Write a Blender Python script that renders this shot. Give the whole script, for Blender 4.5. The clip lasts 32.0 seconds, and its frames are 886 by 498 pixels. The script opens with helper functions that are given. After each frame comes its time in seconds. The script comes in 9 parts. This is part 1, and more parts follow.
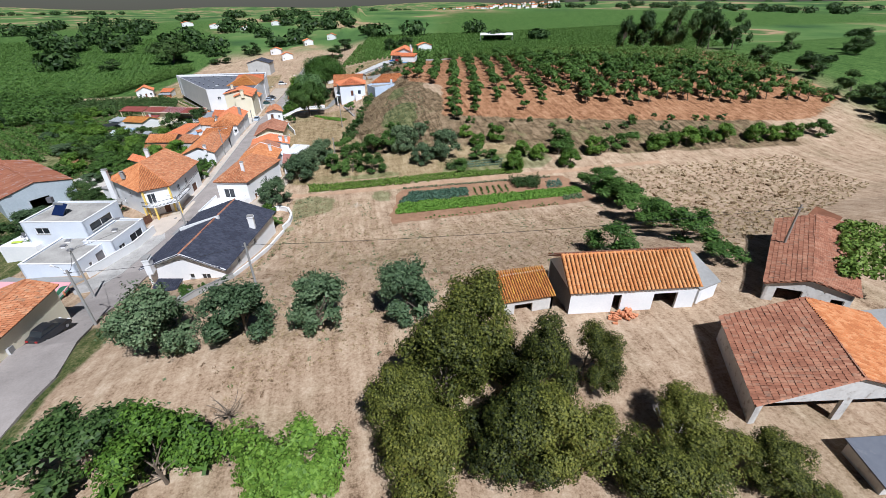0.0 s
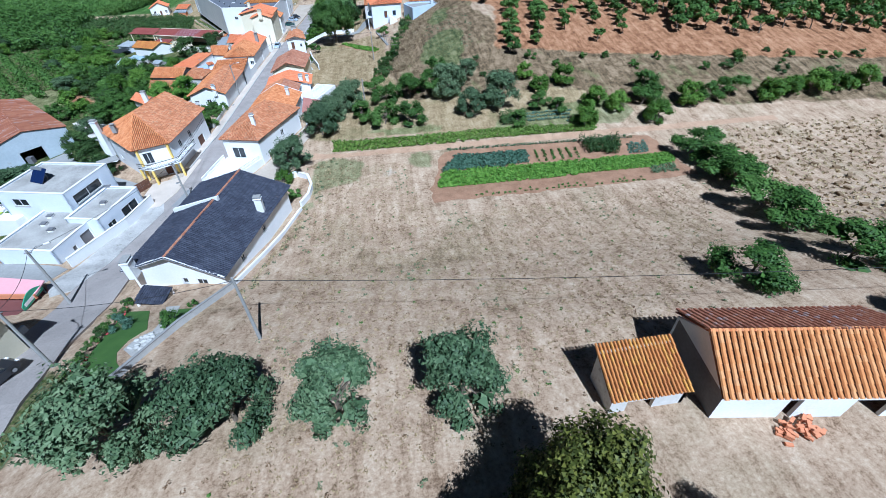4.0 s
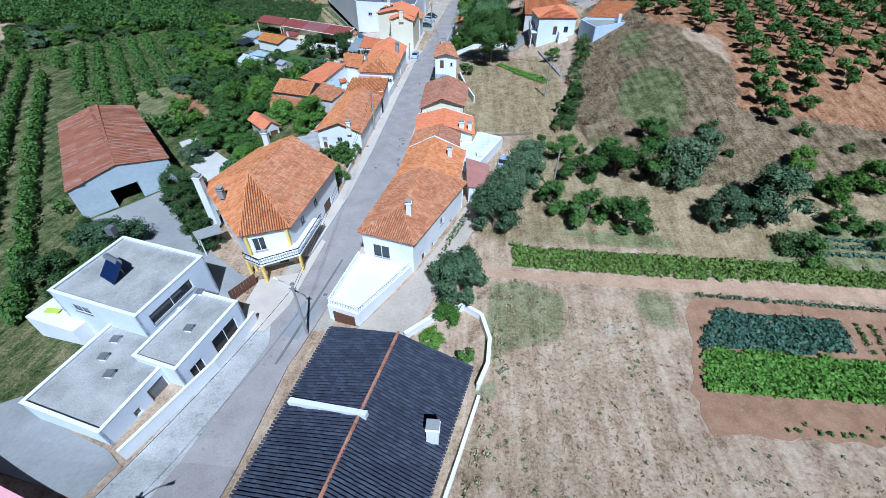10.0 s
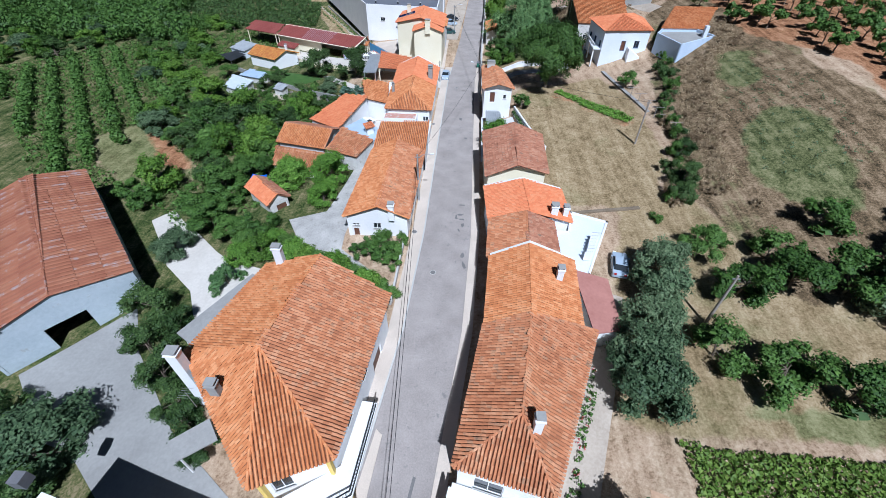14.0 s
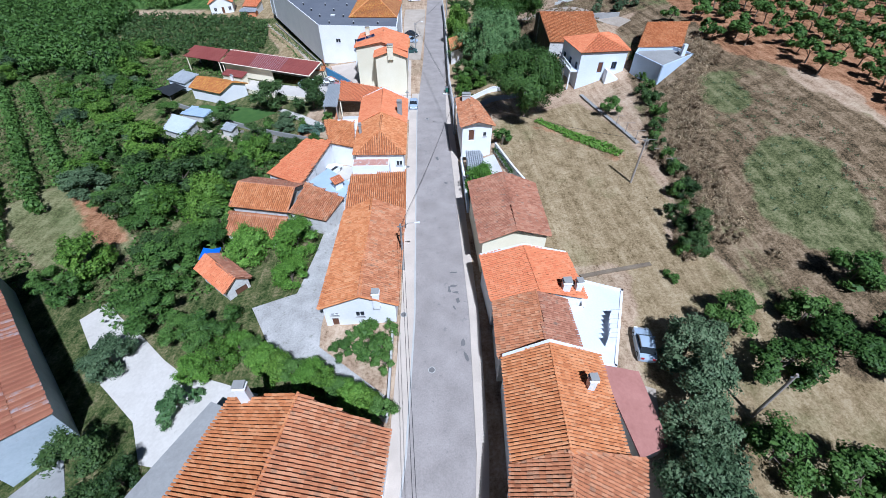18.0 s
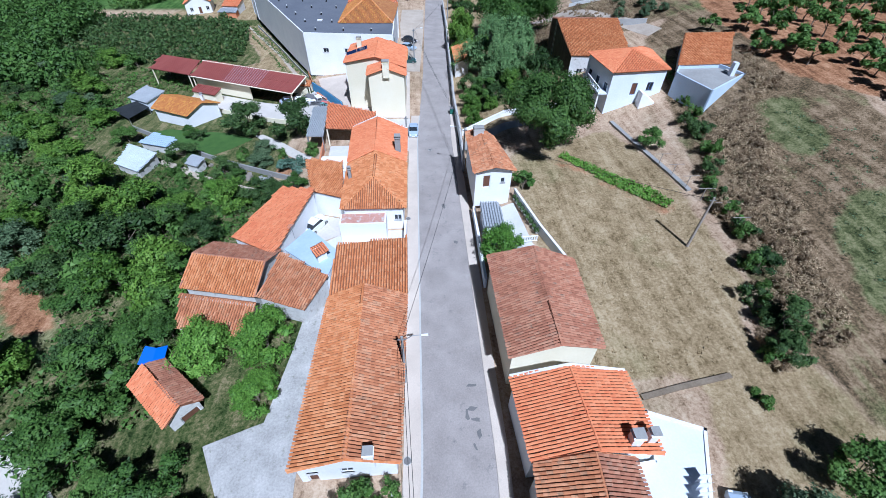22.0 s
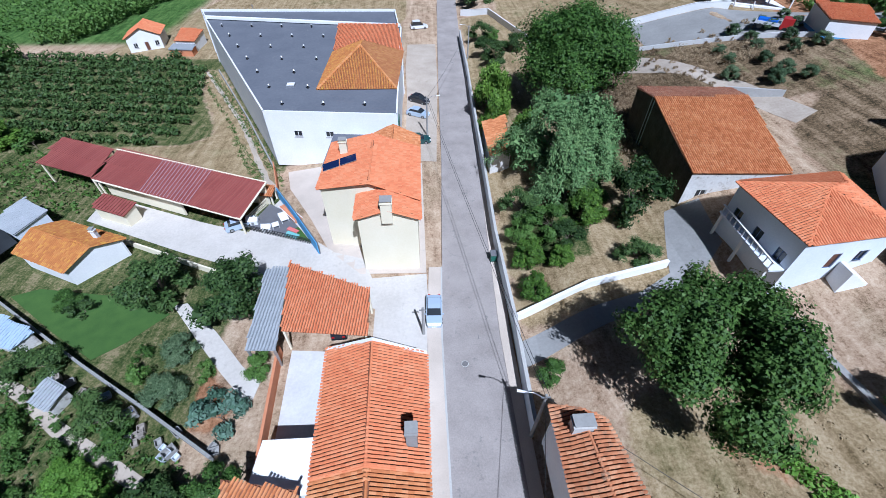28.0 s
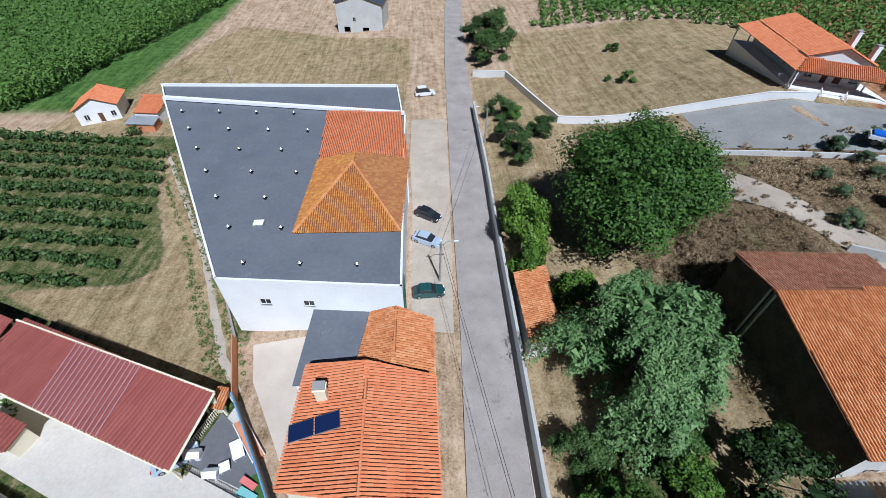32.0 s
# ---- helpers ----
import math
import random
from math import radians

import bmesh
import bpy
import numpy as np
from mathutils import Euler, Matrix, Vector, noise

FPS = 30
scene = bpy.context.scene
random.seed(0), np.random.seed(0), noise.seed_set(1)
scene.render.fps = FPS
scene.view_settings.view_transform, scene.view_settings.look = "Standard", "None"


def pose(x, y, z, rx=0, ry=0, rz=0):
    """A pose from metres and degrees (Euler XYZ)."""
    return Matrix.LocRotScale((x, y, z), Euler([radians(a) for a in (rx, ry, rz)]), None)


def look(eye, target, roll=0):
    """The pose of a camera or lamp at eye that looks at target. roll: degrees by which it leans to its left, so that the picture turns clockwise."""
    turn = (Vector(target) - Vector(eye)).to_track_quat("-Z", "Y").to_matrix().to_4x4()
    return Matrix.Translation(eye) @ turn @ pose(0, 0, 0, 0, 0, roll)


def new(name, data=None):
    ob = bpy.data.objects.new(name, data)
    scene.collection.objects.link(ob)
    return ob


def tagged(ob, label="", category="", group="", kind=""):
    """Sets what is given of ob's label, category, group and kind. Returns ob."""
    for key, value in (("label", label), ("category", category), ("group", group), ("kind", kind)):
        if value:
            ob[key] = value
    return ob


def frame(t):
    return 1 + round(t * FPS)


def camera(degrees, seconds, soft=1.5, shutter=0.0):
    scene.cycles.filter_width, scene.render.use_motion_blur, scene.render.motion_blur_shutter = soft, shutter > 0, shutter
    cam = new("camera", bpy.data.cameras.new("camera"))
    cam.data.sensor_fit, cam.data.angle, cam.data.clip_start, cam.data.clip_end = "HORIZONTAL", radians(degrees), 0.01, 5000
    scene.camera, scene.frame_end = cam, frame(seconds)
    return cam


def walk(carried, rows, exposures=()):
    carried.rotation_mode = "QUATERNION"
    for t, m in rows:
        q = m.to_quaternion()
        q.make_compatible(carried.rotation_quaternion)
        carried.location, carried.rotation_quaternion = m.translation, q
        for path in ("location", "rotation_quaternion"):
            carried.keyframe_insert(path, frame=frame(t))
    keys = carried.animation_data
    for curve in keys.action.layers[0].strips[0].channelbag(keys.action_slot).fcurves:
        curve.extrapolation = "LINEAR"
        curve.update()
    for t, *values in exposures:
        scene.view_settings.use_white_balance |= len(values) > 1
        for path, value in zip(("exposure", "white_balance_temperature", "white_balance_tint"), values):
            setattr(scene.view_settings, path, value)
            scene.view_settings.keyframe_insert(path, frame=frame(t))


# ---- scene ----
cam = camera(92.58, 32.0, soft=0.8)
PATH = [
    (0, (30.828, -127.660, 37.674), (31.2077, -125.9749, 36.6659), -0.51),
    (0.5, (31.225, -125.921, 37.406), (31.5901, -124.2757, 36.3297), -0.78),
    (1, (31.604, -123.933, 37.198), (31.9559, -122.3242, 36.0629), -0.99),
    (1.5, (31.923, -121.693, 37.080), (32.2645, -120.1160, 35.8976), -1.20),
    (2, (32.118, -119.217, 37.075), (32.4445, -117.6648, 35.8565), -1.45),
    (2.5, (32.152, -116.572, 37.153), (32.4545, -115.0358, 35.9091), -1.70),
    (3, (32.056, -113.883, 37.226), (32.3273, -112.3554, 35.9632), -1.74),
    (3.5, (31.845, -111.212, 37.241), (32.0805, -109.6895, 35.9650), -1.62),
    (4, (31.514, -108.574, 37.176), (31.7122, -107.0539, 35.8925), -1.37),
    (4.5, (31.036, -105.944, 37.041), (31.2004, -104.4235, 35.7527), -1.06),
    (5, (30.363, -103.262, 36.870), (30.5005, -101.7406, 35.5787), -0.71),
    (5.5, (29.424, -100.446, 36.719), (29.5290, -98.9209, 35.4289), -0.47),
    (6, (28.213, -97.486, 36.611), (28.2872, -95.9596, 35.3209), -0.27),
    (6.5, (26.786, -94.421, 36.555), (26.8351, -92.8970, 35.2612), -0.08),
    (7, (25.216, -91.305, 36.561), (25.2400, -89.7841, 35.2621), 0.11),
    (7.5, (23.564, -88.184, 36.623), (23.5648, -86.6665, 35.3205), 0.30),
    (8, (21.869, -85.084, 36.709), (21.8503, -83.5699, 35.4025), 0.50),
    (8.5, (20.154, -82.015, 36.772), (20.1138, -80.5043, 35.4624), 0.68),
    (9, (18.449, -78.985, 36.787), (18.3816, -77.4769, 35.4753), 0.82),
    (9.5, (16.781, -75.994, 36.758), (16.6900, -74.4885, 35.4443), 0.89),
    (10, (15.155, -73.021, 36.699), (15.0486, -71.5197, 35.3821), 0.89),
    (10.5, (13.547, -70.026, 36.620), (13.4286, -68.5285, 35.2998), 0.83),
    (11, (11.919, -66.952, 36.525), (11.7935, -65.4591, 35.1995), 0.72),
    (11.5, (10.255, -63.749, 36.410), (10.1269, -62.2612, 35.0790), 0.61),
    (12, (8.564, -60.389, 36.281), (8.4381, -58.9080, 34.9423), 0.54),
    (12.5, (6.861, -56.879, 36.145), (6.7453, -55.4052, 34.7985), 0.52),
    (13, (5.166, -53.275, 36.024), (5.0678, -51.8056, 34.6703), 0.54),
    (13.5, (3.530, -49.699, 35.961), (3.4491, -48.2328, 34.6030), 0.66),
    (14, (2.057, -46.347, 36.003), (1.9891, -44.8829, 34.6428), 0.87),
    (14.5, (0.863, -43.429, 36.166), (0.8066, -41.9665, 34.8031), 1.08),
    (15, (0.006, -41.078, 36.421), (-0.0363, -39.6171, 35.0558), 1.16),
    (15.5, (-0.546, -39.311, 36.720), (-0.5668, -37.8523, 35.3522), 1.04),
    (16, (-0.873, -38.044, 37.024), (-0.8687, -36.5859, 35.6549), 0.92),
    (16.5, (-1.044, -37.121, 37.297), (-1.0140, -35.6622, 35.9289), 0.82),
    (17, (-1.117, -36.349, 37.512), (-1.0625, -34.8894, 36.1452), 0.75),
    (17.5, (-1.135, -35.537, 37.646), (-1.0597, -34.0758, 36.2819), 0.74),
    (18, (-1.124, -34.528, 37.686), (-1.0357, -33.0655, 36.3247), 0.80),
    (18.5, (-1.096, -33.238, 37.628), (-1.0031, -31.7769, 36.2661), 0.76),
    (19, (-1.064, -31.659, 37.491), (-0.9705, -30.1999, 36.1264), 0.73),
    (19.5, (-1.054, -29.827, 37.316), (-0.9589, -28.3710, 35.9478), 0.74),
    (20, (-1.094, -27.792, 37.147), (-0.9969, -26.3387, 35.7765), 0.77),
    (20.5, (-1.206, -25.588, 37.017), (-1.1068, -24.1374, 35.6431), 0.82),
    (21, (-1.398, -23.221, 36.928), (-1.2966, -21.7738, 35.5513), 0.91),
    (21.5, (-1.657, -20.672, 36.861), (-1.5532, -19.2297, 35.4796), 1.00),
    (22, (-1.948, -17.917, 36.785), (-1.8428, -16.4799, 35.3981), 1.04),
    (22.5, (-2.227, -14.946, 36.687), (-2.1202, -13.5133, 35.2955), 1.05),
    (23, (-2.456, -11.768, 36.583), (-2.3489, -10.3399, 35.1870), 1.03),
    (23.5, (-2.624, -8.403, 36.494), (-2.5171, -6.9784, 35.0935), 1.01),
    (24, (-2.742, -4.866, 36.423), (-2.6360, -3.4465, 35.0180), 1.01),
    (24.5, (-2.831, -1.182, 36.349), (-2.7281, 0.2344, 34.9400), 0.96),
    (25, (-2.909, 2.618, 36.239), (-2.8093, 4.0316, 34.8277), 0.81),
    (25.5, (-2.978, 6.480, 36.080), (-2.8851, 7.8939, 34.6680), 0.53),
    (26, (-3.048, 10.334, 35.902), (-2.9585, 11.7490, 34.4915), 0.35),
    (26.5, (-3.127, 14.139, 35.745), (-3.0391, 15.5563, 34.3367), 0.25),
    (27, (-3.224, 17.884, 35.646), (-3.1367, 19.3023, 34.2389), 0.26),
    (27.5, (-3.349, 21.580, 35.628), (-3.2592, 22.9980, 34.2205), 0.37),
    (28, (-3.505, 25.261, 35.692), (-3.4108, 26.6758, 34.2818), 0.59),
    (28.5, (-3.690, 28.977, 35.806), (-3.5929, 30.3937, 34.3976), 0.80),
    (29, (-3.887, 32.740, 35.970), (-3.7875, 34.1599, 34.5646), 0.99),
    (29.5, (-4.070, 36.524, 36.214), (-3.9687, 37.9460, 34.8114), 1.11),
    (30, (-4.224, 40.291, 36.587), (-4.1217, 41.7146, 35.1859), 1.15),
    (30.5, (-4.348, 44.010, 37.134), (-4.2449, 45.4341, 35.7338), 1.17),
    (31, (-4.441, 47.659, 37.876), (-4.3364, 49.0850, 36.4772), 1.19),
    (31.5, (-4.494, 51.235, 38.810), (-4.3890, 52.6630, 37.4130), 1.21),
    (32, (-4.503, 54.742, 39.927), (-4.3971, 56.1720, 38.5328), 1.26),
]
EXPOSE = [(0, 0.18, 5650, 12), (2, 0.30, 5050, 10), (5, 0.32, 4750, 6), (8, 0.18, 4650, 6), (10, 0.13, 4750, 7), (13, 0.13, 5150, 10), (20, 0.21, 4950, 12), (25, 0.20, 4850, 12), (29, 0.17, 5100, 13), (32, 0.05, 5350, 10)]
walk(cam, [(t, look(eye, target, roll)) for t, eye, target, roll in PATH], EXPOSE)


# light ---------------------------------------------------------------------
SUN_FROM = Vector((0.27, -0.96, 0)).normalized()  # where the sun stands, on the plan
SUN_HIGH = 54.0
world = bpy.data.worlds.new("sky")
scene.world = world
world.use_nodes = True
nt = world.node_tree
sky = nt.nodes.new("ShaderNodeTexSky")
sky.sky_type, sky.sun_disc = "NISHITA", False
sky.sun_elevation = radians(SUN_HIGH)
sky.sun_rotation = math.atan2(SUN_FROM.x, SUN_FROM.y)
sky.altitude, sky.dust_density, sky.ozone_density = 60, 0.15, 4.0
nt.nodes["Background"].inputs["Strength"].default_value = 0.0135
nt.links.new(sky.outputs["Color"], nt.nodes["Background"].inputs["Color"])
sun = new("sun", bpy.data.lights.new("sun", "SUN"))
sun.data.energy, sun.data.angle, sun.data.color = 5.15, radians(0.55), (1.0, 0.96, 0.9)
rise = math.radians(SUN_HIGH)
sun.matrix_world = look(Vector((0, 0, 60)) + Vector((SUN_FROM.x * math.cos(rise), SUN_FROM.y * math.cos(rise), math.sin(rise))) * 50, (0, 0, 60))

# materials -----------------------------------------------------------------
MAT = {}


def ramp_colors(nt, fac, stops):
    r = nt.nodes.new("ShaderNodeValToRGB")
    el = r.color_ramp.elements
    while len(el) < len(stops):
        el.new(0.5)
    for e, (pos, col) in zip(el, stops):
        e.position, e.color = pos, (*col, 1)
    nt.links.new(fac, r.inputs[0])
    return r.outputs[0]


def noise_fac(nt, coord, scale, detail=4, rough=0.6, stretch=None):
    if stretch:
        mp = nt.nodes.new("ShaderNodeMapping")
        mp.inputs["Scale"].default_value = stretch
        nt.links.new(coord, mp.inputs[0])
        coord = mp.outputs[0]
    nz = nt.nodes.new("ShaderNodeTexNoise")
    nz.inputs["Scale"].default_value, nz.inputs["Detail"].default_value, nz.inputs["Roughness"].default_value = scale, detail, rough
    nt.links.new(coord, nz.inputs["Vector"])
    return nz.outputs["Fac"]


def mixed(nt, fac, a, b, mode="MIX"):
    m = nt.nodes.new("ShaderNodeMix")
    m.data_type, m.blend_type = "RGBA", mode
    for sock, val in ((m.inputs[0], fac), (m.inputs[6], a), (m.inputs[7], b)):
        if hasattr(val, "is_output"):
            nt.links.new(val, sock)
        elif hasattr(val, "__len__"):
            sock.default_value = (*val[:3], 1)
        else:
            sock.default_value = val
    return m.outputs[2]


def math_node(nt, op, a, b=0.0, clamp=False):
    m = nt.nodes.new("ShaderNodeMath")
    m.operation, m.use_clamp = op, clamp
    for sock, val in ((m.inputs[0], a), (m.inputs[1], b)):
        if hasattr(val, "is_output"):
            nt.links.new(val, sock)
        else:
            sock.default_value = val
    return m.outputs[0]


def blank(name, rough=0.8, spec=0.3, metal=0.0):
    m = bpy.data.materials.new(name)
    m.use_nodes = True
    b = m.node_tree.nodes["Principled BSDF"]
    b.inputs["Roughness"].default_value, b.inputs["Metallic"].default_value = rough, metal
    b.inputs["Specular IOR Level"].default_value = spec
    return m, m.node_tree, b


def bumped(nt, b, height, strength, dist=0.02):
    n = nt.nodes.new("ShaderNodeBump")
    n.inputs["Strength"].default_value, n.inputs["Distance"].default_value = strength, dist
    nt.links.new(height, n.inputs["Height"])
    nt.links.new(n.outputs[0], b.inputs["Normal"])


def surface(name, dark, light, scale=6.0, big=0.35, rough=0.85, bump=0.2, spec=0.3, metal=0.0, stain=None, stain_at=0.62, stretch=None):
    """A plain surface: fine grain between two colours, a large slow variation, and stains of their own colour."""
    m, nt, b = blank(name, rough, spec, metal)
    co = nt.nodes.new("ShaderNodeTexCoord").outputs["Object"]
    fine = noise_fac(nt, co, scale, 6, 0.65, stretch)
    slow = noise_fac(nt, co, big, 3, 0.55)
    f = math_node(nt, "ADD", math_node(nt, "MULTIPLY", fine, 0.55), math_node(nt, "MULTIPLY", slow, 0.55))
    col = ramp_colors(nt, f, ((0.32, dark), (0.75, light)))
    if stain:
        s = noise_fac(nt, co, big * 3.1, 5, 0.7)
        k = math_node(nt, "MULTIPLY", math_node(nt, "SUBTRACT", s, stain_at), 7.0, True)
        col = mixed(nt, k, col, stain)
    nt.links.new(col, b.inputs["Base Color"])
    bumped(nt, b, fine, bump)
    MAT[name] = m
    return m


def tiles_material(name, colours, stain=None, stain_at=0.6, rough=0.8):
    """Fired clay: every tile its own shade, weathering over many tiles."""
    m, nt, b = blank(name, rough, 0.25)
    co = nt.nodes.new("ShaderNodeTexCoord").outputs["Object"]
    rnd = nt.nodes.new("ShaderNodeNewGeometry").outputs["Random Per Island"]
    slow = noise_fac(nt, co, 0.45, 5, 0.65)
    f = math_node(nt, "ADD", math_node(nt, "MULTIPLY", rnd, 0.38), math_node(nt, "MULTIPLY", slow, 0.66))
    k = len(colours)
    col = ramp_colors(nt, f, [(0.18 + 0.64 * i / (k - 1), c) for i, c in enumerate(colours)])
    fine = noise_fac(nt, co, 14, 4, 0.7)
    col = mixed(nt, math_node(nt, "MULTIPLY", fine, 0.35), col, (0.10, 0.07, 0.05), "MIX")
    if stain:
        s = noise_fac(nt, co, 1.3, 6, 0.75)
        s2 = math_node(nt, "ADD", math_node(nt, "MULTIPLY", s, 0.75), math_node(nt, "MULTIPLY", rnd, 0.25))
        col = mixed(nt, math_node(nt, "MULTIPLY", math_node(nt, "SUBTRACT", s2, stain_at), 6.0, True), col, stain)
    nt.links.new(col, b.inputs["Base Color"])
    bumped(nt, b, fine, 0.25, 0.01)
    MAT[name] = m
    return m


tiles_material("tiles_new", ((0.657, 0.180, 0.074), (0.763, 0.254, 0.106), (0.820, 0.329, 0.159)))
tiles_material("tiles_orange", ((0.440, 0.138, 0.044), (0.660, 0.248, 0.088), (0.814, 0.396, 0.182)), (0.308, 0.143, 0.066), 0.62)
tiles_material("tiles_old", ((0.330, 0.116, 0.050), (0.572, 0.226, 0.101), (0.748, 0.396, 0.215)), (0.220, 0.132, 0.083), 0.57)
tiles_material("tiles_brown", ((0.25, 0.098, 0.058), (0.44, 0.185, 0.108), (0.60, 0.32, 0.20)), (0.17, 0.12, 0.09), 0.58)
tiles_material("tiles_lichen", ((0.432, 0.151, 0.043), (0.562, 0.216, 0.054), (0.648, 0.313, 0.086)), (0.605, 0.324, 0.054), 0.56)
tiles_material("tiles_slate", ((0.018, 0.026, 0.050), (0.036, 0.048, 0.080), (0.075, 0.090, 0.130)), (0.24, 0.13, 0.04), 0.69, 0.6)
tiles_material("tiles_red_metal", ((0.27, 0.062, 0.056), (0.32, 0.082, 0.070), (0.36, 0.105, 0.088)), None, 0.6, 0.5)
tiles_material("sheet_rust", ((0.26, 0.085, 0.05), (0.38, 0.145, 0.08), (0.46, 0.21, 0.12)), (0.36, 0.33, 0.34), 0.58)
# Darker copy of tiles_lichen, with slope shading painted in
tiles_material("tiles_hip_shaded", ((0.30, 0.11, 0.04), (0.40, 0.16, 0.055), (0.50, 0.24, 0.09)), (0.40, 0.22, 0.05), 0.58)
# Dirty beds under the tiles, darkened so their colour holds the gap shade
surface("tile_bed_shade", (0.13, 0.055, 0.030), (0.27, 0.115, 0.062), 7, 0.6, 0.95, 0.3)
surface("slate_bed_shade", (0.010, 0.012, 0.018), (0.028, 0.032, 0.042), 7, 0.6, 0.9, 0.3)
surface("white_wall", (0.70, 0.71, 0.72), (0.84, 0.84, 0.83), 5, 0.3, 0.9, 0.1, stain=(0.55, 0.54, 0.50), stain_at=0.68)
surface("sky_wall", (0.44, 0.55, 0.70), (0.58, 0.67, 0.80), 4, 0.35, 0.9, 0.1, stain=(0.50, 0.53, 0.56), stain_at=0.6)
surface("bluish_wall", (0.60, 0.66, 0.74), (0.74, 0.78, 0.84), 5, 0.3, 0.9, 0.1, stain=(0.50, 0.52, 0.55), stain_at=0.66)
surface("cream_wall", (0.74, 0.67, 0.48), (0.82, 0.76, 0.60), 5, 0.3, 0.9, 0.1)
surface("yellow_trim", (0.75, 0.53, 0.13), (0.82, 0.62, 0.2), 5, 0.3, 0.8, 0.1)
surface("grey_wall", (0.42, 0.42, 0.41), (0.58, 0.58, 0.57), 4, 0.4, 0.9, 0.2, stain=(0.30, 0.29, 0.27))
surface("dirty_wall", (0.48, 0.46, 0.43), (0.68, 0.67, 0.64), 3, 0.5, 0.9, 0.3, stain=(0.30, 0.26, 0.22), stain_at=0.56)
surface("pink_wall", (0.70, 0.33, 0.36), (0.78, 0.42, 0.44), 4, 0.4, 0.85, 0.1)
surface("stone_trim", (0.40, 0.39, 0.37), (0.54, 0.53, 0.50), 6, 0.5, 0.8, 0.15)
surface("white_paint", (0.76, 0.76, 0.76), (0.84, 0.84, 0.84), 8, 0.5, 0.5, 0.05)
surface("concrete", (0.24, 0.235, 0.225), (0.35, 0.345, 0.33), 3, 0.3, 0.9, 0.2, stain=(0.26, 0.25, 0.23))
surface("pale_concrete", (0.47, 0.435, 0.385), (0.64, 0.60, 0.545), 3, 0.25, 0.9, 0.2, stain=(0.40, 0.37, 0.33))
surface("gravel_roof", (0.20, 0.19, 0.175), (0.50, 0.48, 0.445), 6.5, 0.4, 0.95, 0.5)
surface("grey_roof", (0.11, 0.12, 0.145), (0.165, 0.175, 0.20), 2, 0.2, 0.7, 0.15, stain=(0.21, 0.21, 0.22))
surface("asphalt", (0.23, 0.205, 0.188), (0.40, 0.358, 0.332), 7, 0.35, 0.9, 0.4, stain=(0.17, 0.165, 0.16), stain_at=0.6)
surface("asphalt_patch", (0.13, 0.125, 0.122), (0.20, 0.19, 0.185), 9, 0.3, 0.9, 0.3)
surface("pavement_stone", (0.44, 0.375, 0.31), (0.64, 0.555, 0.47), 12, 0.3, 0.9, 0.4, stain=(0.42, 0.38, 0.33))
surface("store_wall", (0.36, 0.42, 0.46), (0.50, 0.56, 0.60), 3, 0.35, 0.9, 0.2, stain=(0.34, 0.35, 0.34), stain_at=0.6)
surface("bale", (0.15, 0.10, 0.055), (0.27, 0.19, 0.11), 9, 0.8, 0.95, 0.4)
surface("faded_red", (0.34, 0.15, 0.12), (0.46, 0.22, 0.18), 3, 0.5, 0.8, 0.1)
# Cement of the south barn's west end, darkened to hold the shade there
surface("shaded_cement", (0.13, 0.12, 0.125), (0.21, 0.20, 0.20), 4, 0.5, 0.9, 0.2)
surface("dead_wood", (0.22, 0.19, 0.17), (0.40, 0.36, 0.33), 8, 0.8, 0.9, 0.3)
surface("iron", (0.03, 0.03, 0.032), (0.06, 0.06, 0.062), 10, 1, 0.5, 0.1, metal=0.6)
surface("galvanised", (0.34, 0.35, 0.36), (0.48, 0.49, 0.50), 8, 0.6, 0.45, 0.1, metal=0.7)
surface("door_brown", (0.09, 0.04, 0.025), (0.16, 0.075, 0.045), 6, 0.8, 0.6, 0.15, stretch=(1, 1, 0.15))
surface("door_green", (0.02, 0.10, 0.07), (0.035, 0.14, 0.10), 6, 0.8, 0.5, 0.1)
surface("shutter_grey", (0.12, 0.12, 0.13), (0.18, 0.18, 0.19), 6, 0.8, 0.5, 0.1)
surface("trim_blue", (0.06, 0.10, 0.20), (0.09, 0.14, 0.26), 6, 0.8, 0.5, 0.1)
surface("wood_grey", (0.24, 0.21, 0.18), (0.38, 0.34, 0.30), 5, 0.6, 0.85, 0.3, stretch=(4, 4, 0.4))
surface("clay_brick", (0.50, 0.19, 0.09), (0.62, 0.27, 0.14), 8, 0.8, 0.85, 0.2)
surface("bark", (0.10, 0.08, 0.06), (0.20, 0.16, 0.12), 9, 1.2, 0.9, 0.5)
surface("rubber", (0.015, 0.015, 0.015), (0.03, 0.03, 0.03), 9, 1.2, 0.8, 0.2)


def glassy(name, col, rough=0.08):
    m, nt, b = blank(name, rough, 0.6)
    b.inputs["Base Color"].default_value = (*col, 1)
    MAT[name] = m
    return m


glassy("glass", (0.025, 0.03, 0.035))
glassy("solar_cell", (0.01, 0.02, 0.07), 0.12)
glassy("blue_plastic", (0.02, 0.12, 0.55), 0.45)
glassy("black_plastic", (0.02, 0.02, 0.022), 0.4)


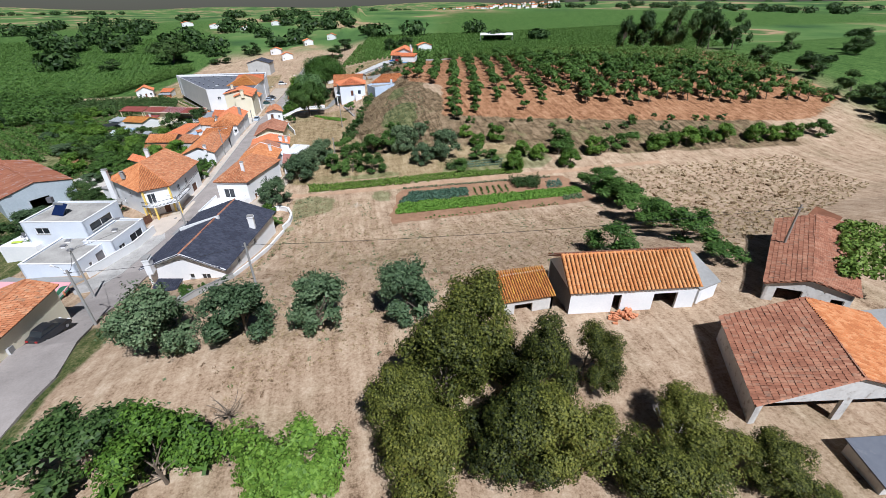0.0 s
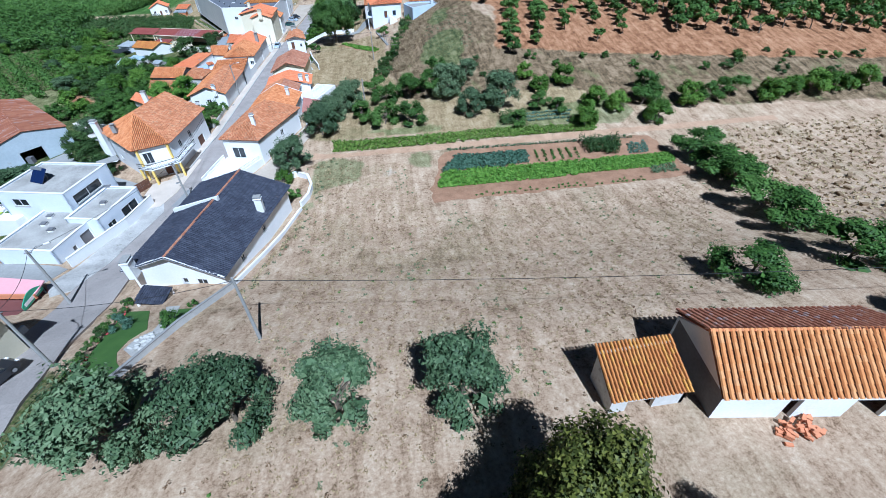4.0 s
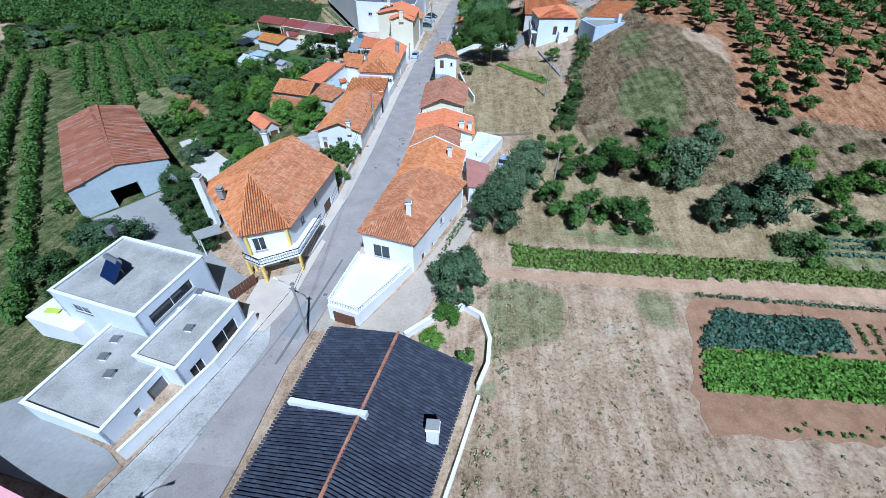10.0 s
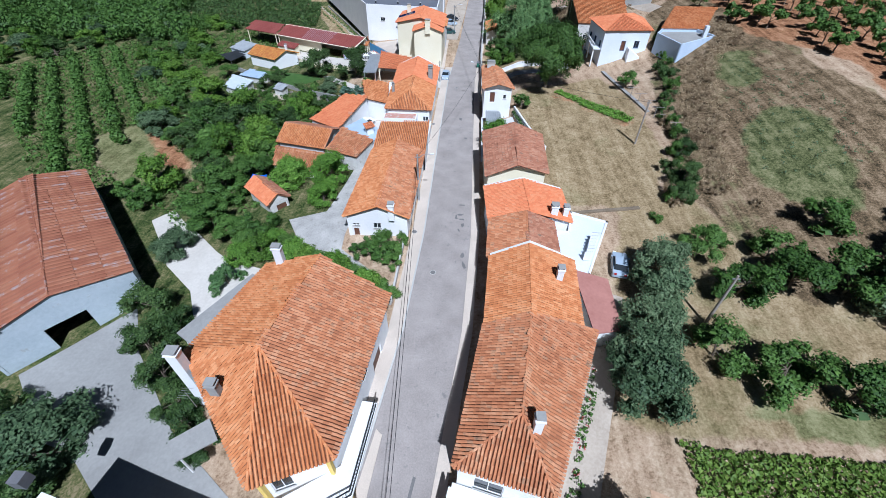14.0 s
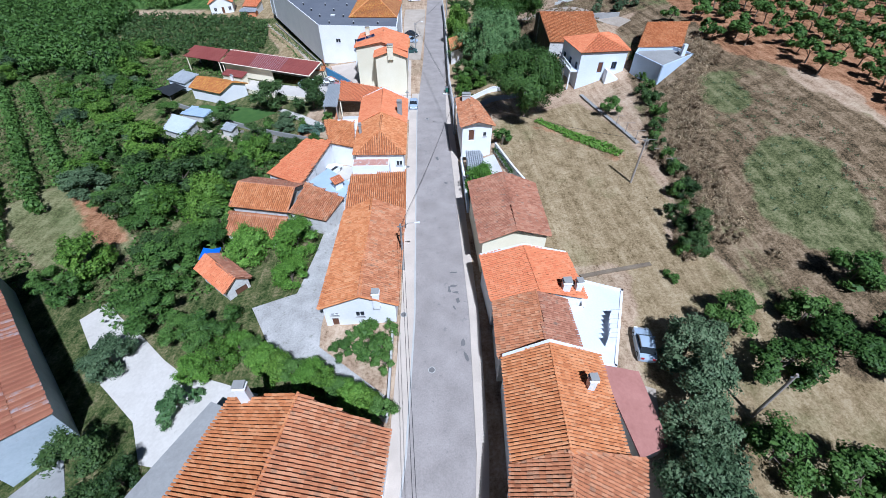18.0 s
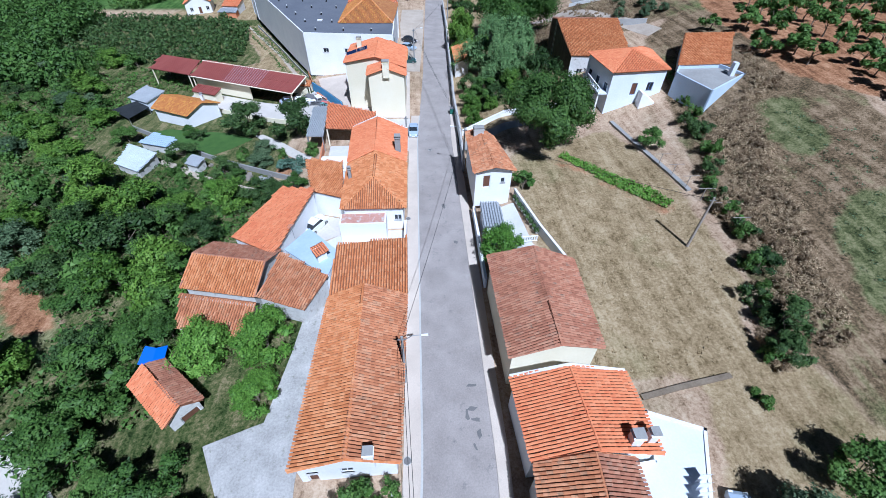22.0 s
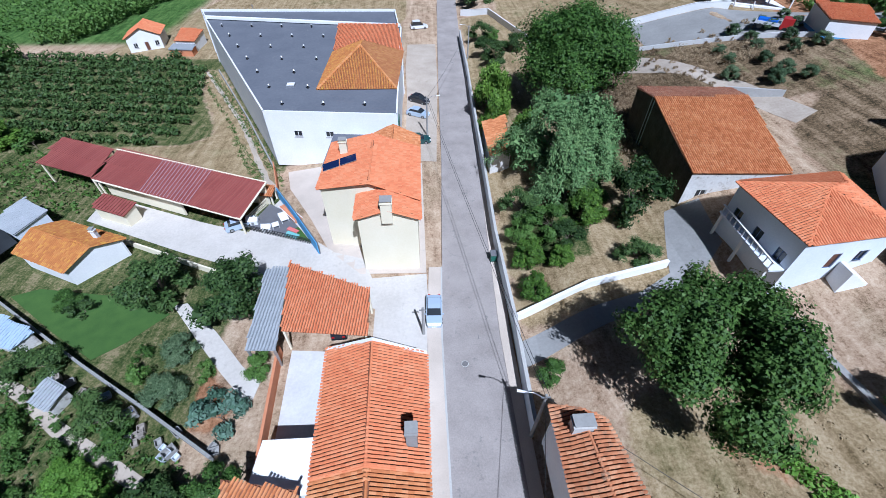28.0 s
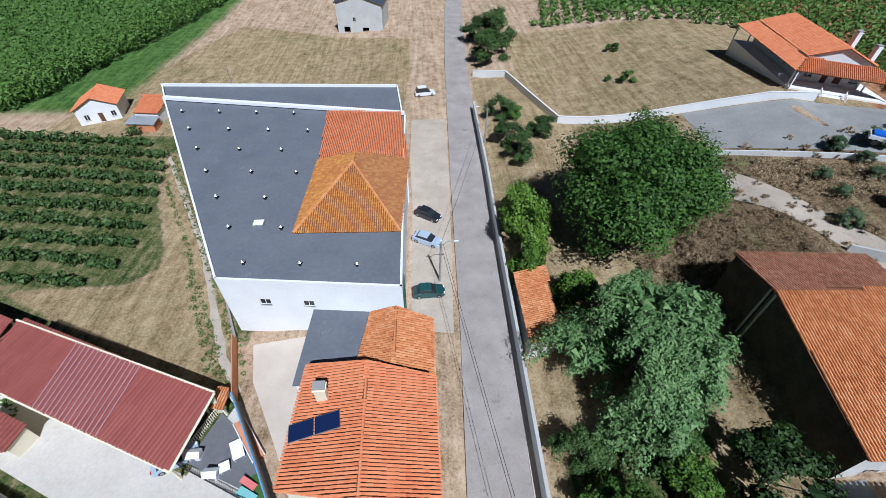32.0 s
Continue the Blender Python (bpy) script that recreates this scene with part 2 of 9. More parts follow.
def leaf_material(name, dark, mid, light, translucent=0.10):
    m, nt, b = blank(name, 0.6, 0.25)
    co = nt.nodes.new("ShaderNodeTexCoord").outputs["Object"]
    rnd = nt.nodes.new("ShaderNodeNewGeometry").outputs["Random Per Island"]
    own = nt.nodes.new("ShaderNodeObjectInfo").outputs["Random"]
    slow = noise_fac(nt, co, 0.9, 3, 0.6)
    f = math_node(nt, "ADD", math_node(nt, "MULTIPLY", rnd, 0.5), math_node(nt, "MULTIPLY", slow, 0.5))
    f = math_node(nt, "ADD", f, math_node(nt, "MULTIPLY", math_node(nt, "SUBTRACT", own, 0.5), 0.34))
    col = ramp_colors(nt, f, ((0.2, dark), (0.5, mid), (0.82, light)))
    nt.links.new(col, b.inputs["Base Color"])
    tr = nt.nodes.new("ShaderNodeBsdfTranslucent")
    nt.links.new(col, tr.inputs["Color"])
    mx = nt.nodes.new("ShaderNodeMixShader")
    mx.inputs[0].default_value = translucent
    nt.links.new(b.outputs[0], mx.inputs[1])
    nt.links.new(tr.outputs[0], mx.inputs[2])
    nt.links.new(mx.outputs[0], nt.nodes["Material Output"].inputs["Surface"])
    MAT[name] = m
    return m


leaf_material("leaf_dark", (0.021, 0.047, 0.012), (0.049, 0.092, 0.023), (0.098, 0.157, 0.043))
leaf_material("leaf_green", (0.036, 0.080, 0.015), (0.072, 0.144, 0.025), (0.122, 0.213, 0.044))
leaf_material("leaf_bright", (0.066, 0.150, 0.018), (0.124, 0.246, 0.030), (0.205, 0.350, 0.056))
leaf_material("leaf_olive", (0.042, 0.076, 0.034), (0.092, 0.145, 0.066), (0.185, 0.245, 0.126))
leaf_material("leaf_acacia", (0.016, 0.024, 0.005), (0.074, 0.088, 0.014), (0.185, 0.190, 0.034))
leaf_material("leaf_citrus", (0.042, 0.092, 0.012), (0.094, 0.182, 0.021), (0.170, 0.282, 0.040))
leaf_material("leaf_pine", (0.034, 0.080, 0.013), (0.076, 0.155, 0.024), (0.140, 0.245, 0.045))
leaf_material("dead_leaf", (0.060, 0.038, 0.020), (0.150, 0.092, 0.048), (0.27, 0.175, 0.095), 0.1)
leaf_material("bramble_leaf", (0.15, 0.10, 0.055), (0.31, 0.225, 0.13), (0.50, 0.39, 0.24), 0.1)
leaf_material("leaf_walnut", (0.026, 0.058, 0.012), (0.055, 0.112, 0.020), (0.102, 0.180, 0.036))
leaf_material("leaf_silver", (0.046, 0.100, 0.034), (0.102, 0.192, 0.064), (0.200, 0.310, 0.115))
leaf_material("leaf_lime", (0.077, 0.138, 0.019), (0.140, 0.218, 0.035), (0.239, 0.313, 0.062))
leaf_material("leaf_blue", (0.042, 0.090, 0.056), (0.083, 0.151, 0.098), (0.141, 0.224, 0.168))
leaf_material("straw", (0.26, 0.19, 0.10), (0.40, 0.31, 0.17), (0.56, 0.46, 0.28), 0.1)
leaf_material("flower_red", (0.35, 0.02, 0.03), (0.5, 0.04, 0.06), (0.6, 0.12, 0.15), 0.1)
surface("cobble", (0.24, 0.23, 0.215), (0.56, 0.54, 0.51), 5.5, 0.4, 0.9, 0.8, stain=(0.22, 0.22, 0.18), stain_at=0.58)
surface("dusty_ground", (0.34, 0.28, 0.22), (0.52, 0.45, 0.37), 4, 0.35, 0.95, 0.3, stain=(0.32, 0.28, 0.20), stain_at=0.6)
surface("soil_path", (0.18, 0.095, 0.052), (0.40, 0.235, 0.142), 5, 0.6, 0.95, 0.6, stain=(0.36, 0.25, 0.16), stain_at=0.56)
surface("earth_track", (0.30, 0.18, 0.105), (0.54, 0.37, 0.245), 4, 0.5, 0.95, 0.5, stain=(0.24, 0.20, 0.10), stain_at=0.60)
surface("white_floor", (0.52, 0.51, 0.50), (0.66, 0.65, 0.64), 4, 0.5, 0.8, 0.1, stain=(0.58, 0.56, 0.52))
surface("maroon_floor", (0.14, 0.05, 0.05), (0.20, 0.08, 0.07), 5, 0.5, 0.8, 0.1)
surface("sign_green", (0.06, 0.30, 0.16), (0.10, 0.40, 0.24), 5, 0.5, 0.5, 0.05)
surface("coral_paint", (0.55, 0.14, 0.13), (0.65, 0.20, 0.18), 5, 0.5, 0.6, 0.05)
surface("teal_paint", (0.18, 0.42, 0.42), (0.25, 0.52, 0.50), 5, 0.5, 0.6, 0.05)
surface("net_black", (0.012, 0.014, 0.016), (0.035, 0.04, 0.045), 9, 0.5, 0.9, 0.4)
# Stone of the slope barn's west walls, their shade put into the colour
surface("shaded_stone", (0.045, 0.036, 0.029), (0.14, 0.115, 0.09), 3, 0.7, 0.95, 0.8)
surface("strip_sheet", (0.36, 0.24, 0.28), (0.46, 0.33, 0.37), 6, 0.4, 0.5, 0.05)
surface("blue_wall", (0.10, 0.32, 0.62), (0.16, 0.42, 0.72), 5, 0.5, 0.8, 0.05)
surface("grass_short", (0.035, 0.085, 0.018), (0.075, 0.145, 0.03), 16, 0.6, 0.9, 0.6)
surface("fabric_white", (0.70, 0.72, 0.75), (0.82, 0.83, 0.85), 5, 0.5, 0.8, 0.2)
surface("sheet_grey", (0.30, 0.32, 0.34), (0.42, 0.44, 0.46), 3, 0.5, 0.6, 0.1)
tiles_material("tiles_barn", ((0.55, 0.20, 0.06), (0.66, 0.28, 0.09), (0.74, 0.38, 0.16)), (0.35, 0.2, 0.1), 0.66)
surface("lime_cloth", (0.45, 0.55, 0.05), (0.55, 0.66, 0.1), 8, 0.6, 0.8, 0.1)
surface("sky_paint", (0.34, 0.44, 0.58), (0.45, 0.55, 0.68), 3, 0.4, 0.7, 0.1, stain=(0.55, 0.60, 0.64))
surface("worn_red", (0.42, 0.20, 0.15), (0.55, 0.32, 0.26), 3, 0.6, 0.85, 0.1, stain=(0.55, 0.52, 0.48), stain_at=0.52)
surface("sheet_pale", (0.50, 0.55, 0.60), (0.62, 0.67, 0.71), 4, 0.6, 0.5, 0.1)
surface("asphalt_pale", (0.24, 0.24, 0.24), (0.31, 0.31, 0.31), 8, 0.3, 0.9, 0.2)


def car_paint(name, col, rough=0.3):
    m, nt, b = blank(name, rough, 0.5)
    b.inputs["Base Color"].default_value = (*col, 1)
    b.inputs["Coat Weight"].default_value = 0.6
    MAT[name] = m


car_paint("paint_silver", (0.38, 0.46, 0.56))
car_paint("paint_white", (0.74, 0.75, 0.76))
car_paint("paint_dark", (0.018, 0.020, 0.026))
car_paint("paint_green", (0.02, 0.07, 0.07))
car_paint("paint_red", (0.45, 0.03, 0.03))
car_paint("tail_red", (0.35, 0.01, 0.01))
surface("bank_stone", (0.13, 0.10, 0.07), (0.26, 0.21, 0.15), 5, 0.5, 0.95, 0.4, stain=(0.10, 0.09, 0.05))

# ground heights ------------------------------------------------------------
def smooth(v):
    v = np.clip(v, 0.0, 1.0)
    return v * v * (3 - 2 * v)


def bend(v, xs, ys):
    return np.interp(v, xs, ys)


def south_rise(y):
    return bend(y, (-200, -130, -95, -86, -78, -70, -60, -48), (9, 9, 9, 8, 5.6, 2.8, 0.8, 0))


def road_x(y):
    return bend(y, (-200, -91.8, -78.7, -63.9, -50, -38, -20, -5, 20, 50, 66, 84, 118, 170, 215, 320, 600),
                (-10, -1.4, -3.9, -5.7, -5.0, -2.4, -0.1, 0.7, 0.9, 1.2, 2.0, 3.0, 4.2, 6.4, 9.0, 20, 70))


def road_z(y):
    return bend(y, (-200, -90, -60, -35, -5, 25, 51, 85, 106, 140, 215, 320, 600), (-1.5, -1.0, -0.8, -0.3, 0.2, -0.6, -1.8, -2.8, -3.4, -4.0, -3.0, 2, 10)) + south_rise(y)


def ground_z(x, y):
    """Height of the ground at x, y (numbers or arrays)."""
    x, y = np.asarray(x, float), np.asarray(y, float)
    zr, off = road_z(y), x - road_x(y)
    left = zr - 2.6 * smooth((-off - 10) / 30)
    base = bend(y, (-200, -60, -45, -20, 30, 60, 100, 150, 300), (0.0, 0.2, 0.4, 1.5, 1.6, 0.8, -1.2, -2.0, 0.0)) + south_rise(y)
    hill = (9 + 0.05 * np.clip(y, 0, 120)) * smooth((x - 22) / 45) * smooth((y + 42) / 62) * (1 - 0.5 * smooth((y - 90) / 80))
    right = zr + (base - zr) * smooth((off - 4.2) / 9) + hill
    right = right + 2.4 * smooth((x - 24) / 8) * smooth((y - 46) / 12) * (1 - smooth((y - 92) / 20)) * (1 - smooth((x - 40) / 7))
    level = smooth((y - 104) / 14) * (1 - smooth((y - 152) / 15)) * smooth((x - 52) / 8) * (1 - smooth((x - 84) / 12))
    right = right + level * (np.minimum(right, 9.8) - right)
    right = right + 1.3 * np.exp(-((x - 29) / 5.0) ** 2 - ((y - 73) / 9.0) ** 2)
    z = np.where(off < 0, left, right)
    far = np.hypot(x, y - 40)
    roll = np.sin(x / 310 + 1.3) * np.sin(y / 420 + 0.6) * 16 + np.sin(x / 900 - 0.4) * 14 + np.sin(y / 760 + 0.8) * 12
    return z + roll * smooth((far - 170) / 700)


# small mesh kit ------------------------------------------------------------
def mesh_from(name, verts, faces, material=None, smooth_shade=False):
    me = bpy.data.meshes.new(name)
    me.from_pydata([tuple(v) for v in verts], [], faces)
    if material:
        me.materials.append(material)
    if smooth_shade:
        me.polygons.foreach_set("use_smooth", [True] * len(me.polygons))
    me.update()
    return me


def thing(name, x, y, z, label, category, group="", kind="", rz=0.0):
    ob = new(name)
    ob.empty_display_size = 0.3
    ob.matrix_world = pose(x, y, z, 0, 0, rz)
    tagged(ob, label, category, group, kind)
    return ob


def hang(ob, parent):
    """Parent ob under an unrotated or rotated thing, keeping its mesh in world metres."""
    ob.parent = parent
    top, chain = parent, []
    while top:
        chain.append(top)
        top = top.parent
    m = Matrix()
    for o in reversed(chain):
        m = m @ o.matrix_parent_inverse @ o.matrix_basis
    ob.matrix_parent_inverse = m.inverted()
    return ob


def part(name, verts, faces, material, parent=None, label="", smooth_shade=False, kind=""):
    ob = new(name, mesh_from(name, verts, faces, material, smooth_shade))
    if parent:
        hang(ob, parent)
    return tagged(ob, label, "", "", kind)


BOX_FACES = [(0, 3, 2, 1), (4, 5, 6, 7), (0, 1, 5, 4), (1, 2, 6, 5), (2, 3, 7, 6), (3, 0, 4, 7)]


def boxv(p, u, v, n, lu, lv, ln):
    """Corners of a box from corner p along the unit vectors u, v, n."""
    p, u, v, n = (np.array(a, float) for a in (p, u, v, n))
    a, b, c = u * lu, v * lv, n * ln
    return [p, p + a, p + a + b, p + b, p + c, p + a + c, p + a + b + c, p + b + c]


class Bag:
    """Collects boxes, prisms and sheets of one part."""

    def __init__(self):
        self.v, self.f = [], []

    def add(self, verts, faces):
        k = len(self.v)
        self.v += [tuple(map(float, q)) for q in verts]
        self.f += [tuple(i + k for i in f) for f in faces]
        return self

    def box(self, x0, y0, z0, x1, y1, z1):
        return self.add(boxv((x0, y0, z0), (1, 0, 0), (0, 1, 0), (0, 0, 1), x1 - x0, y1 - y0, z1 - z0), BOX_FACES)

    def prism(self, poly, z0, z1):
        n = len(poly)
        if sum(poly[i][0] * poly[(i + 1) % n][1] - poly[(i + 1) % n][0] * poly[i][1] for i in range(n)) < 0:
            poly = poly[::-1]
        lo = z0 if hasattr(z0, "__len__") else [z0] * n
        hi = z1 if hasattr(z1, "__len__") else [z1] * n
        vs = [(p[0], p[1], lo[i]) for i, p in enumerate(poly)] + [(p[0], p[1], hi[i]) for i, p in enumerate(poly)]
        return self.add(vs, [tuple(range(n))[::-1], tuple(range(n, 2 * n))] + [(i, (i + 1) % n, (i + 1) % n + n, i + n) for i in range(n)])

    def rod(self, a, b, r0, r1=None, n=8):
        a, b = Vector(a), Vector(b)
        r1 = r0 if r1 is None else r1
        q = (b - a).to_track_quat("Z", "Y")
        ring = [q @ Vector((math.cos(6.28318 * i / n), math.sin(6.28318 * i / n), 0)) for i in range(n)]
        vs = [a + v * r0 for v in ring] + [b + v * r1 for v in ring]
        return self.add(vs, [tuple(range(n))[::-1], tuple(range(n, 2 * n))] + [(i, (i + 1) % n, (i + 1) % n + n, i + n) for i in range(n)])

    def to(self, name, material, parent=None, label="", smooth_shade=False, kind=""):
        return part(name, self.v, self.f, material, parent, label, smooth_shade, kind)


# walls with real openings --------------------------------------------------
def wall_panel(parent, p, q, z0, z1, material, holes=(), thick=0.25, trim=None, glass=None, door_mat=None, shutter=None, name="wall"):
    """A wall from p to q (outside to the right of p->q), from z0 up to z1. holes: (u, width, sill, head, kind), heights over z0."""
    p, q = np.array(p, float), np.array(q, float)
    length = float(np.hypot(*(q - p)))
    u = (q - p) / length
    n = np.array([u[1], -u[0]])  # outward
    height = z1 - z0
    holes = [h for h in holes if h[0] > 0.05 and h[0] + h[1] < length - 0.05 and h[3] < height - 0.05]
    us = sorted({0.0, length, *[h[0] for h in holes], *[h[0] + h[1] for h in holes]})
    ws = sorted({0.0, height, *[h[2] for h in holes], *[h[3] for h in holes]})

    def solid(i, j):
        if i < 0 or j < 0 or i >= len(us) - 1 or j >= len(ws) - 1:
            return False
        a, b = (us[i] + us[i + 1]) / 2, (ws[j] + ws[j + 1]) / 2
        return not any(h[0] < a < h[0] + h[1] and h[2] < b < h[3] for h in holes)

    def pt(s, w, d):
        e = p + u * s - n * d
        return (e[0], e[1], z0 + w)

    bag = Bag()
    for i in range(len(us) - 1):
        for j in range(len(ws) - 1):
            if not solid(i, j):
                continue
            a, b, c, d = us[i], us[i + 1], ws[j], ws[j + 1]
            bag.add([pt(a, c, 0), pt(b, c, 0), pt(b, d, 0), pt(a, d, 0)], [(0, 1, 2, 3)])
            bag.add([pt(a, c, thick), pt(b, c, thick), pt(b, d, thick), pt(a, d, thick)], [(3, 2, 1, 0)])
            for di, dj, e, f in ((-1, 0, (a, c), (a, d)), (1, 0, (b, d), (b, c)), (0, -1, (b, c), (a, c)), (0, 1, (a, d), (b, d))):
                if not solid(i + di, j + dj):
                    bag.add([pt(*e, 0), pt(*f, 0), pt(*f, thick), pt(*e, thick)], [(3, 2, 1, 0)])
    wall = bag.to(name, material, parent)
    n3, u3 = np.array([n[0], n[1], 0]), np.array([u[0], u[1], 0])
    for s, wd, lo, hi, kind in holes:
        if kind == "open":
            continue
        ob = new("door" if kind in ("door", "gate") else "window", None)
        hang(ob, parent)
        cx = p + u * (s + wd / 2)
        ob.matrix_basis = ob.matrix_parent_inverse.inverted() @ pose(cx[0], cx[1], z0 + lo)
        ob.matrix_parent_inverse = Matrix() if parent.parent is None and parent.matrix_basis == Matrix() else ob.matrix_parent_inverse
        fr = Bag()
        t = 0.07
        for a, b, c, d in ((s, s + wd, lo, lo + t), (s, s + wd, hi - t, hi), (s, s + t, lo + t, hi - t), (s + wd - t, s + wd, lo + t, hi - t)):
            fr.add(boxv(pt(a, c, 0.14), u3, (0, 0, 1), n3, b - a, d - c, 0.06), BOX_FACES)
        if kind == "window" and wd > 0.7:
            fr.add(boxv(pt(s + wd / 2 - 0.03, lo + t, 0.14), u3, (0, 0, 1), n3, 0.06, hi - lo - 2 * t, 0.05), BOX_FACES)
        fr.to("frame", trim or MAT["white_paint"], ob)
        body = Bag().add(boxv(pt(s + 0.01, lo + 0.01, 0.17), u3, (0, 0, 1), n3, wd - 0.02, hi - lo - 0.02, 0.03), BOX_FACES)
        if kind == "window":
            body.to("pane", glass or MAT["glass"], ob)
            Bag().add(boxv(pt(s - 0.06, lo - 0.06, 0.1), u3, (0, 0, 1), n3, wd + 0.12, 0.06, 0.18), BOX_FACES).to("sill", MAT["stone_trim"], ob)
        elif kind == "shutter":
            body.to("shutter", shutter or MAT["shutter_grey"], ob)
        else:
            body.to("door_leaf", door_mat or MAT["door_brown"], ob)
    return wall


# tiled roofs ---------------------------------------------------------------
def tile_sheet(poly, pitch_u=0.27, pitch_v=0.45, rise=0.095, seed=0, lift=0.03):
    """Barrel tiles that cover a plane polygon (first edge = eave), every tile an island of its own."""
    rng = np.random.default_rng(seed)
    P = [np.array(a, float) for a in poly]
    u = P[1] - P[0]
    u /= np.linalg.norm(u)
    n = np.cross(u, P[2] - P[0])
    n /= np.linalg.norm(n)
    if n[2] < 0:
        n = -n
    v = np.cross(n, u)
    if v[2] < 0:
        v = -v
    loc = np.array([[(a - P[0]) @ u, (a - P[0]) @ v] for a in P])
    u0, u1, v1 = loc[:, 0].min(), loc[:, 0].max(), loc[:, 1].max()
    if pitch_v > 1:
        pitch_v = (v1 + 0.03) / max(1, round(v1 / pitch_v))
    nu, nv = max(1, int((u1 - u0) / pitch_u)), max(1, int(math.ceil(v1 / pitch_v)))
    cu = u0 + (np.arange(nu) + 0.5) * (u1 - u0) / nu
    cv = -0.08 + np.arange(nv) * pitch_v
    gu, gv = (a.ravel() for a in np.meshgrid(cu, cv))
    mid = gv + pitch_v / 2
    inside = np.zeros(len(gu), bool)
    k = len(loc)
    for i in range(k):
        (ax, ay), (bx, by) = loc[i], loc[(i + 1) % k]
        if ay == by:
            continue
        cross = ((ay > mid) != (by > mid)) & (gu < (bx - ax) * (mid - ay) / (by - ay) + ax)
        inside ^= cross
    gu, gv = gu[inside], gv[inside]
    m = len(gu)
    gu = gu + rng.normal(0, 0.008, m)
    gv = gv + rng.normal(0, 0.012, m)
    tilt = rng.normal(0, 0.010, m)
    w = pitch_u * 0.40
    across = np.array([-w, -w * 0.55, w * 0.55, w])
    high = np.array([0.0, rise * 0.85, rise * 0.85, 0.0])
    warp = (P[3] - P[0]) @ n if k == 4 else 0.0
    dl = loc[2] - loc[0]
    far_side = dl[0] * (loc[3, 1] - loc[0, 1]) - dl[1] * (loc[3, 0] - loc[0, 0]) if k == 4 else 1.0
    verts = np.zeros((m, 8, 3))
    for s, (dv, dz) in enumerate(((0.0, 0.055), (pitch_v + 0.05, 0.0))):
        for j in range(4):
            a, b, c = gu + across[j] * (1.0 - 0.1 * s), gv + dv, high[j] + dz + lift + tilt * (1 if s == 0 else -1)
            if warp:
                c = c + warp * np.clip((dl[0] * (b - loc[0, 1]) - dl[1] * (a - loc[0, 0])) / far_side, 0, 1.2)
            verts[:, s * 4 + j] = P[0] + a[:, None] * u + b[:, None] * v + np.reshape(c, (-1, 1)) * n
    base = np.arange(m)[:, None] * 8
    faces = np.concatenate([base + np.array([j, j + 1, j + 5, j + 4]) for j in range(3)] + [base + np.array([3, 2, 1, 0])])
    return verts.reshape(-1, 3), faces


def roof_plane(parent, poly, material, seed, thick=0.12, under=None, tiles=True, pitch_u=0.27, name="roof", pitch_v=0.45):
    """One pitch of a roof: the slab and the tiles on it."""
    P = [np.array(a, float) for a in poly]
    n = np.cross(P[1] - P[0], P[2] - P[0])
    n /= np.linalg.norm(n)
    turned = n[2] < 0
    if turned:
        P, n = P[::-1], -n
        P = P[-2:] + P[:-2]
    k = len(P)
    top = [tuple(range(k, 2 * k))] if k != 4 else [(4, 5, 7), (5, 6, 7)] if turned else [(4, 5, 6), (4, 6, 7)]
    sink_by = 0.06 if tiles and pitch_v < 1 else 0.0
    below = [tuple(i - k for i in face)[::-1] for face in top]
    bag = Bag().add([a - n * thick for a in P] + [a - n * sink_by for a in P], below + top + [(i, (i + 1) % k, (i + 1) % k + k, i + k) for i in range(k)])
    if tiles and pitch_v < 1 and under is None:
        under = MAT["slate_bed_shade"] if material is MAT["tiles_slate"] else MAT["tile_bed_shade"] if material.name.startswith("tiles_") else None
    ob = bag.to(name, under or material, parent)
    if tiles:
        v, f = tile_sheet(poly, seed=seed, pitch_u=pitch_u, pitch_v=pitch_v, rise=0.12 if pitch_v < 1 else 0.05)
        part("roof_tiles", v, f.tolist(), material, ob, "", False, "stuff")
    return ob


def ridge_caps(parent, a, b, material, seed=0, size=0.13):
    a, b = np.array(a, float), np.array(b, float)
    rng = np.random.default_rng(seed)
    length = np.linalg.norm(b - a)
    count = max(2, int(length / 0.42))
    bag = Bag()
    for i in range(count):
        s, e = a + (b - a) * i / count, a + (b - a) * (i + 1.12) / count
        bag.rod(s + (0, 0, 0.03 + rng.normal(0, 0.008)), e + (0, 0, 0.02), size, size * 0.85, 6)
    return bag.to("ridge_tiles", material, parent)


def chimney(parent, x, y, z0, z1, w=0.7, d=0.7, material=None, cap=None, rz=0.0):
    c, s = math.cos(radians(rz)), math.sin(radians(rz))

    def quad(a, b):
        return [(x + c * i * a - s * j * b, y + s * i * a + c * j * b) for i, j in ((-1, -1), (1, -1), (1, 1), (-1, 1))]

    ob = Bag().prism(quad(w / 2, d / 2), z0, z1).to("chimney", material or MAT["white_wall"], parent)
    Bag().prism(quad(w / 2 + 0.08, d / 2 + 0.08), z1, z1 + 0.1).prism(quad(w / 2 - 0.12, d / 2 - 0.12), z1 + 0.1, z1 + 0.32).to("flue", cap or material or MAT["white_wall"], ob)
    Bag().prism(quad(w / 2 + 0.04, d / 2 + 0.04), z1 + 0.32, z1 + 0.4).to("cap", cap or MAT["concrete"], ob)
    return ob


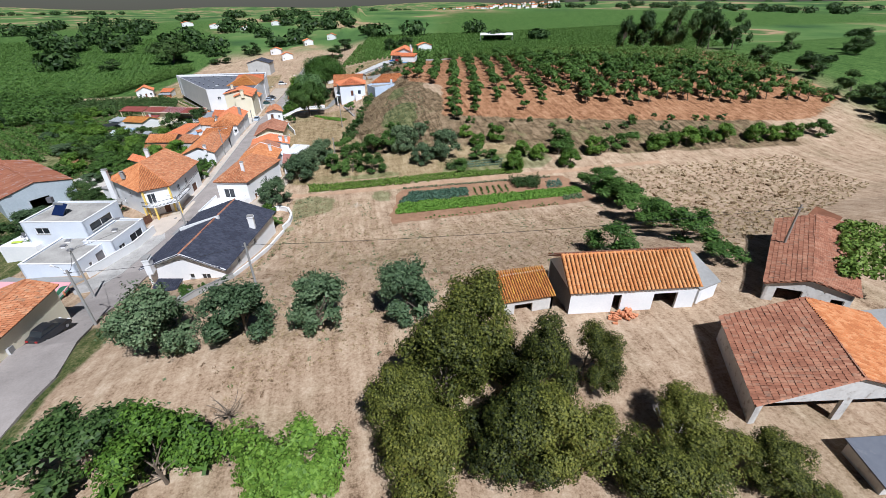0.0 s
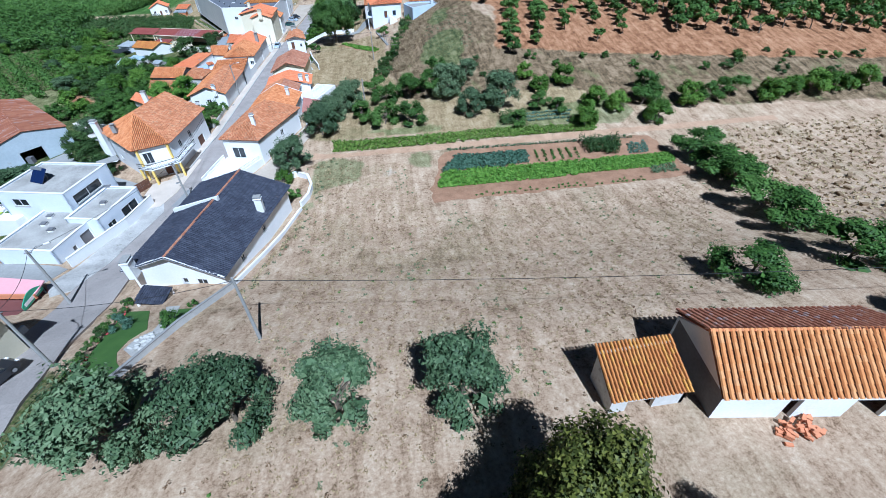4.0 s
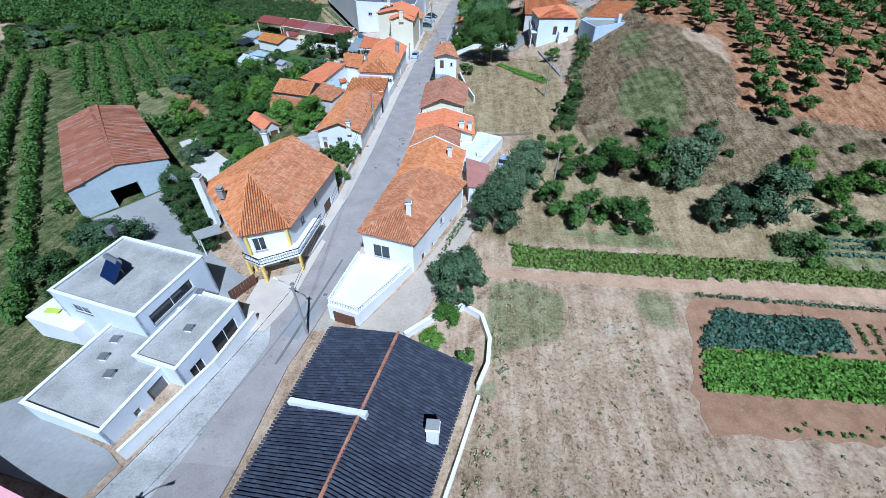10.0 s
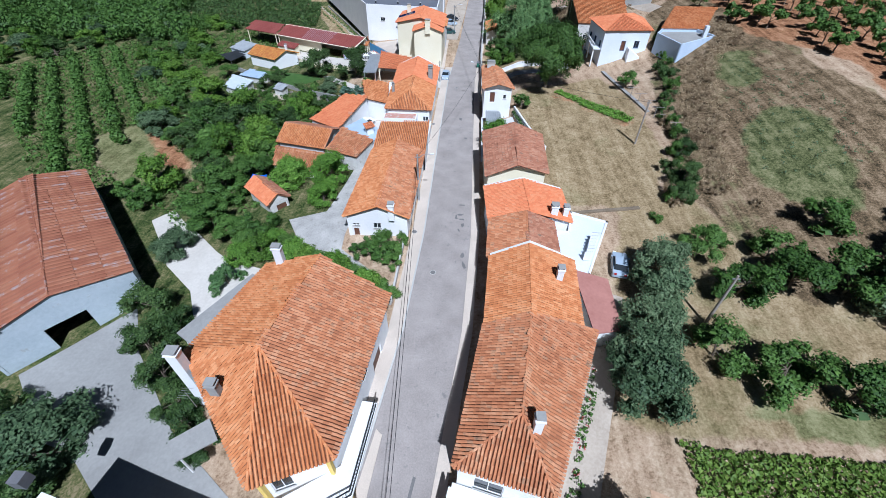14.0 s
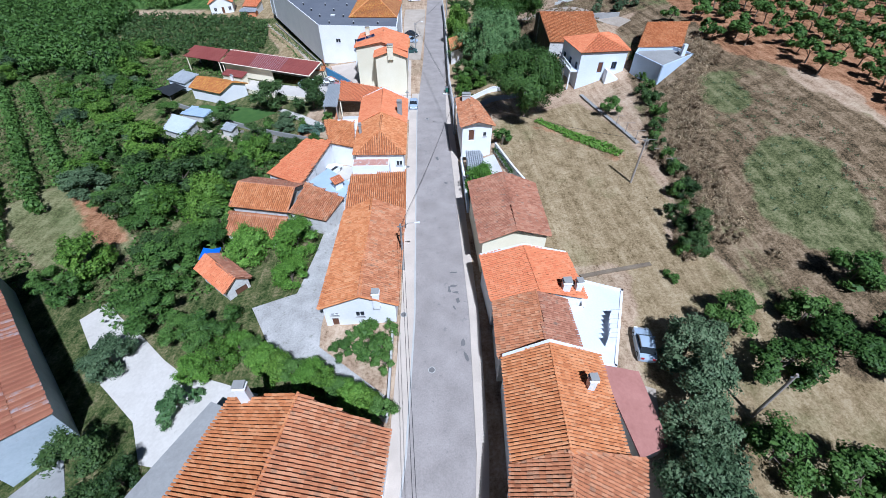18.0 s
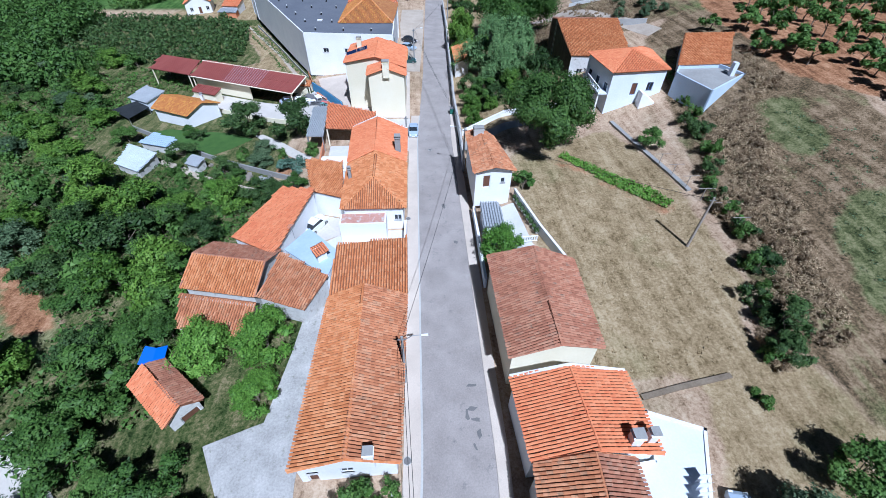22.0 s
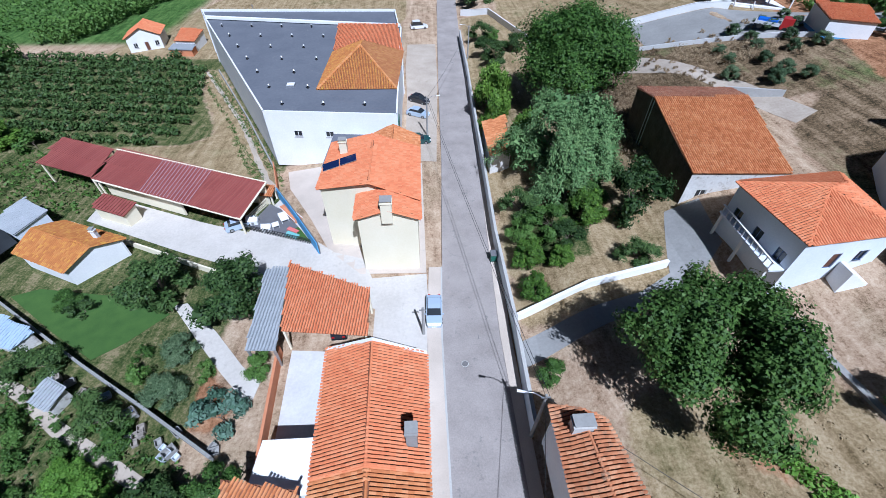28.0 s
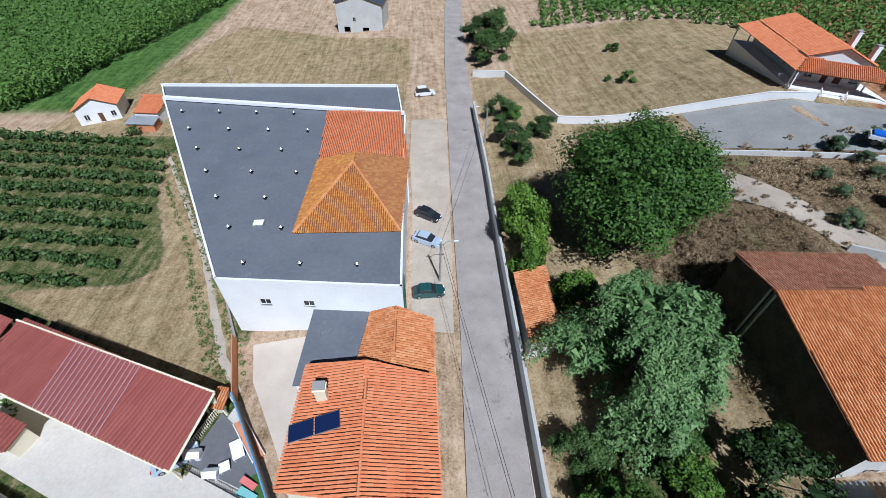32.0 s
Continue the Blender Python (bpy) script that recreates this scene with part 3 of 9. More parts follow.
def inset(poly, d):
    """A convex polygon drawn in by d."""
    n = len(poly)
    area = sum(poly[i][0] * poly[(i + 1) % n][1] - poly[(i + 1) % n][0] * poly[i][1] for i in range(n))
    sgn = 1 if area > 0 else -1
    out = []
    for i in range(n):
        a, b, c = (np.array(poly[(i + k) % n][:2], float) for k in (-1, 0, 1))
        e1, e2 = (b - a) / np.linalg.norm(b - a), (c - b) / np.linalg.norm(c - b)
        n1, n2 = sgn * np.array([-e1[1], e1[0]]), sgn * np.array([-e2[1], e2[0]])
        k = (n1 + n2) / (1 + n1 @ n2)
        out.append(tuple(b + k * d))
    return out


def house(label, category, corners, eave, ridge, wall_mat, tile_mat, openings=None, overhang=0.35, hips=(False, False), floor=None, seed=1,
          caps=True, name="house", pitch_u=0.27, pitch_v=0.45, trim=None, door_mat=None, shutter=None, split=None, verge=None, sink=0.4):
    """A four-cornered house (SW, SE, NE, NW at the eaves) with a ridge from its south end to its north end.
    eave: one height or (west, east). ridge: ((x, y), (x, y), z). hips: whether the south and north ends are hipped."""
    sw, se, ne, nw = [np.array(c, float) for c in corners]
    ew, ee = eave if hasattr(eave, "__len__") else (eave, eave)
    r0, r1, rz = np.array(ridge[0], float), np.array(ridge[1], float), ridge[2]
    body = inset([tuple(c) for c in (sw, se, ne, nw)], overhang)
    low = min(float(ground_z(*c)) for c in body) if floor is None else floor
    cx, cy = (sum(c[0] for c in corners) / 4, sum(c[1] for c in corners) / 4)
    ob = thing(name, cx, cy, low, label, category)
    P = {"sw": (*sw, ew), "nw": (*nw, ew), "se": (*se, ee), "ne": (*ne, ee), "r0": (*r0, rz), "r1": (*r1, rz)}
    top = {"s": min(ew, ee), "e": ee, "n": min(ew, ee), "w": ew}
    sides = {"s": (0, 1), "e": (1, 2), "n": (2, 3), "w": (3, 0)}
    for key, (i, j) in sides.items():
        wall_panel(ob, body[i], body[j], low - sink, top[key] - 0.1, wall_mat, [(h[0], h[1], h[2] + sink, h[3] + sink, h[4]) for h in (openings or {}).get(key, ())], trim=trim, door_mat=door_mat, shutter=shutter)
    # gables stand on the end walls
    for end, (i, j), r, hip in (("s", (0, 1), r0, hips[0]), ("n", (2, 3), r1, hips[1])):
        if hip:
            continue
        a, b = np.array(body[i]), np.array(body[j])
        d = (b - a) / np.linalg.norm(b - a)
        inn = np.array([-d[1], d[0]]) * 0.25
        k = a + d * float((r - a) @ d)
        za, zb, z0 = (ew, ee, top[end] - 0.1) if end == "s" else (ee, ew, top[end] - 0.1)
        slope = lambda q: rz - 0.14
        pts = [(*a, z0), (*b, z0), (*b, max(z0 + 0.01, zb + 0.02)), (*k, rz - 0.16), (*a, max(z0 + 0.01, za + 0.02))]
        back = [(x + inn[0], y + inn[1], z) for x, y, z in pts]
        n = 5
        part("gable", pts + back, [tuple(range(n)), tuple(range(n, 2 * n))[::-1]] + [((i2 + 1) % n, i2, i2 + n, (i2 + 1) % n + n) for i2 in range(n)], wall_mat, ob)
    mats = tile_mat if isinstance(tile_mat, (list, tuple)) else (tile_mat, tile_mat)
    roof_plane(ob, [P["se"], P["ne"], P["r1"], P["r0"]], mats[1], seed, pitch_u=pitch_u, pitch_v=pitch_v)
    roof_plane(ob, [P["nw"], P["sw"], P["r0"], P["r1"]], mats[0], seed + 1, pitch_u=pitch_u, pitch_v=pitch_v)
    cap_mat = verge or mats[0]
    if hips[0]:
        roof_plane(ob, [P["sw"], P["se"], P["r0"]], mats[0], seed + 2, pitch_u=pitch_u, pitch_v=pitch_v)
    if hips[1]:
        roof_plane(ob, [P["ne"], P["nw"], P["r1"]], mats[1], seed + 3, pitch_u=pitch_u, pitch_v=pitch_v)
    if caps:
        ridge_caps(ob, P["r0"], P["r1"], cap_mat, seed)
        for a, b in (("sw", "r0"), ("se", "r0"), ("ne", "r1"), ("nw", "r1")):
            ridge_caps(ob, P[a], P[b], cap_mat, seed + 5, 0.11)
    return ob


def poly_walls(ob, poly, z0, z1, material, holes=None, thick=0.25, **kw):
    """Walls round a counter-clockwise polygon. holes: {side number: openings}."""
    n = len(poly)
    for i in range(n):
        wall_panel(ob, poly[i], poly[(i + 1) % n], z0, z1, material, (holes or {}).get(i, ()), thick, **kw)


def lean_to(label, category, quad, material, wall_mat, seed=1, posts=False, walls=True, name="shed", drop=None, tiles=True, holes=None, pitch_u=0.27, pitch_v=0.45, inset_by=0.2, side_mats=None):
    """A single-pitch roof over quad ((x, y, z) four times, first edge the eave), on walls or posts."""
    poly = [q[:2] for q in quad]
    low = min(float(ground_z(*c)) for c in poly) if drop is None else drop
    cx, cy = sum(c[0] for c in poly) / 4, sum(c[1] for c in poly) / 4
    ob = thing(name, cx, cy, low, label, category)
    roof_plane(ob, quad, material, seed, tiles=tiles, pitch_u=pitch_u, pitch_v=pitch_v)
    body = inset(poly, inset_by)
    area = sum(body[i][0] * body[(i + 1) % 4][1] - body[(i + 1) % 4][0] * body[i][1] for i in range(4))
    zs = [q[2] - 0.16 for q in quad]
    if posts:
        for (x, y), z in zip(body, zs):
            Bag().box(x - 0.1, y - 0.1, low - 0.3, x + 0.1, y + 0.1, z).to("post", wall_mat, ob)
    elif walls:
        order = range(4) if area > 0 else range(3, -1, -1)
        idx = list(order)
        for k in range(4):
            i, j = idx[k], idx[(k + 1) % 4]
            a, b = np.array(body[i]), np.array(body[j])
            flat = min(zs[i], zs[j])
            face_mat = (side_mats or {}).get(k, wall_mat)
            wall_panel(ob, a, b, low - 0.3, flat, face_mat, (holes or {}).get(k, ()))
            if abs(zs[i] - zs[j]) > 0.05:
                d = (b - a) / np.linalg.norm(b - a)
                inn = np.array([-d[1], d[0]]) * 0.25
                hi = a if zs[i] > zs[j] else b
                tri = [(*a, flat), (*b, flat), (*hi, max(zs[i], zs[j]))]
                back = [(x + inn[0], y + inn[1], z) for x, y, z in tri]
                part("wall", tri + back, [(0, 1, 2), (5, 4, 3), (1, 0, 3, 4), (2, 1, 4, 5), (0, 2, 5, 3)], face_mat, ob)
    return ob

# the ground: one sheet to the horizon ---------------------------------------
def in_poly(x, y, poly):
    inside = np.zeros(x.shape, bool)
    n = len(poly)
    for i in range(n):
        (ax, ay), (bx, by) = poly[i], poly[(i + 1) % n]
        if ay == by:
            continue
        inside ^= ((ay > y) != (by > y)) & (x < (bx - ax) * (y - ay) / (by - ay) + ax)
    return inside


def grid_axis(lo, hi, step, far, growth=1.16):
    core = list(np.arange(lo, hi + step / 2, step))
    out, d, a, b = [], step, lo, hi
    left, right = [], []
    while b < far:
        d *= growth
        b += d
        right.append(b)
    d = step
    while a > -far:
        d *= growth
        a -= d
        left.append(a)
    return np.array(left[::-1] + core + right)


gx, gy = grid_axis(-120, 150, 1.4, 4200), grid_axis(-140, 240, 1.4, 4600)
GX, GY = np.meshgrid(gx, gy)
GZ = ground_z(GX, GY)
near_road = np.abs(GX - road_x(GY))
GZ = GZ - 0.25 * (near_road < 3.6)
nx, ny = len(gx), len(gy)
idx = np.arange(nx * ny).reshape(ny, nx)
quads = np.stack([idx[:-1, :-1], idx[:-1, 1:], idx[1:, 1:], idx[1:, :-1]], -1).reshape(-1, 4)
gme = bpy.data.meshes.new("ground")
gme.vertices.add(nx * ny)
gme.vertices.foreach_set("co", np.stack([GX, GY, GZ], -1).ravel())
gme.loops.add(quads.size)
gme.loops.foreach_set("vertex_index", quads.ravel())
gme.polygons.add(len(quads))
gme.polygons.foreach_set("loop_start", np.arange(len(quads)) * 4)
gme.polygons.foreach_set("loop_total", np.full(len(quads), 4))
gme.polygons.foreach_set("use_smooth", np.ones(len(quads), bool))
gme.update()

# what covers it: red soil, green growth, pale concrete; the rest is dry mown grass
DEPOT_SIDE = [(-27, 85), (-24, 77), (-50, 89), (-66, 97), (-46, 95.5), (-42, 100), (-57, 133), (-50, 131)]
MEADOW = [(-67, 22), (-60.4, 28), (-51, 20.5), (-42.6, 13), (-40.8, 7.6), (-50.6, 6.6), (-59.5, 13)]
ORCHARD = [(60, 0), (66, 28), (57, 46), (60, 80), (88, 190), (240, 205), (220, 55), (200, -8), (176, -20), (113, -11), (83, -6)]
SOIL = [[(-59.3, 26), (-57.4, 26.8), (-42.4, 12.8), (-45.9, 10.5), (-50.1, 15.2)], [(-37, 52.3), (-31.5, 56), (-25, 48.5), (-21, 43), (-23, 40.5), (-30, 45.2)], [(18.4, 38.0), (19.9, 39.0), (32.6, 22.0), (31.5, 21.0)], ORCHARD, [(38.4, -53), (81, -52.8), (81, -50), (75, -49), (38.4, -49.8)]]
GREEN = [[(-140, -110), (-44, -96), (-30, -66), (-20, -40), (-20, -14), (-12, -14), (-14, 24), (-26, 40), (-24, 66), (-28, 140), (-140, 140)],
         [(8, 58), (16, 58), (16, 70), (8, 70)],
         [(-4.5, -104.2), (1.6, -104.2), (3.9, -83.9), (-0.9, -81.3)]]
BARE = [[(37.6, -40.2), (40, -39.6), (40.4, -41), (38.4, -41.8)], [(28.6, -44), (30.4, -41.4), (33.2, -42.2), (31.8, -45)], [(-10.5, -45), (2, -46), (0, -32), (-5.5, -32)]]
SLOPE = [[(33, 4), (38, -22), (60, -26), (160, -34), (160, -8), (66, 2), (60, 30), (66, 70), (70, 92), (46, 74), (40, 46), (35, 24)], [(26, 80), (60, 80), (76, 96), (60, 110), (24, 112)]]
MOWN = [[(16, -30), (75, -32), (75, -20), (38, -16), (33, 4), (24, 2), (20, -12)], [(12, 1), (27, 0), (34, 12), (34, 30), (30, 46), (12, 40)], [(22, 130), (70, 112), (80, 170), (20, 190)], [(-40, 60), (-24, 76), (-30, 88), (-62, 100), (-60, 88)], MEADOW, [(7, 50), (28, 52), (30, 112), (7, 112)], [(8, 112), (24, 112), (22, 160), (10, 160)], [(-86, 139), (-56, 134), (-52, 139), (-7, 138), (-6, 190), (-60, 210)], DEPOT_SIDE]
FAR_GREEN = [(196, -60), (330, -90), (460, 160), (300, 160), (212, 80)], [(-1400, 150), (-75, 150), (-60, 330), (-140, 620), (-1400, 700)], [(48, 190), (300, 150), (420, 330), (60, 330)], [(120, 300), (900, 200), (900, 700), (200, 620)]

TURF = [MEADOW, [(17.8, -36.8), (23.3, -37.0), (27.2, -38.8), (25.7, -44.8), (19.8, -47), (18.0, -43.2)], [(34.4, -41.4), (34.8, -37), (39.5, -37.2), (39.2, -42.5), (37, -43.4)], [(17.6, -37.2), (21.2, -37), (20.4, -44), (18.6, -52), (16.2, -62), (15.2, -61), (18.4, -46)], [(26, -28), (31, -29.5), (44, -29.5), (52, -31), (40, -27.5), (30, -26.5)], [(52, -34), (78, -33), (84, -28), (80, -24), (60, -25), (54, -27)], [(41.5, 5), (44, 15), (50, 21), (54, 14), (52.5, 3), (49.6, -5), (43.8, -1)], [(46, 33), (50, 42), (54, 40), (52, 28), (48, 26)]]


def soft_mask(polys):
    m = np.zeros(GX.shape)
    for p in polys:
        m = np.maximum(m, in_poly(GX, GY, p))
    for _ in range(2):
        k = m.copy()
        k[1:-1, 1:-1] = (m[1:-1, 1:-1] * 2 + m[:-2, 1:-1] + m[2:, 1:-1] + m[1:-1, :-2] + m[1:-1, 2:]) / 6
        m = k
    return m


rad = np.hypot(GX, GY - 40)
wide = smooth((rad - 230) / 60)
for key, val in (("soil", soft_mask(SOIL)), ("green", soft_mask(GREEN) * (1 - soft_mask([MEADOW, DEPOT_SIDE]))), ("crop", soft_mask(FAR_GREEN)), ("turf", soft_mask(TURF)), ("bare", soft_mask(BARE)), ("slope", soft_mask(SLOPE)), ("mown", soft_mask(MOWN)), ("wide", wide)):
    at = gme.attributes.new(key, "FLOAT", "POINT")
    at.data.foreach_set("value", val.ravel())

m, nt, b = blank("ground_cover", 0.95, 0.1)
co = nt.nodes.new("ShaderNodeTexCoord").outputs["Object"]


def cover(key):
    a = nt.nodes.new("ShaderNodeAttribute")
    a.attribute_name = key
    return a.outputs["Fac"]


fine = noise_fac(nt, co, 3.4, 8, 0.82)
mid = noise_fac(nt, co, 0.5, 6, 0.65)
slow = noise_fac(nt, co, 0.09, 6, 0.65)
streak = noise_fac(nt, co, 1.0, 3, 0.55, (1.1, 0.09, 1))
f = math_node(nt, "ADD", math_node(nt, "ADD", math_node(nt, "MULTIPLY", fine, 0.80), math_node(nt, "MULTIPLY", mid, 0.42)), math_node(nt, "MULTIPLY", streak, 0.34))
f = math_node(nt, "SUBTRACT", f, 0.26)
dry = ramp_colors(nt, f, ((0.36, (0.164, 0.105, 0.063)), (0.43, (0.298, 0.205, 0.130)), (0.50, (0.410, 0.292, 0.194)), (0.57, (0.484, 0.361, 0.247)), (0.68, (0.588, 0.464, 0.339))))
dry = mixed(nt, math_node(nt, "MULTIPLY", math_node(nt, "SUBTRACT", slow, 0.50), 4.5, True), dry, ramp_colors(nt, f, ((0.38, (0.121, 0.092, 0.050)), (0.52, (0.311, 0.234, 0.143)), (0.66, (0.475, 0.378, 0.251)))))
soil = ramp_colors(nt, f, ((0.38, (0.098, 0.047, 0.024)), (0.46, (0.218, 0.104, 0.050)), (0.54, (0.333, 0.169, 0.086)), (0.66, (0.483, 0.288, 0.167))))
green = ramp_colors(nt, f, ((0.39, (0.014, 0.026, 0.007)), (0.455, (0.045, 0.072, 0.018)), (0.505, (0.085, 0.100, 0.034)), (0.555, (0.125, 0.128, 0.050)), (0.64, (0.26, 0.215, 0.12))))
# Far land colours are lifted and blued: distance haze painted in
far_hazed = ramp_colors(nt, noise_fac(nt, co, 0.006, 5, 0.6), ((0.33, (0.034, 0.072, 0.030)), (0.45, (0.081, 0.156, 0.045)), (0.53, (0.121, 0.195, 0.060)), (0.58, (0.405, 0.273, 0.165)), (0.63, (0.081, 0.143, 0.045)), (0.75, (0.041, 0.085, 0.030))))
edge = math_node(nt, "MULTIPLY", math_node(nt, "SUBTRACT", mid, 0.5), 0.9)


def ragged(key):
    return math_node(nt, "MULTIPLY", math_node(nt, "SUBTRACT", math_node(nt, "ADD", cover(key), edge), 0.42), 5.0, True)


col = mixed(nt, cover("wide"), dry, far_hazed)
brown = ramp_colors(nt, f, ((0.38, (0.032, 0.028, 0.015)), (0.46, (0.105, 0.074, 0.040)), (0.54, (0.205, 0.145, 0.084)), (0.65, (0.35, 0.26, 0.165))))
brown = mixed(nt, math_node(nt, "MULTIPLY", math_node(nt, "SUBTRACT", math_node(nt, "ADD", math_node(nt, "MULTIPLY", slow, 0.7), math_node(nt, "MULTIPLY", streak, 0.3)), 0.535), 7.0, True), brown, ramp_colors(nt, f, ((0.40, (0.024, 0.036, 0.010)), (0.50, (0.080, 0.108, 0.034)), (0.64, (0.21, 0.215, 0.090)))))
col = mixed(nt, ragged("slope"), col, brown)
mown = ramp_colors(nt, f, ((0.37, (0.135, 0.097, 0.047)), (0.45, (0.236, 0.172, 0.090)), (0.54, (0.335, 0.252, 0.141)), (0.66, (0.47, 0.372, 0.230))))
mown = mixed(nt, math_node(nt, "MULTIPLY", math_node(nt, "SUBTRACT", slow, 0.54), 5.0, True), mown, ramp_colors(nt, f, ((0.38, (0.070, 0.068, 0.025)), (0.50, (0.165, 0.148, 0.064)), (0.64, (0.30, 0.255, 0.13)))))
col = mixed(nt, ragged("mown"), col, mown)
col = mixed(nt, math_node(nt, "MULTIPLY", ragged("turf"), 0.62), col, ramp_colors(nt, f, ((0.40, (0.030, 0.052, 0.014)), (0.50, (0.085, 0.130, 0.040)), (0.64, (0.20, 0.235, 0.10)))))
# far crop green is lightened for the same haze
col = mixed(nt, cover("crop"), col, ramp_colors(nt, f, ((0.40, (0.030, 0.064, 0.014)), (0.52, (0.066, 0.132, 0.030)), (0.66, (0.135, 0.21, 0.060)))))
col = mixed(nt, ragged("soil"), col, soil)
col = mixed(nt, ragged("green"), col, green)
col = mixed(nt, ragged("bare"), col, ramp_colors(nt, f, ((0.3, (0.30, 0.25, 0.19)), (0.7, (0.52, 0.46, 0.38)))))
nt.links.new(col, b.inputs["Base Color"])
bumped(nt, b, fine, 0.9, 0.12)
MAT["ground_cover"] = m
gme.materials.append(m)
ground = tagged(new("ground", gme), "dry mown grass, red soil and green growth over gentle hills", "ground", "", "structure")


# roads and hard ground -------------------------------------------------------
def strip(name, ys, left, right, lift, material, label, thick=0.3, kind="structure", category="road"):
    """A road-like slab between two offsets from the road's centre line."""
    bag = Bag()
    vs = []
    for y in ys:
        x, z = float(road_x(y)), float(road_z(y)) + lift
        l, r = (left(y) if callable(left) else left), (right(y) if callable(right) else right)
        vs += [(x + l, y, z - thick), (x + r, y, z - thick), (x + r, y, z), (x + l, y, z)]
    n = len(ys)
    fs = [(4 * i + a, 4 * i + b2, 4 * i + 4 + b2, 4 * i + 4 + a) for i in range(n - 1) for a, b2 in ((1, 0), (2, 1), (3, 2), (0, 3))]
    fs += [(0, 1, 2, 3), (4 * n - 1, 4 * n - 2, 4 * n - 3, 4 * n - 4)]
    ob = bag.add(vs, fs).to(name, material, None, label, False, kind)
    ob["category"] = category
    return ob


def draped(name, poly, lift, material, label, step=1.5, kind="structure", category="yard", flat=None, thick=0.25):
    """A slab over a polygon that follows the ground (or lies level at flat)."""
    xs, ys = [p[0] for p in poly], [p[1] for p in poly]
    bm = bmesh.new()
    vs = [bm.verts.new((p[0], p[1], 0)) for p in poly]
    bm.faces.new(vs)
    for axis, lo, hi in ((0, min(xs), max(xs)), (1, min(ys), max(ys))):
        k = int((hi - lo) / step)
        for i in range(1, k + 1):
            c = [0, 0, 0]
            c[axis] = lo + (hi - lo) * i / (k + 1)
            nrm = [0, 0, 0]
            nrm[axis] = 1
            bmesh.ops.bisect_plane(bm, geom=bm.verts[:] + bm.edges[:] + bm.faces[:], plane_co=c, plane_no=nrm)
    for v in bm.verts:
        v.co.z = (float(ground_z(v.co.x, v.co.y)) if flat is None else flat) + lift
    bmesh.ops.recalc_face_normals(bm, faces=bm.faces[:])
    if sum(f.normal.z for f in bm.faces) < 0:
        bmesh.ops.reverse_faces(bm, faces=bm.faces[:])
    bmesh.ops.solidify(bm, geom=bm.faces[:], thickness=thick)
    me = bpy.data.meshes.new(name)
    bm.to_mesh(me)
    bm.free()
    me.materials.append(material)
    return tagged(new(name, me), label, category, "", kind)


def wobble(poly, amount=0.3, step=1.1, seed=4):
    """The polygon with its edges broken into short uneven pieces."""
    rng = random.Random(seed)
    out = []
    for i, a in enumerate(poly):
        b2 = poly[(i + 1) % len(poly)]
        n = max(1, int(math.hypot(b2[0] - a[0], b2[1] - a[1]) / step))
        out += [(a[0] + (b2[0] - a[0]) * k / n + rng.uniform(-amount, amount), a[1] + (b2[1] - a[1]) * k / n + rng.uniform(-amount, amount)) for k in range(n)]
    return out


ys_road = list(np.arange(-150, 240, 2.0)) + list(np.arange(240, 640, 12.0))
road = strip("road", ys_road, -3.0, 3.0, 0.0, MAT["asphalt"], "grey worn asphalt village road with patches")
pavement = strip("pavement", np.arange(-34, 62, 2.0), lambda y: -4.6, -3.0, 0.12, MAT["pavement_stone"], "pale stone-paved footway with kerb", category="pavement")
verge = strip("verge", np.arange(-36, 130, 2.0), 3.0, 4.1, 0.06, MAT["pavement_stone"], "narrow pale concrete strip at the road's edge", category="pavement")

# houses along the road -------------------------------------------------------
W, N_, S_ = "window", "n", "s"
dark_house = house("white one-storey house with a dark slate-grey tiled roof", "house", [(-0.6, -67.8), (11.6, -70.9), (16.4, -51.8), (2.9, -48.6)], 4.56,
                   ((5.8, -69.6), (9.8, -50.9), 7.3), MAT["white_wall"], MAT["tiles_slate"], {"s": [(6.2, 0.7, 1.0, 1.8, W), (8.0, 1.3, 0.9, 1.8, W)], "e": [(4, 0.8, 1.2, 2.0, W), (10, 0.8, 1.2, 2.0, W)], "n": [(3, 1, 1, 2.2, W)]}, seed=11, overhang=0.5, floor=1.8, sink=3.0)

right_house = house("white two-storey house with a hipped terracotta roof", "house", [(2.4, -35.2), (9.3, -36.9), (14.8, -23.0), (4.7, -23.0)], 5.3,
                    ((7.2, -32.0), (8.7, -22.8), 7.2), MAT["white_wall"], MAT["tiles_old"], {"s": [(1.2, 2.2, 2.0, 4.0, W)], "e": [(2, 0.9, 0, 2.1, "door"), (4.4, 0.9, 0.8, 2.0, W), (7, 1, 3, 4.2, W), (10, 0.9, 0, 2, "door")]}, hips=(True, False), seed=21)
right_house_north = house("white terraced house with an old terracotta roof", "house", [(4.8, -23.0), (13.6, -23.0), (14.2, -14.0), (5.5, -13.9)], 5.2,
                          ((8.8, -23.0), (9.4, -13.9), 7.2), MAT["white_wall"], MAT["tiles_orange"], {"e": [(3, 1, 0.2, 2.2, "door")]}, seed=31)
old_house = house("terraced house with weathered brown roof tiles", "house", [(5.2, -13.7), (13.0, -14.0), (13.1, -7.2), (5.6, -7.2)], 4.8,
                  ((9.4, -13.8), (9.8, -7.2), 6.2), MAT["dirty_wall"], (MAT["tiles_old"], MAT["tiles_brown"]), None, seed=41)
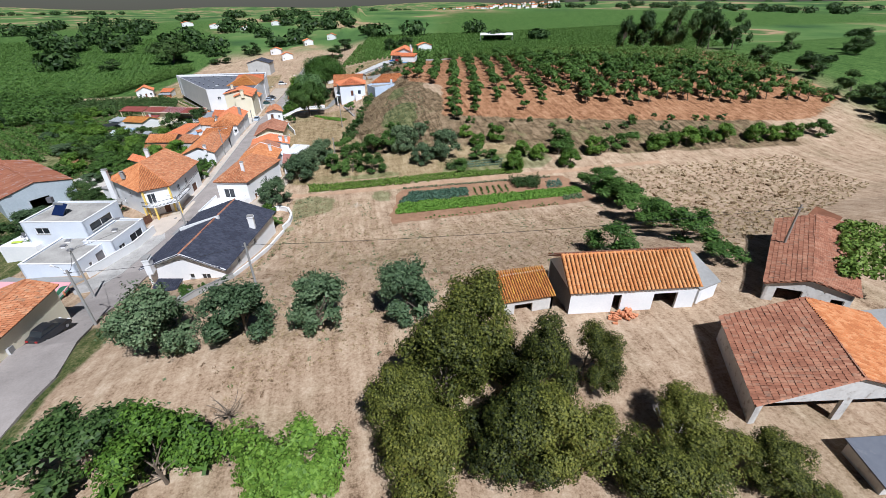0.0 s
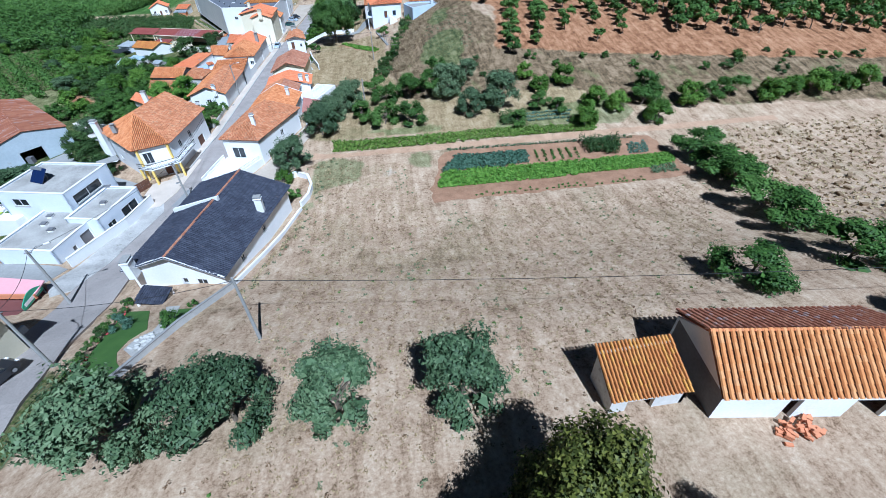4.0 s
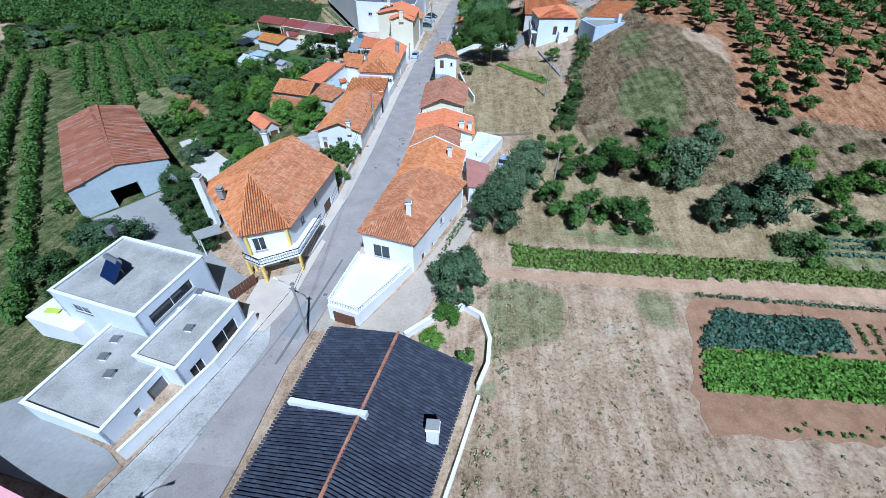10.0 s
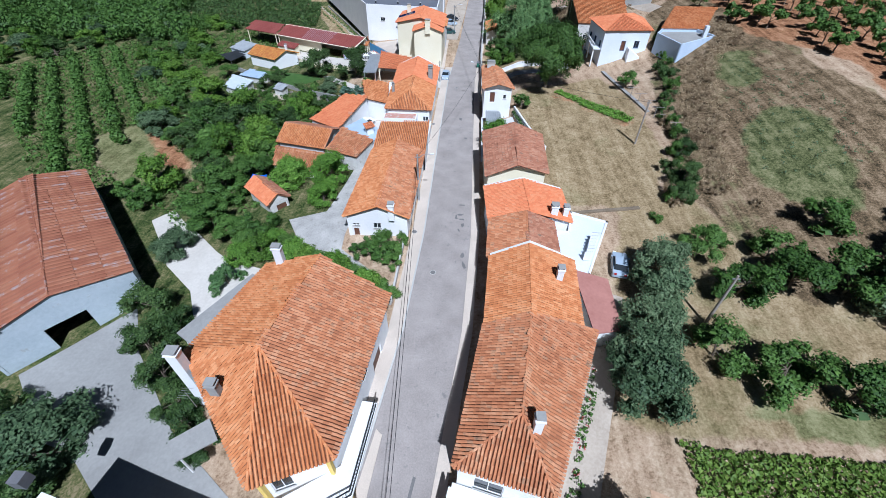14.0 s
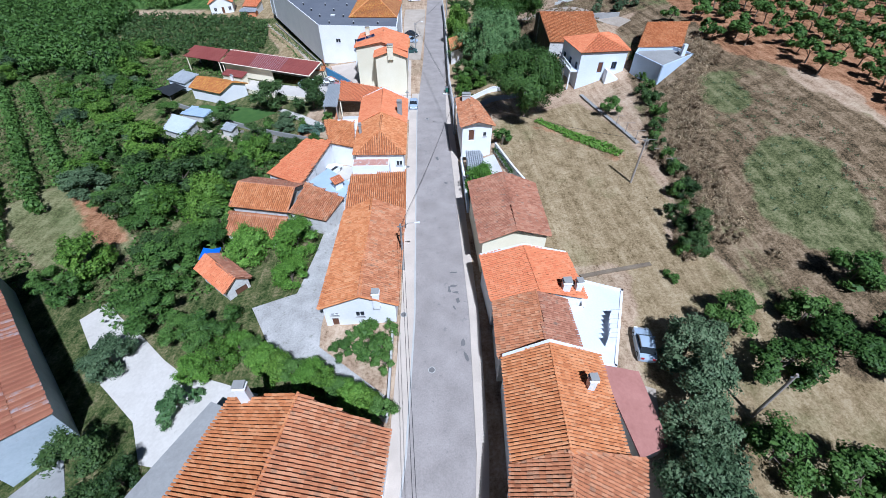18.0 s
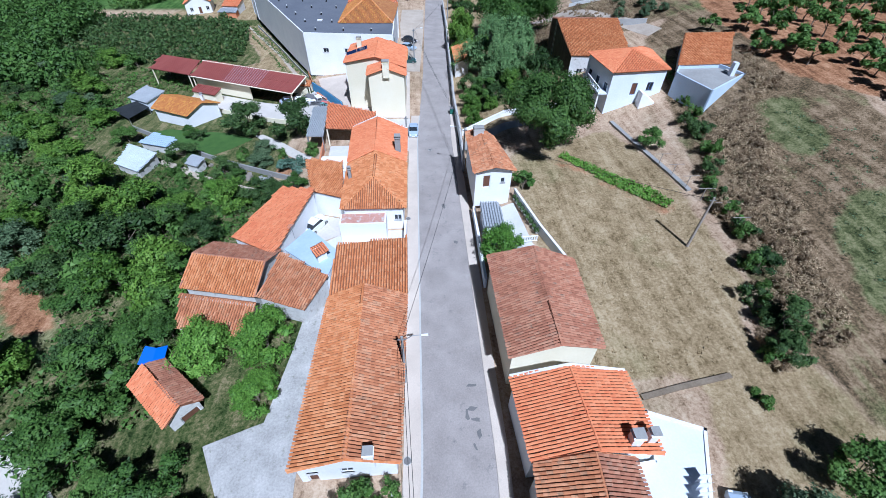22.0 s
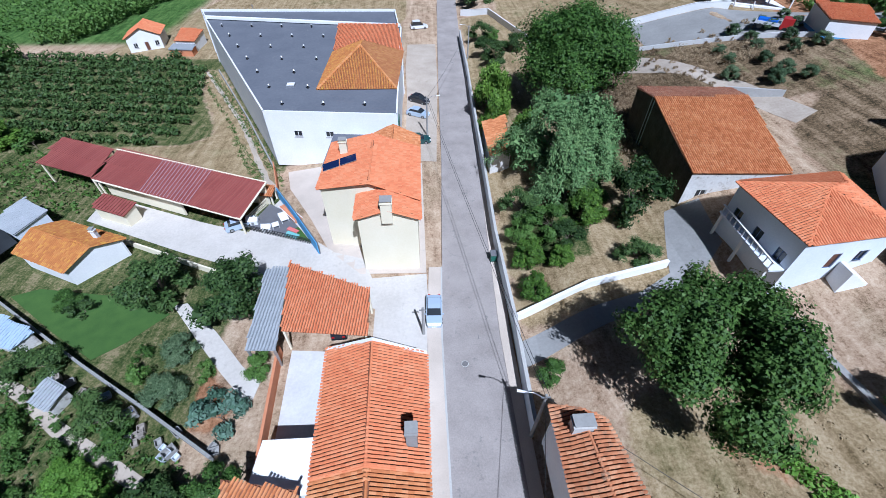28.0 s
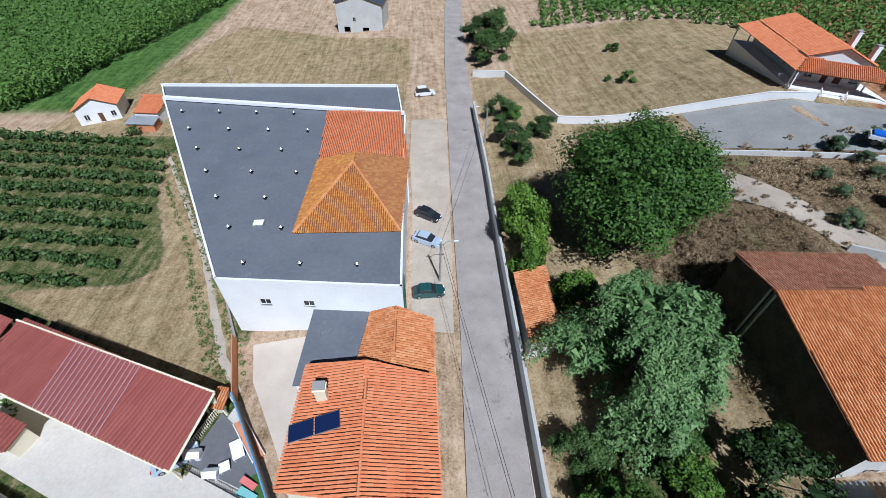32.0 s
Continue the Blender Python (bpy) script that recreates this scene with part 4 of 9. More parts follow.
orange_house = house("terraced house with a bright orange tiled roof", "house", [(5.5, -7.0), (15.4, -7.0), (15.0, -0.2), (5.1, -0.2)], 4.6,
                     ((10.3, -7.0), (9.9, -0.2), 6.0), MAT["white_wall"], MAT["tiles_new"], None, seed=51)
cream_house = house("cream-gabled house with a weathered brown roof", "house", [(5.3, 1.2), (13.4, 1.3), (13.7, 12.0), (5.1, 13.6)], (5.2, 5.9),
                    ((9.3, 0.9), (9.5, 12.6), 7.3), MAT["cream_wall"], MAT["tiles_brown"], {"s": [(3, 0.8, 1.5, 2.5, W)]}, seed=61)
small_white = house("small white house with a brown door and old tile roof", "house", [(5.2, 27.8), (10.8, 28.2), (9.0, 37.4), (5.2, 38.6)], 6.0,
                    ((8.0, 27.6), (7.0, 37.8), 7.0), MAT["white_wall"], MAT["tiles_old"], {"s": [(1.0, 1.0, 2.6, 4.5, "door"), (3.4, 0.6, 3.2, 4.0, W)]}, seed=71, floor=0.8)

left_cottage = house("long white cottage with an old terracotta roof", "house", [(-12.2, -6.3), (-4.0, -6.1), (-3.5, 10.2), (-11.4, 10.2)], 3.4,
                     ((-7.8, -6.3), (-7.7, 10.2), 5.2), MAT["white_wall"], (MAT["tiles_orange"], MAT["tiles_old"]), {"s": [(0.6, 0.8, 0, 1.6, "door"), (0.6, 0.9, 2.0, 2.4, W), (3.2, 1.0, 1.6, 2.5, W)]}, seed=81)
left_annex = lean_to("cottage annex under a single pitch of old tiles", "house", [(-11.4, 10.3, 3.5), (-3.4, 10.3, 3.5), (-3.4, 17.6, 4.6), (-11.2, 16.7, 4.6)], MAT["tiles_orange"], MAT["white_wall"], 91, name="house")
corner_house = house("white corner house with a hipped old tile roof", "house", [(-11.9, 24.8), (-3.7, 24.7), (-3.6, 35.3), (-12.0, 35.3)], 3.1,
                     ((-7.8, 29.0), (-7.8, 35.3), 5.1), MAT["white_wall"], MAT["tiles_orange"], {"s": [(1.5, 2.0, 0.3, 1.1, W), (4.2, 1.1, 1.8, 2.8, W), (6.3, 1.0, 2.0, 2.9, W)]}, hips=(True, False), seed=101)
new_house = house("white house with a new bright orange tile roof", "house", [(-12.0, 35.4), (-3.6, 35.4), (-3.5, 45.0), (-12.2, 46.0)], 3.3,
                  ((-7.9, 35.4), (-8.0, 45.2), 5.3), MAT["white_wall"], MAT["tiles_new"], None, seed=111)
ell_roof = lean_to("low outbuilding with a bright orange tile roof", "outbuilding", [(-24.2, 20.6, 2.7), (-18.6, 17.4, 2.7), (-15.6, 28.6, 3.6), (-20.0, 29.2, 3.6)], MAT["tiles_new"], MAT["white_wall"], 121, name="outbuilding")
ell_two = lean_to("outbuilding with old terracotta tiles", "outbuilding", [(-16.3, 29.2, 2.9), (-11.9, 27.4, 2.9), (-12.6, 34.6, 3.9), (-18.0, 35.6, 3.9)], MAT["tiles_orange"], MAT["white_wall"], 131, name="outbuilding")
old_barn = house("old rendered barn with weathered terracotta roof", "barn", [(-26.4, 20.2), (-27.6, 13.2), (-19.4, 11.5), (-18.2, 18.5)], 2.3,
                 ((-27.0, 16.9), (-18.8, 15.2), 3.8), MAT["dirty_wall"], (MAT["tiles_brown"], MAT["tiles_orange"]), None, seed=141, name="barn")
barn_annex = lean_to("small rendered shed with mixed old tiles", "shed", [(-19.2, 11.6, 2.2), (-14.0, 9.6, 2.2), (-11.9, 13.4, 3.2), (-17.8, 17.2, 3.2)], MAT["tiles_old"], MAT["dirty_wall"], 151)
small_shed = house("small tiled shed among garden trees", "shed", [(-24.2, -1.2), (-21.8, 1.3), (-26.9, 5.6), (-29.2, 3.2)], 0.5,
                   ((-23.1, 0.2), (-28.0, 4.5), 1.6), MAT["dirty_wall"], (MAT["tiles_new"], MAT["tiles_brown"]), {"s": [(0.9, 1.6, 0.0, 1.7, "gate")]}, seed=161, name="shed", caps=False)

# house with the many-sided roof
OCT = [(-20.3, -27.5), (-11.0, -37.5), (-5.7, -35.2), (-4.1, -20.0), (-17.1, -16.8)]
oct_body = inset(OCT, 0.5)
oct_low = -0.4
oct_house = thing("house", -11, -27, oct_low, "white two-storey house with a many-hipped orange roof and yellow trim", "house")
poly_walls(oct_house, oct_body, oct_low - 0.4, 5.3, MAT["white_wall"], {1: [(0.8, 1.4, 3.2, 5.2, W), (3.0, 1.2, 0.5, 2.4, "door")], 0: [(3, 1, 1.4, 2.4, W), (7, 1, 4, 5, W)], 2: [(3, 1.1, 3.8, 5.0, W), (7, 1.1, 3.8, 5.0, W), (9.5, 2.4, 0.5, 2.6, "gate")]})
A_, B_ = (-12.8, -28.5, 8.6), (-10.7, -18.4, 8.6)
e3 = lambda p: (*p, 5.4)
roof_plane(oct_house, [e3(OCT[2]), e3(OCT[3]), B_, A_], MAT["tiles_old"], 171)
roof_plane(oct_house, [e3(OCT[1]), e3(OCT[2]), A_], MAT["tiles_orange"], 172)
roof_plane(oct_house, [e3(OCT[0]), e3(OCT[1]), A_], MAT["tiles_orange"], 173)
roof_plane(oct_house, [e3(OCT[4]), e3(OCT[0]), A_, B_], MAT["tiles_orange"], 174)
for a in (OCT[0], OCT[1], OCT[2]):
    ridge_caps(oct_house, e3(a), A_, MAT["tiles_orange"], 5)
ridge_caps(oct_house, A_, B_, MAT["tiles_orange"], 6)
part("gable", [(*oct_body[3], 5.2), (*oct_body[4], 5.2), (-10.75, -18.75, 8.45), (oct_body[3][0], oct_body[3][1] - 0.25, 5.2), (oct_body[4][0], oct_body[4][1] - 0.25, 5.2), (-10.75, -19.0, 8.45)],
     [(0, 1, 2), (5, 4, 3), (1, 0, 3, 4), (2, 1, 4, 5), (0, 2, 5, 3)], MAT["white_wall"], oct_house)

# flat-roofed modern house
FU, FW = np.array([0.22, 0.975]), np.array([-0.975, 0.22])


def flat_block(ob, origin, along, deep, z0, z1, holes=None, roof_mat=None):
    o = np.array(origin, float)
    poly = [tuple(o), tuple(o + FU * along), tuple(o + FU * along + FW * deep), tuple(o + FW * deep)]
    poly_walls(ob, poly, z0, z1 + 0.25, MAT["bluish_wall"], holes, shutter=MAT["shutter_grey"])
    Bag().prism(inset(poly, 0.24), z1 - 0.2, z1).to("roof", roof_mat or MAT["gravel_roof"], ob)
    bag = Bag()
    for i in range(4):
        a, b2 = np.array(poly[i]), np.array(poly[(i + 1) % 4])
        d = (b2 - a) / np.linalg.norm(b2 - a)
        n = np.array([d[1], -d[0]])
        q = [a + n * 0.04 - d * 0.04, b2 + n * 0.04 + d * 0.04, b2 - n * 0.3 + d * -0.3, a - n * 0.3 + d * 0.3]
        bag.prism([tuple(p) for p in q], z1 + 0.252, z1 + 0.31)
    bag.to("parapet_cap", MAT["white_paint"], ob)
    return poly


modern = thing("house", -16, -50, -1.0, "white modern house with flat gravel roofs and grey shutters", "house")
flat_block(modern, (-13.8, -59.2), 13.0, 8.8, -1.4, 2.0, {0: [(2.6, 0.7, 1.4, 2.2, "shutter"), (4.4, 1.9, 1.0, 2.8, "shutter")]})
flat_block(modern, (-10.5, -53.3), 8.8, 5.0, -1.4, 2.5, {0: [(4.2, 3.4, 0.5, 3.0, W), (1, 1.6, 0.5, 2.6, W)]})
flat_block(modern, (-15.5, -49.6), 9.0, 11.0, -1.4, 5.0, {0: [(1, 5.5, 4.2, 5.6, W)], 3: [(2, 2.4, 4.3, 5.5, W)]})

# terrace of the right house
TERR = [(0.6, -43.6), (4.2, -44.6), (8.9, -36.6), (2.5, -35.0)]
terrace = thing("terrace", 4, -40, 0, "white raised terrace with a white balustrade", "terrace")
Bag().prism(TERR, -0.8, 1.8).to("base", MAT["white_wall"], terrace)

# white flat building behind the terraced houses, pink lean-to
white_flat = thing("outbuilding", 16.5, -8.5, 0, "low white building with a flat painted roof and drying clothes", "outbuilding")
WF = [(13.2, -13.9), (16.4, -14.1), (20.4, -4.8), (16.0, -3.0), (15.2, -6.9), (13.2, -7.1)]
poly_walls(white_flat, WF, 0.2, 3.3, MAT["white_wall"])
Bag().prism(inset(WF, 0.2), 3.0, 3.2).to("roof", MAT["bluish_wall"], white_flat)
pink = lean_to("lean-to with a faded pink sheet roof", "lean-to", [(17.9, -21.5, 3.6), (18.0, -14.9, 3.6), (14.3, -14.4, 4.3), (14.9, -22.6, 4.3)], MAT["faded_red"], MAT["white_wall"], 181, tiles=False, name="lean_to")

# big farm store with rusty sheet roof
store = house("grey rendered farm store with a rusty sheet roof", "warehouse", [(-42.4, -26.6), (-33.4, -15.8), (-52.0, 3.2), (-60.2, -5.8)], 2.3,
              ((-37.9, -21.2), (-56.1, -1.3), 3.9), MAT["store_wall"], MAT["sheet_rust"], {"s": [(4.6, 3.8, 0, 3.0, "open")]}, overhang=0.15, seed=191, pitch_u=0.62, pitch_v=2.6, name="warehouse")

carport = lean_to("carport with a bright orange tile roof", "carport", [(-17.5, 49.5, 1.2), (-9.1, 48.5, 1.2), (-9.1, 53.6, 2.0), (-18.1, 57.9, 2.0)], MAT["tiles_new"], MAT["cream_wall"], 201, posts=True, name="carport")

yellow_main = house("pale yellow two-storey house with orange roof", "house", [(-15.4, 65.0), (-3.6, 62.5), (-3.5, 73.4), (-14.8, 75.0)], 6.4,
                    ((-9.2, 63.6), (-9.3, 74.2), 8.0), MAT["cream_wall"], MAT["tiles_new"], {"w": [(2, 1, 1, 2.2, W)]}, seed=211)
yellow_front = house("pale yellow house wing with a broad chimney", "house", [(-10.8, 59.9), (-3.6, 59.6), (-3.6, 66.0), (-10.8, 66.0)], 6.0,
                     ((-7.2, 59.7), (-7.2, 66.0), 7.3), MAT["cream_wall"], MAT["tiles_new"], None, seed=221)
yellow_back = house("low house with old terracotta tiles", "house", [(-11.2, 75.2), (-3.5, 75.0), (-3.4, 81.8), (-10.0, 83.0)], 3.2,
                    ((-7.4, 75.1), (-7.2, 82.4), 4.8), MAT["white_wall"], MAT["tiles_orange"], None, seed=231)

# depot
depot = thing("depot", -20, 105, -3, "large white depot with a flat grey roof", "warehouse")
DEP = [(-27.0, 86.8), (-6.6, 84.8), (-6.4, 124.4), (-50.3, 131.7)]
poly_walls(depot, DEP, -4.4, 5.2, MAT["white_wall"], {0: [(4, 1.3, 5.4, 6.4, W), (9, 1.3, 5.4, 6.4, W)]})
Bag().prism(inset(DEP, 0.25), 4.7, 5.0).to("roof", MAT["grey_roof"], depot)
DEP2 = [(-50.3, 132.0), (-6.9, 124.8), (-8.0, 136.6), (-53.2, 138.0)]
poly_walls(depot, DEP2, -4.4, 5.3, MAT["white_wall"])
Bag().prism(inset(DEP2, 0.25), 4.5, 4.8).to("roof", MAT["grey_roof"], depot)
# east and north hip faces use the darker copy, so shading shows their slope
hip = house("hipped orange lichen-covered roof rising from the depot", "house", [(-19.9, 94.0), (-6.9, 93.8), (-5.9, 110.2), (-19.3, 110.4)], 5.1, ((-13.3, 104.5), (-13.2, 107.0), 8.3), MAT["white_wall"], (MAT["tiles_lichen"], MAT["tiles_hip_shaded"]), None, hips=(True, True), verge=MAT["tiles_barn"], seed=241, floor=-3.4)
for q in ((-19.9, 94.0, 5.15), (-6.9, 93.8, 5.15)):
    ridge_caps(hip, q, (-13.3, 104.5, 8.36), MAT["tiles_barn"], 8, 0.22)
flat_red = lean_to("office block of the depot with a red tile roof", "house", [(-19.3, 110.6, 5.1), (-5.9, 110.4, 5.1), (-7.2, 123.7, 5.9), (-19.8, 124.6, 5.9)], MAT["tiles_new"], MAT["white_wall"], 251, name="house")

shed_red = lean_to("long open shed with a dark red sheet roof", "shed", [(-51.6, 79.8, -1.5), (-27.7, 69.5, -1.3), (-25.8, 76.5, -0.6), (-51.2, 86.8, -0.8)], MAT["tiles_red_metal"], MAT["cream_wall"], 261, posts=True, pitch_u=0.45, pitch_v=3.0)
shed_red_two = lean_to("open shed with a dark red sheet roof", "shed", [(-62.5, 84.8, -1.7), (-52.4, 80.4, -1.5), (-51.9, 87.0, -0.8), (-62.4, 91.6, -1.0)], MAT["tiles_red_metal"], MAT["cream_wall"], 271, posts=True, pitch_u=0.45, pitch_v=3.0)
ochre = house("small white house with an ochre tile roof", "house", [(-46.2, 61.4), (-41.6, 67.2), (-51.6, 71.2), (-54.4, 65.2)], -2.1, ((-43.9, 64.3), (-53.0, 68.2), -0.7), MAT["white_wall"], MAT["tiles_lichen"], None, seed=281)

# houses on the slope
blue_house = house("white and blue house with a new orange hipped roof", "house", [(30.2, 49.7), (40.4, 50.8), (41.0, 60.4), (29.0, 59.3)], 10.0, ((34.9, 55.2), (37.0, 56.0), 11.9), MAT["bluish_wall"], MAT["tiles_new"],
                   {"s": [(4.0, 1.0, 3.2, 5.2, "door"), (6.8, 1.1, 3.8, 5.2, W)], "w": [(1, 1.1, 3.6, 5.0, W), (4, 1.1, 3.6, 5.0, W), (7, 1.1, 3.6, 5.0, W)]}, hips=(True, True), seed=291, trim=MAT["trim_blue"])

# trees -----------------------------------------------------------------------
def crown_mesh(name, seed, radius, height, clumps, leaves, leaf, material, squash=0.8, base=0.25, ragged=0.35, trunk=0.12, hang_down=0.0, billows=0, slim=0.85, limbs=8, loose=0.42, puff=0.9, lobes=0.0):
    """Trunk with limbs, and a crown of many small leaves: billows made of clumps, clumps made of leaves. Returns (trunk mesh, crown mesh)."""
    rng = np.random.default_rng(seed)

    def ways(*shape):
        d = rng.normal(size=(*shape, 3))
        return d / np.linalg.norm(d, axis=-1)[..., None]

    nb = billows or max(6, clumps // 7)
    d = ways(nb)
    d[:, 2] = np.where(d[:, 2] < -0.25 - 0.5 * (base < 0.12), -d[:, 2], d[:, 2])
    r = rng.uniform(0.35, 1.0, nb) ** 0.5
    wob = 0.80 + ragged * (np.sin(3.1 * np.arctan2(d[:, 1], d[:, 0]) + seed) * 0.22 + rng.normal(0, 0.16, nb))
    ch = height * (1 - base)
    mid_z = base * height + ch * 0.42
    bc = np.stack([d[:, 0] * r * radius * wob, d[:, 1] * r * radius * wob, mid_z + d[:, 2] * r * ch * 0.50 * squash / 0.8], 1)
    br = radius * rng.uniform(0.26, 0.44, nb) * puff
    own = rng.integers(0, nb, clumps)
    own[:nb] = np.arange(min(nb, clumps))
    g = ways(clumps) + d[own] * 0.45 + (0, 0, 0.25)
    g /= np.linalg.norm(g, axis=1)[:, None]
    cen = bc[own] + g * (br[own] * (rng.uniform(0.55, 1.0, clumps) if not lobes else rng.uniform(0.82, 1.0, clumps)))[:, None]
    size = radius * rng.uniform(0.13, 0.25, clumps) * (1.25 if clumps < 40 else 1.0)
    if lobes:
        size = radius * rng.uniform(0.7, 1.1, clumps) * lobes
    per = max(4, leaves // clumps)
    e = ways(clumps, per)
    q = cen[:, None] + e * (size[:, None, None] * rng.uniform(0.45, 1.12, (clumps, per, 1)))
    if hang_down:
        fall = rng.uniform(0, 1, (clumps, per))
        q = cen[:, None] + e * (size[:, None, None] * 0.5) * rng.uniform(0.3, 1.0, (clumps, per, 1))
        out = cen[:, None] * (1, 1, 0) / radius
        q = q + (out * 0.5 - (0, 0, 1)) * (fall * hang_down * size[:, None])[..., None]
    q, e = q.reshape(-1, 3), e.reshape(-1, 3)
    q[:, 2] = np.maximum(q[:, 2], base * height * 0.6 + rng.uniform(0, 0.1, len(q)) * height)
    m = len(q)
    nrm = 0.55 * e + 0.75 * np.repeat(g, per, axis=0) + rng.normal(0, loose, (m, 3))
    nrm[:, 2] += 0.25
    nrm /= np.linalg.norm(nrm, axis=1)[:, None]
    aim = rng.normal(size=(m, 3)) if not hang_down else rng.normal(0, 0.35, (m, 3)) + (0, 0, 1)
    t = np.cross(nrm, np.cross(aim, nrm)) if hang_down else np.cross(nrm, aim)
    t /= np.linalg.norm(t, axis=1)[:, None]
    bt = np.cross(nrm, t)
    ls = leaf * rng.uniform(0.55, 1.4, (m, 1))
    a, bq = t * ls, bt * ls * slim
    fold = nrm * ls * 0.18
    verts = np.stack([q - a * 0.9 + fold, q + a * 0.7 - bq, q + a * 0.7 + bq], 1).reshape(-1, 3)
    k, heart = (26, 0.15) if leaves < 12000 else (130, 0.055)
    hq = (bc[:, None] + ways(nb, k) * (br[:, None, None] * rng.uniform(0.1, 0.72, (nb, k, 1)))).reshape(-1, 3)
    hq[:, 2] = np.maximum(hq[:, 2], base * height + 0.06 * height)
    h1, h2 = ways(nb * k) * radius * heart, ways(nb * k) * radius * heart
    verts = np.concatenate([verts, np.stack([hq - h1, hq + h2, hq + h1 - h2], 1).reshape(-1, 3)])
    faces = np.arange(len(verts)).reshape(-1, 3).tolist()
    crown = mesh_from(name + "_crown", verts, faces, material)
    bag = Bag()
    top = base * height + ch * 0.45
    bend_x, bend_y = rng.normal(0, 0.06 * height, 2)
    p0, p1, p2 = Vector((0, 0, -0.3)), Vector((bend_x * 0.4, bend_y * 0.4, base * height + 0.1 * ch)), Vector((bend_x, bend_y, top))
    bag.rod(p0, p1, trunk, trunk * 0.75, 6).rod(p1, p2, trunk * 0.75, trunk * 0.3, 5)
    for i in range(min(limbs, nb)):
        bag.rod(p1.lerp(p2, rng.uniform(0, 0.8)), Vector(bc[i]), trunk * 0.4, trunk * 0.1, 4)
    return mesh_from(name + "_trunk", bag.v, bag.f, MAT["bark"]), crown


KINDS = {}


def hash_seed(key, i):
    return sum(ord(c) * (k + 3) for k, c in enumerate(key)) * 7 + i * 131


def kind_of_tree(key, count, **kw):
    KINDS[key] = [crown_mesh(key, hash_seed(key, i), **kw) for i in range(count)]


kind_of_tree("orchard_tree", 5, radius=1.0, height=2.0, clumps=26, leaves=1100, leaf=0.108, material=MAT["leaf_green"], base=0.2, trunk=0.07, limbs=4)
kind_of_tree("olive_tree", 3, radius=1.0, height=2.0, clumps=130, leaves=8600, leaf=0.043, material=MAT["leaf_olive"], base=0.02, trunk=0.06, ragged=0.08, slim=0.7, billows=22)
kind_of_tree("shade_tree", 4, radius=1.0, height=2.0, clumps=90, leaves=5800, leaf=0.042, material=MAT["leaf_dark"], base=0.06, trunk=0.06)
kind_of_tree("garden_tree", 4, radius=1.0, height=2.0, clumps=76, leaves=4900, leaf=0.045, material=MAT["leaf_green"], base=0.03, trunk=0.05, ragged=0.25)
kind_of_tree("citrus_tree", 3, radius=1.0, height=1.7, clumps=80, leaves=4600, leaf=0.047, material=MAT["leaf_citrus"], base=0.04, trunk=0.05, ragged=0.08, billows=22)
kind_of_tree("lemon_tree", 2, radius=1.0, height=1.7, clumps=140, leaves=9000, leaf=0.036, material=MAT["leaf_bright"], base=0.03, trunk=0.05, ragged=0.06, billows=26)
kind_of_tree("acacia_tree", 3, radius=1.0, height=2.2, clumps=330, leaves=24000, leaf=0.024, material=MAT["leaf_acacia"], base=0.05, trunk=0.05, ragged=0.5, billows=20, puff=0.95, loose=0.35, lobes=0.16)
kind_of_tree("willow_tree", 1, radius=1.0, height=1.7, clumps=320, leaves=60000, leaf=0.024, material=MAT["leaf_silver"], base=0.06, trunk=0.05, hang_down=2.2, billows=30, slim=0.4, loose=0.5)
kind_of_tree("pine_tree", 1, radius=1.0, height=1.7, clumps=300, leaves=60000, leaf=0.021, material=MAT["leaf_pine"], base=0.26, trunk=0.07, ragged=0.05, billows=80, slim=0.6)
kind_of_tree("bush", 4, radius=1.0, height=1.2, clumps=24, leaves=1000, leaf=0.075, material=MAT["leaf_green"], base=0.0, trunk=0.03, limbs=3)
kind_of_tree("dark_bush", 3, radius=1.0, height=1.2, clumps=24, leaves=1000, leaf=0.075, material=MAT["leaf_dark"], base=0.0, trunk=0.03, limbs=3)
kind_of_tree("fig_tree", 2, radius=1.0, height=1.6, clumps=120, leaves=11000, leaf=0.036, material=MAT["leaf_citrus"], base=0.06, trunk=0.05, ragged=0.5, billows=18)
kind_of_tree("walnut_tree", 1, radius=1.0, height=1.6, clumps=300, leaves=44000, leaf=0.021, material=MAT["leaf_walnut"], base=0.14, trunk=0.05, ragged=0.5, billows=22, limbs=16, puff=0.95, lobes=0.15)
kind_of_tree("pampas_grass", 1, radius=1.0, height=1.2, clumps=40, leaves=4200, leaf=0.09, material=MAT["leaf_silver"], base=0.0, trunk=0.03, hang_down=2.0, ragged=0.1, slim=0.14)
kind_of_tree("silver_shrub", 1, radius=1.0, height=1.2, clumps=20, leaves=1200, leaf=0.08, material=MAT["leaf_blue"], base=0.0, trunk=0.03)
kind_of_tree("dry_bush", 2, radius=1.0, height=1.0, clumps=26, leaves=700, leaf=0.075, material=MAT["bramble_leaf"], base=0.0, trunk=0.03, limbs=3, slim=0.25)
TREE_RNG = random.Random(5)


def clear_of(poly, rows):
    return [r for r in rows if not in_poly(np.array([r[0]]), np.array([r[1]]), poly)[0]]


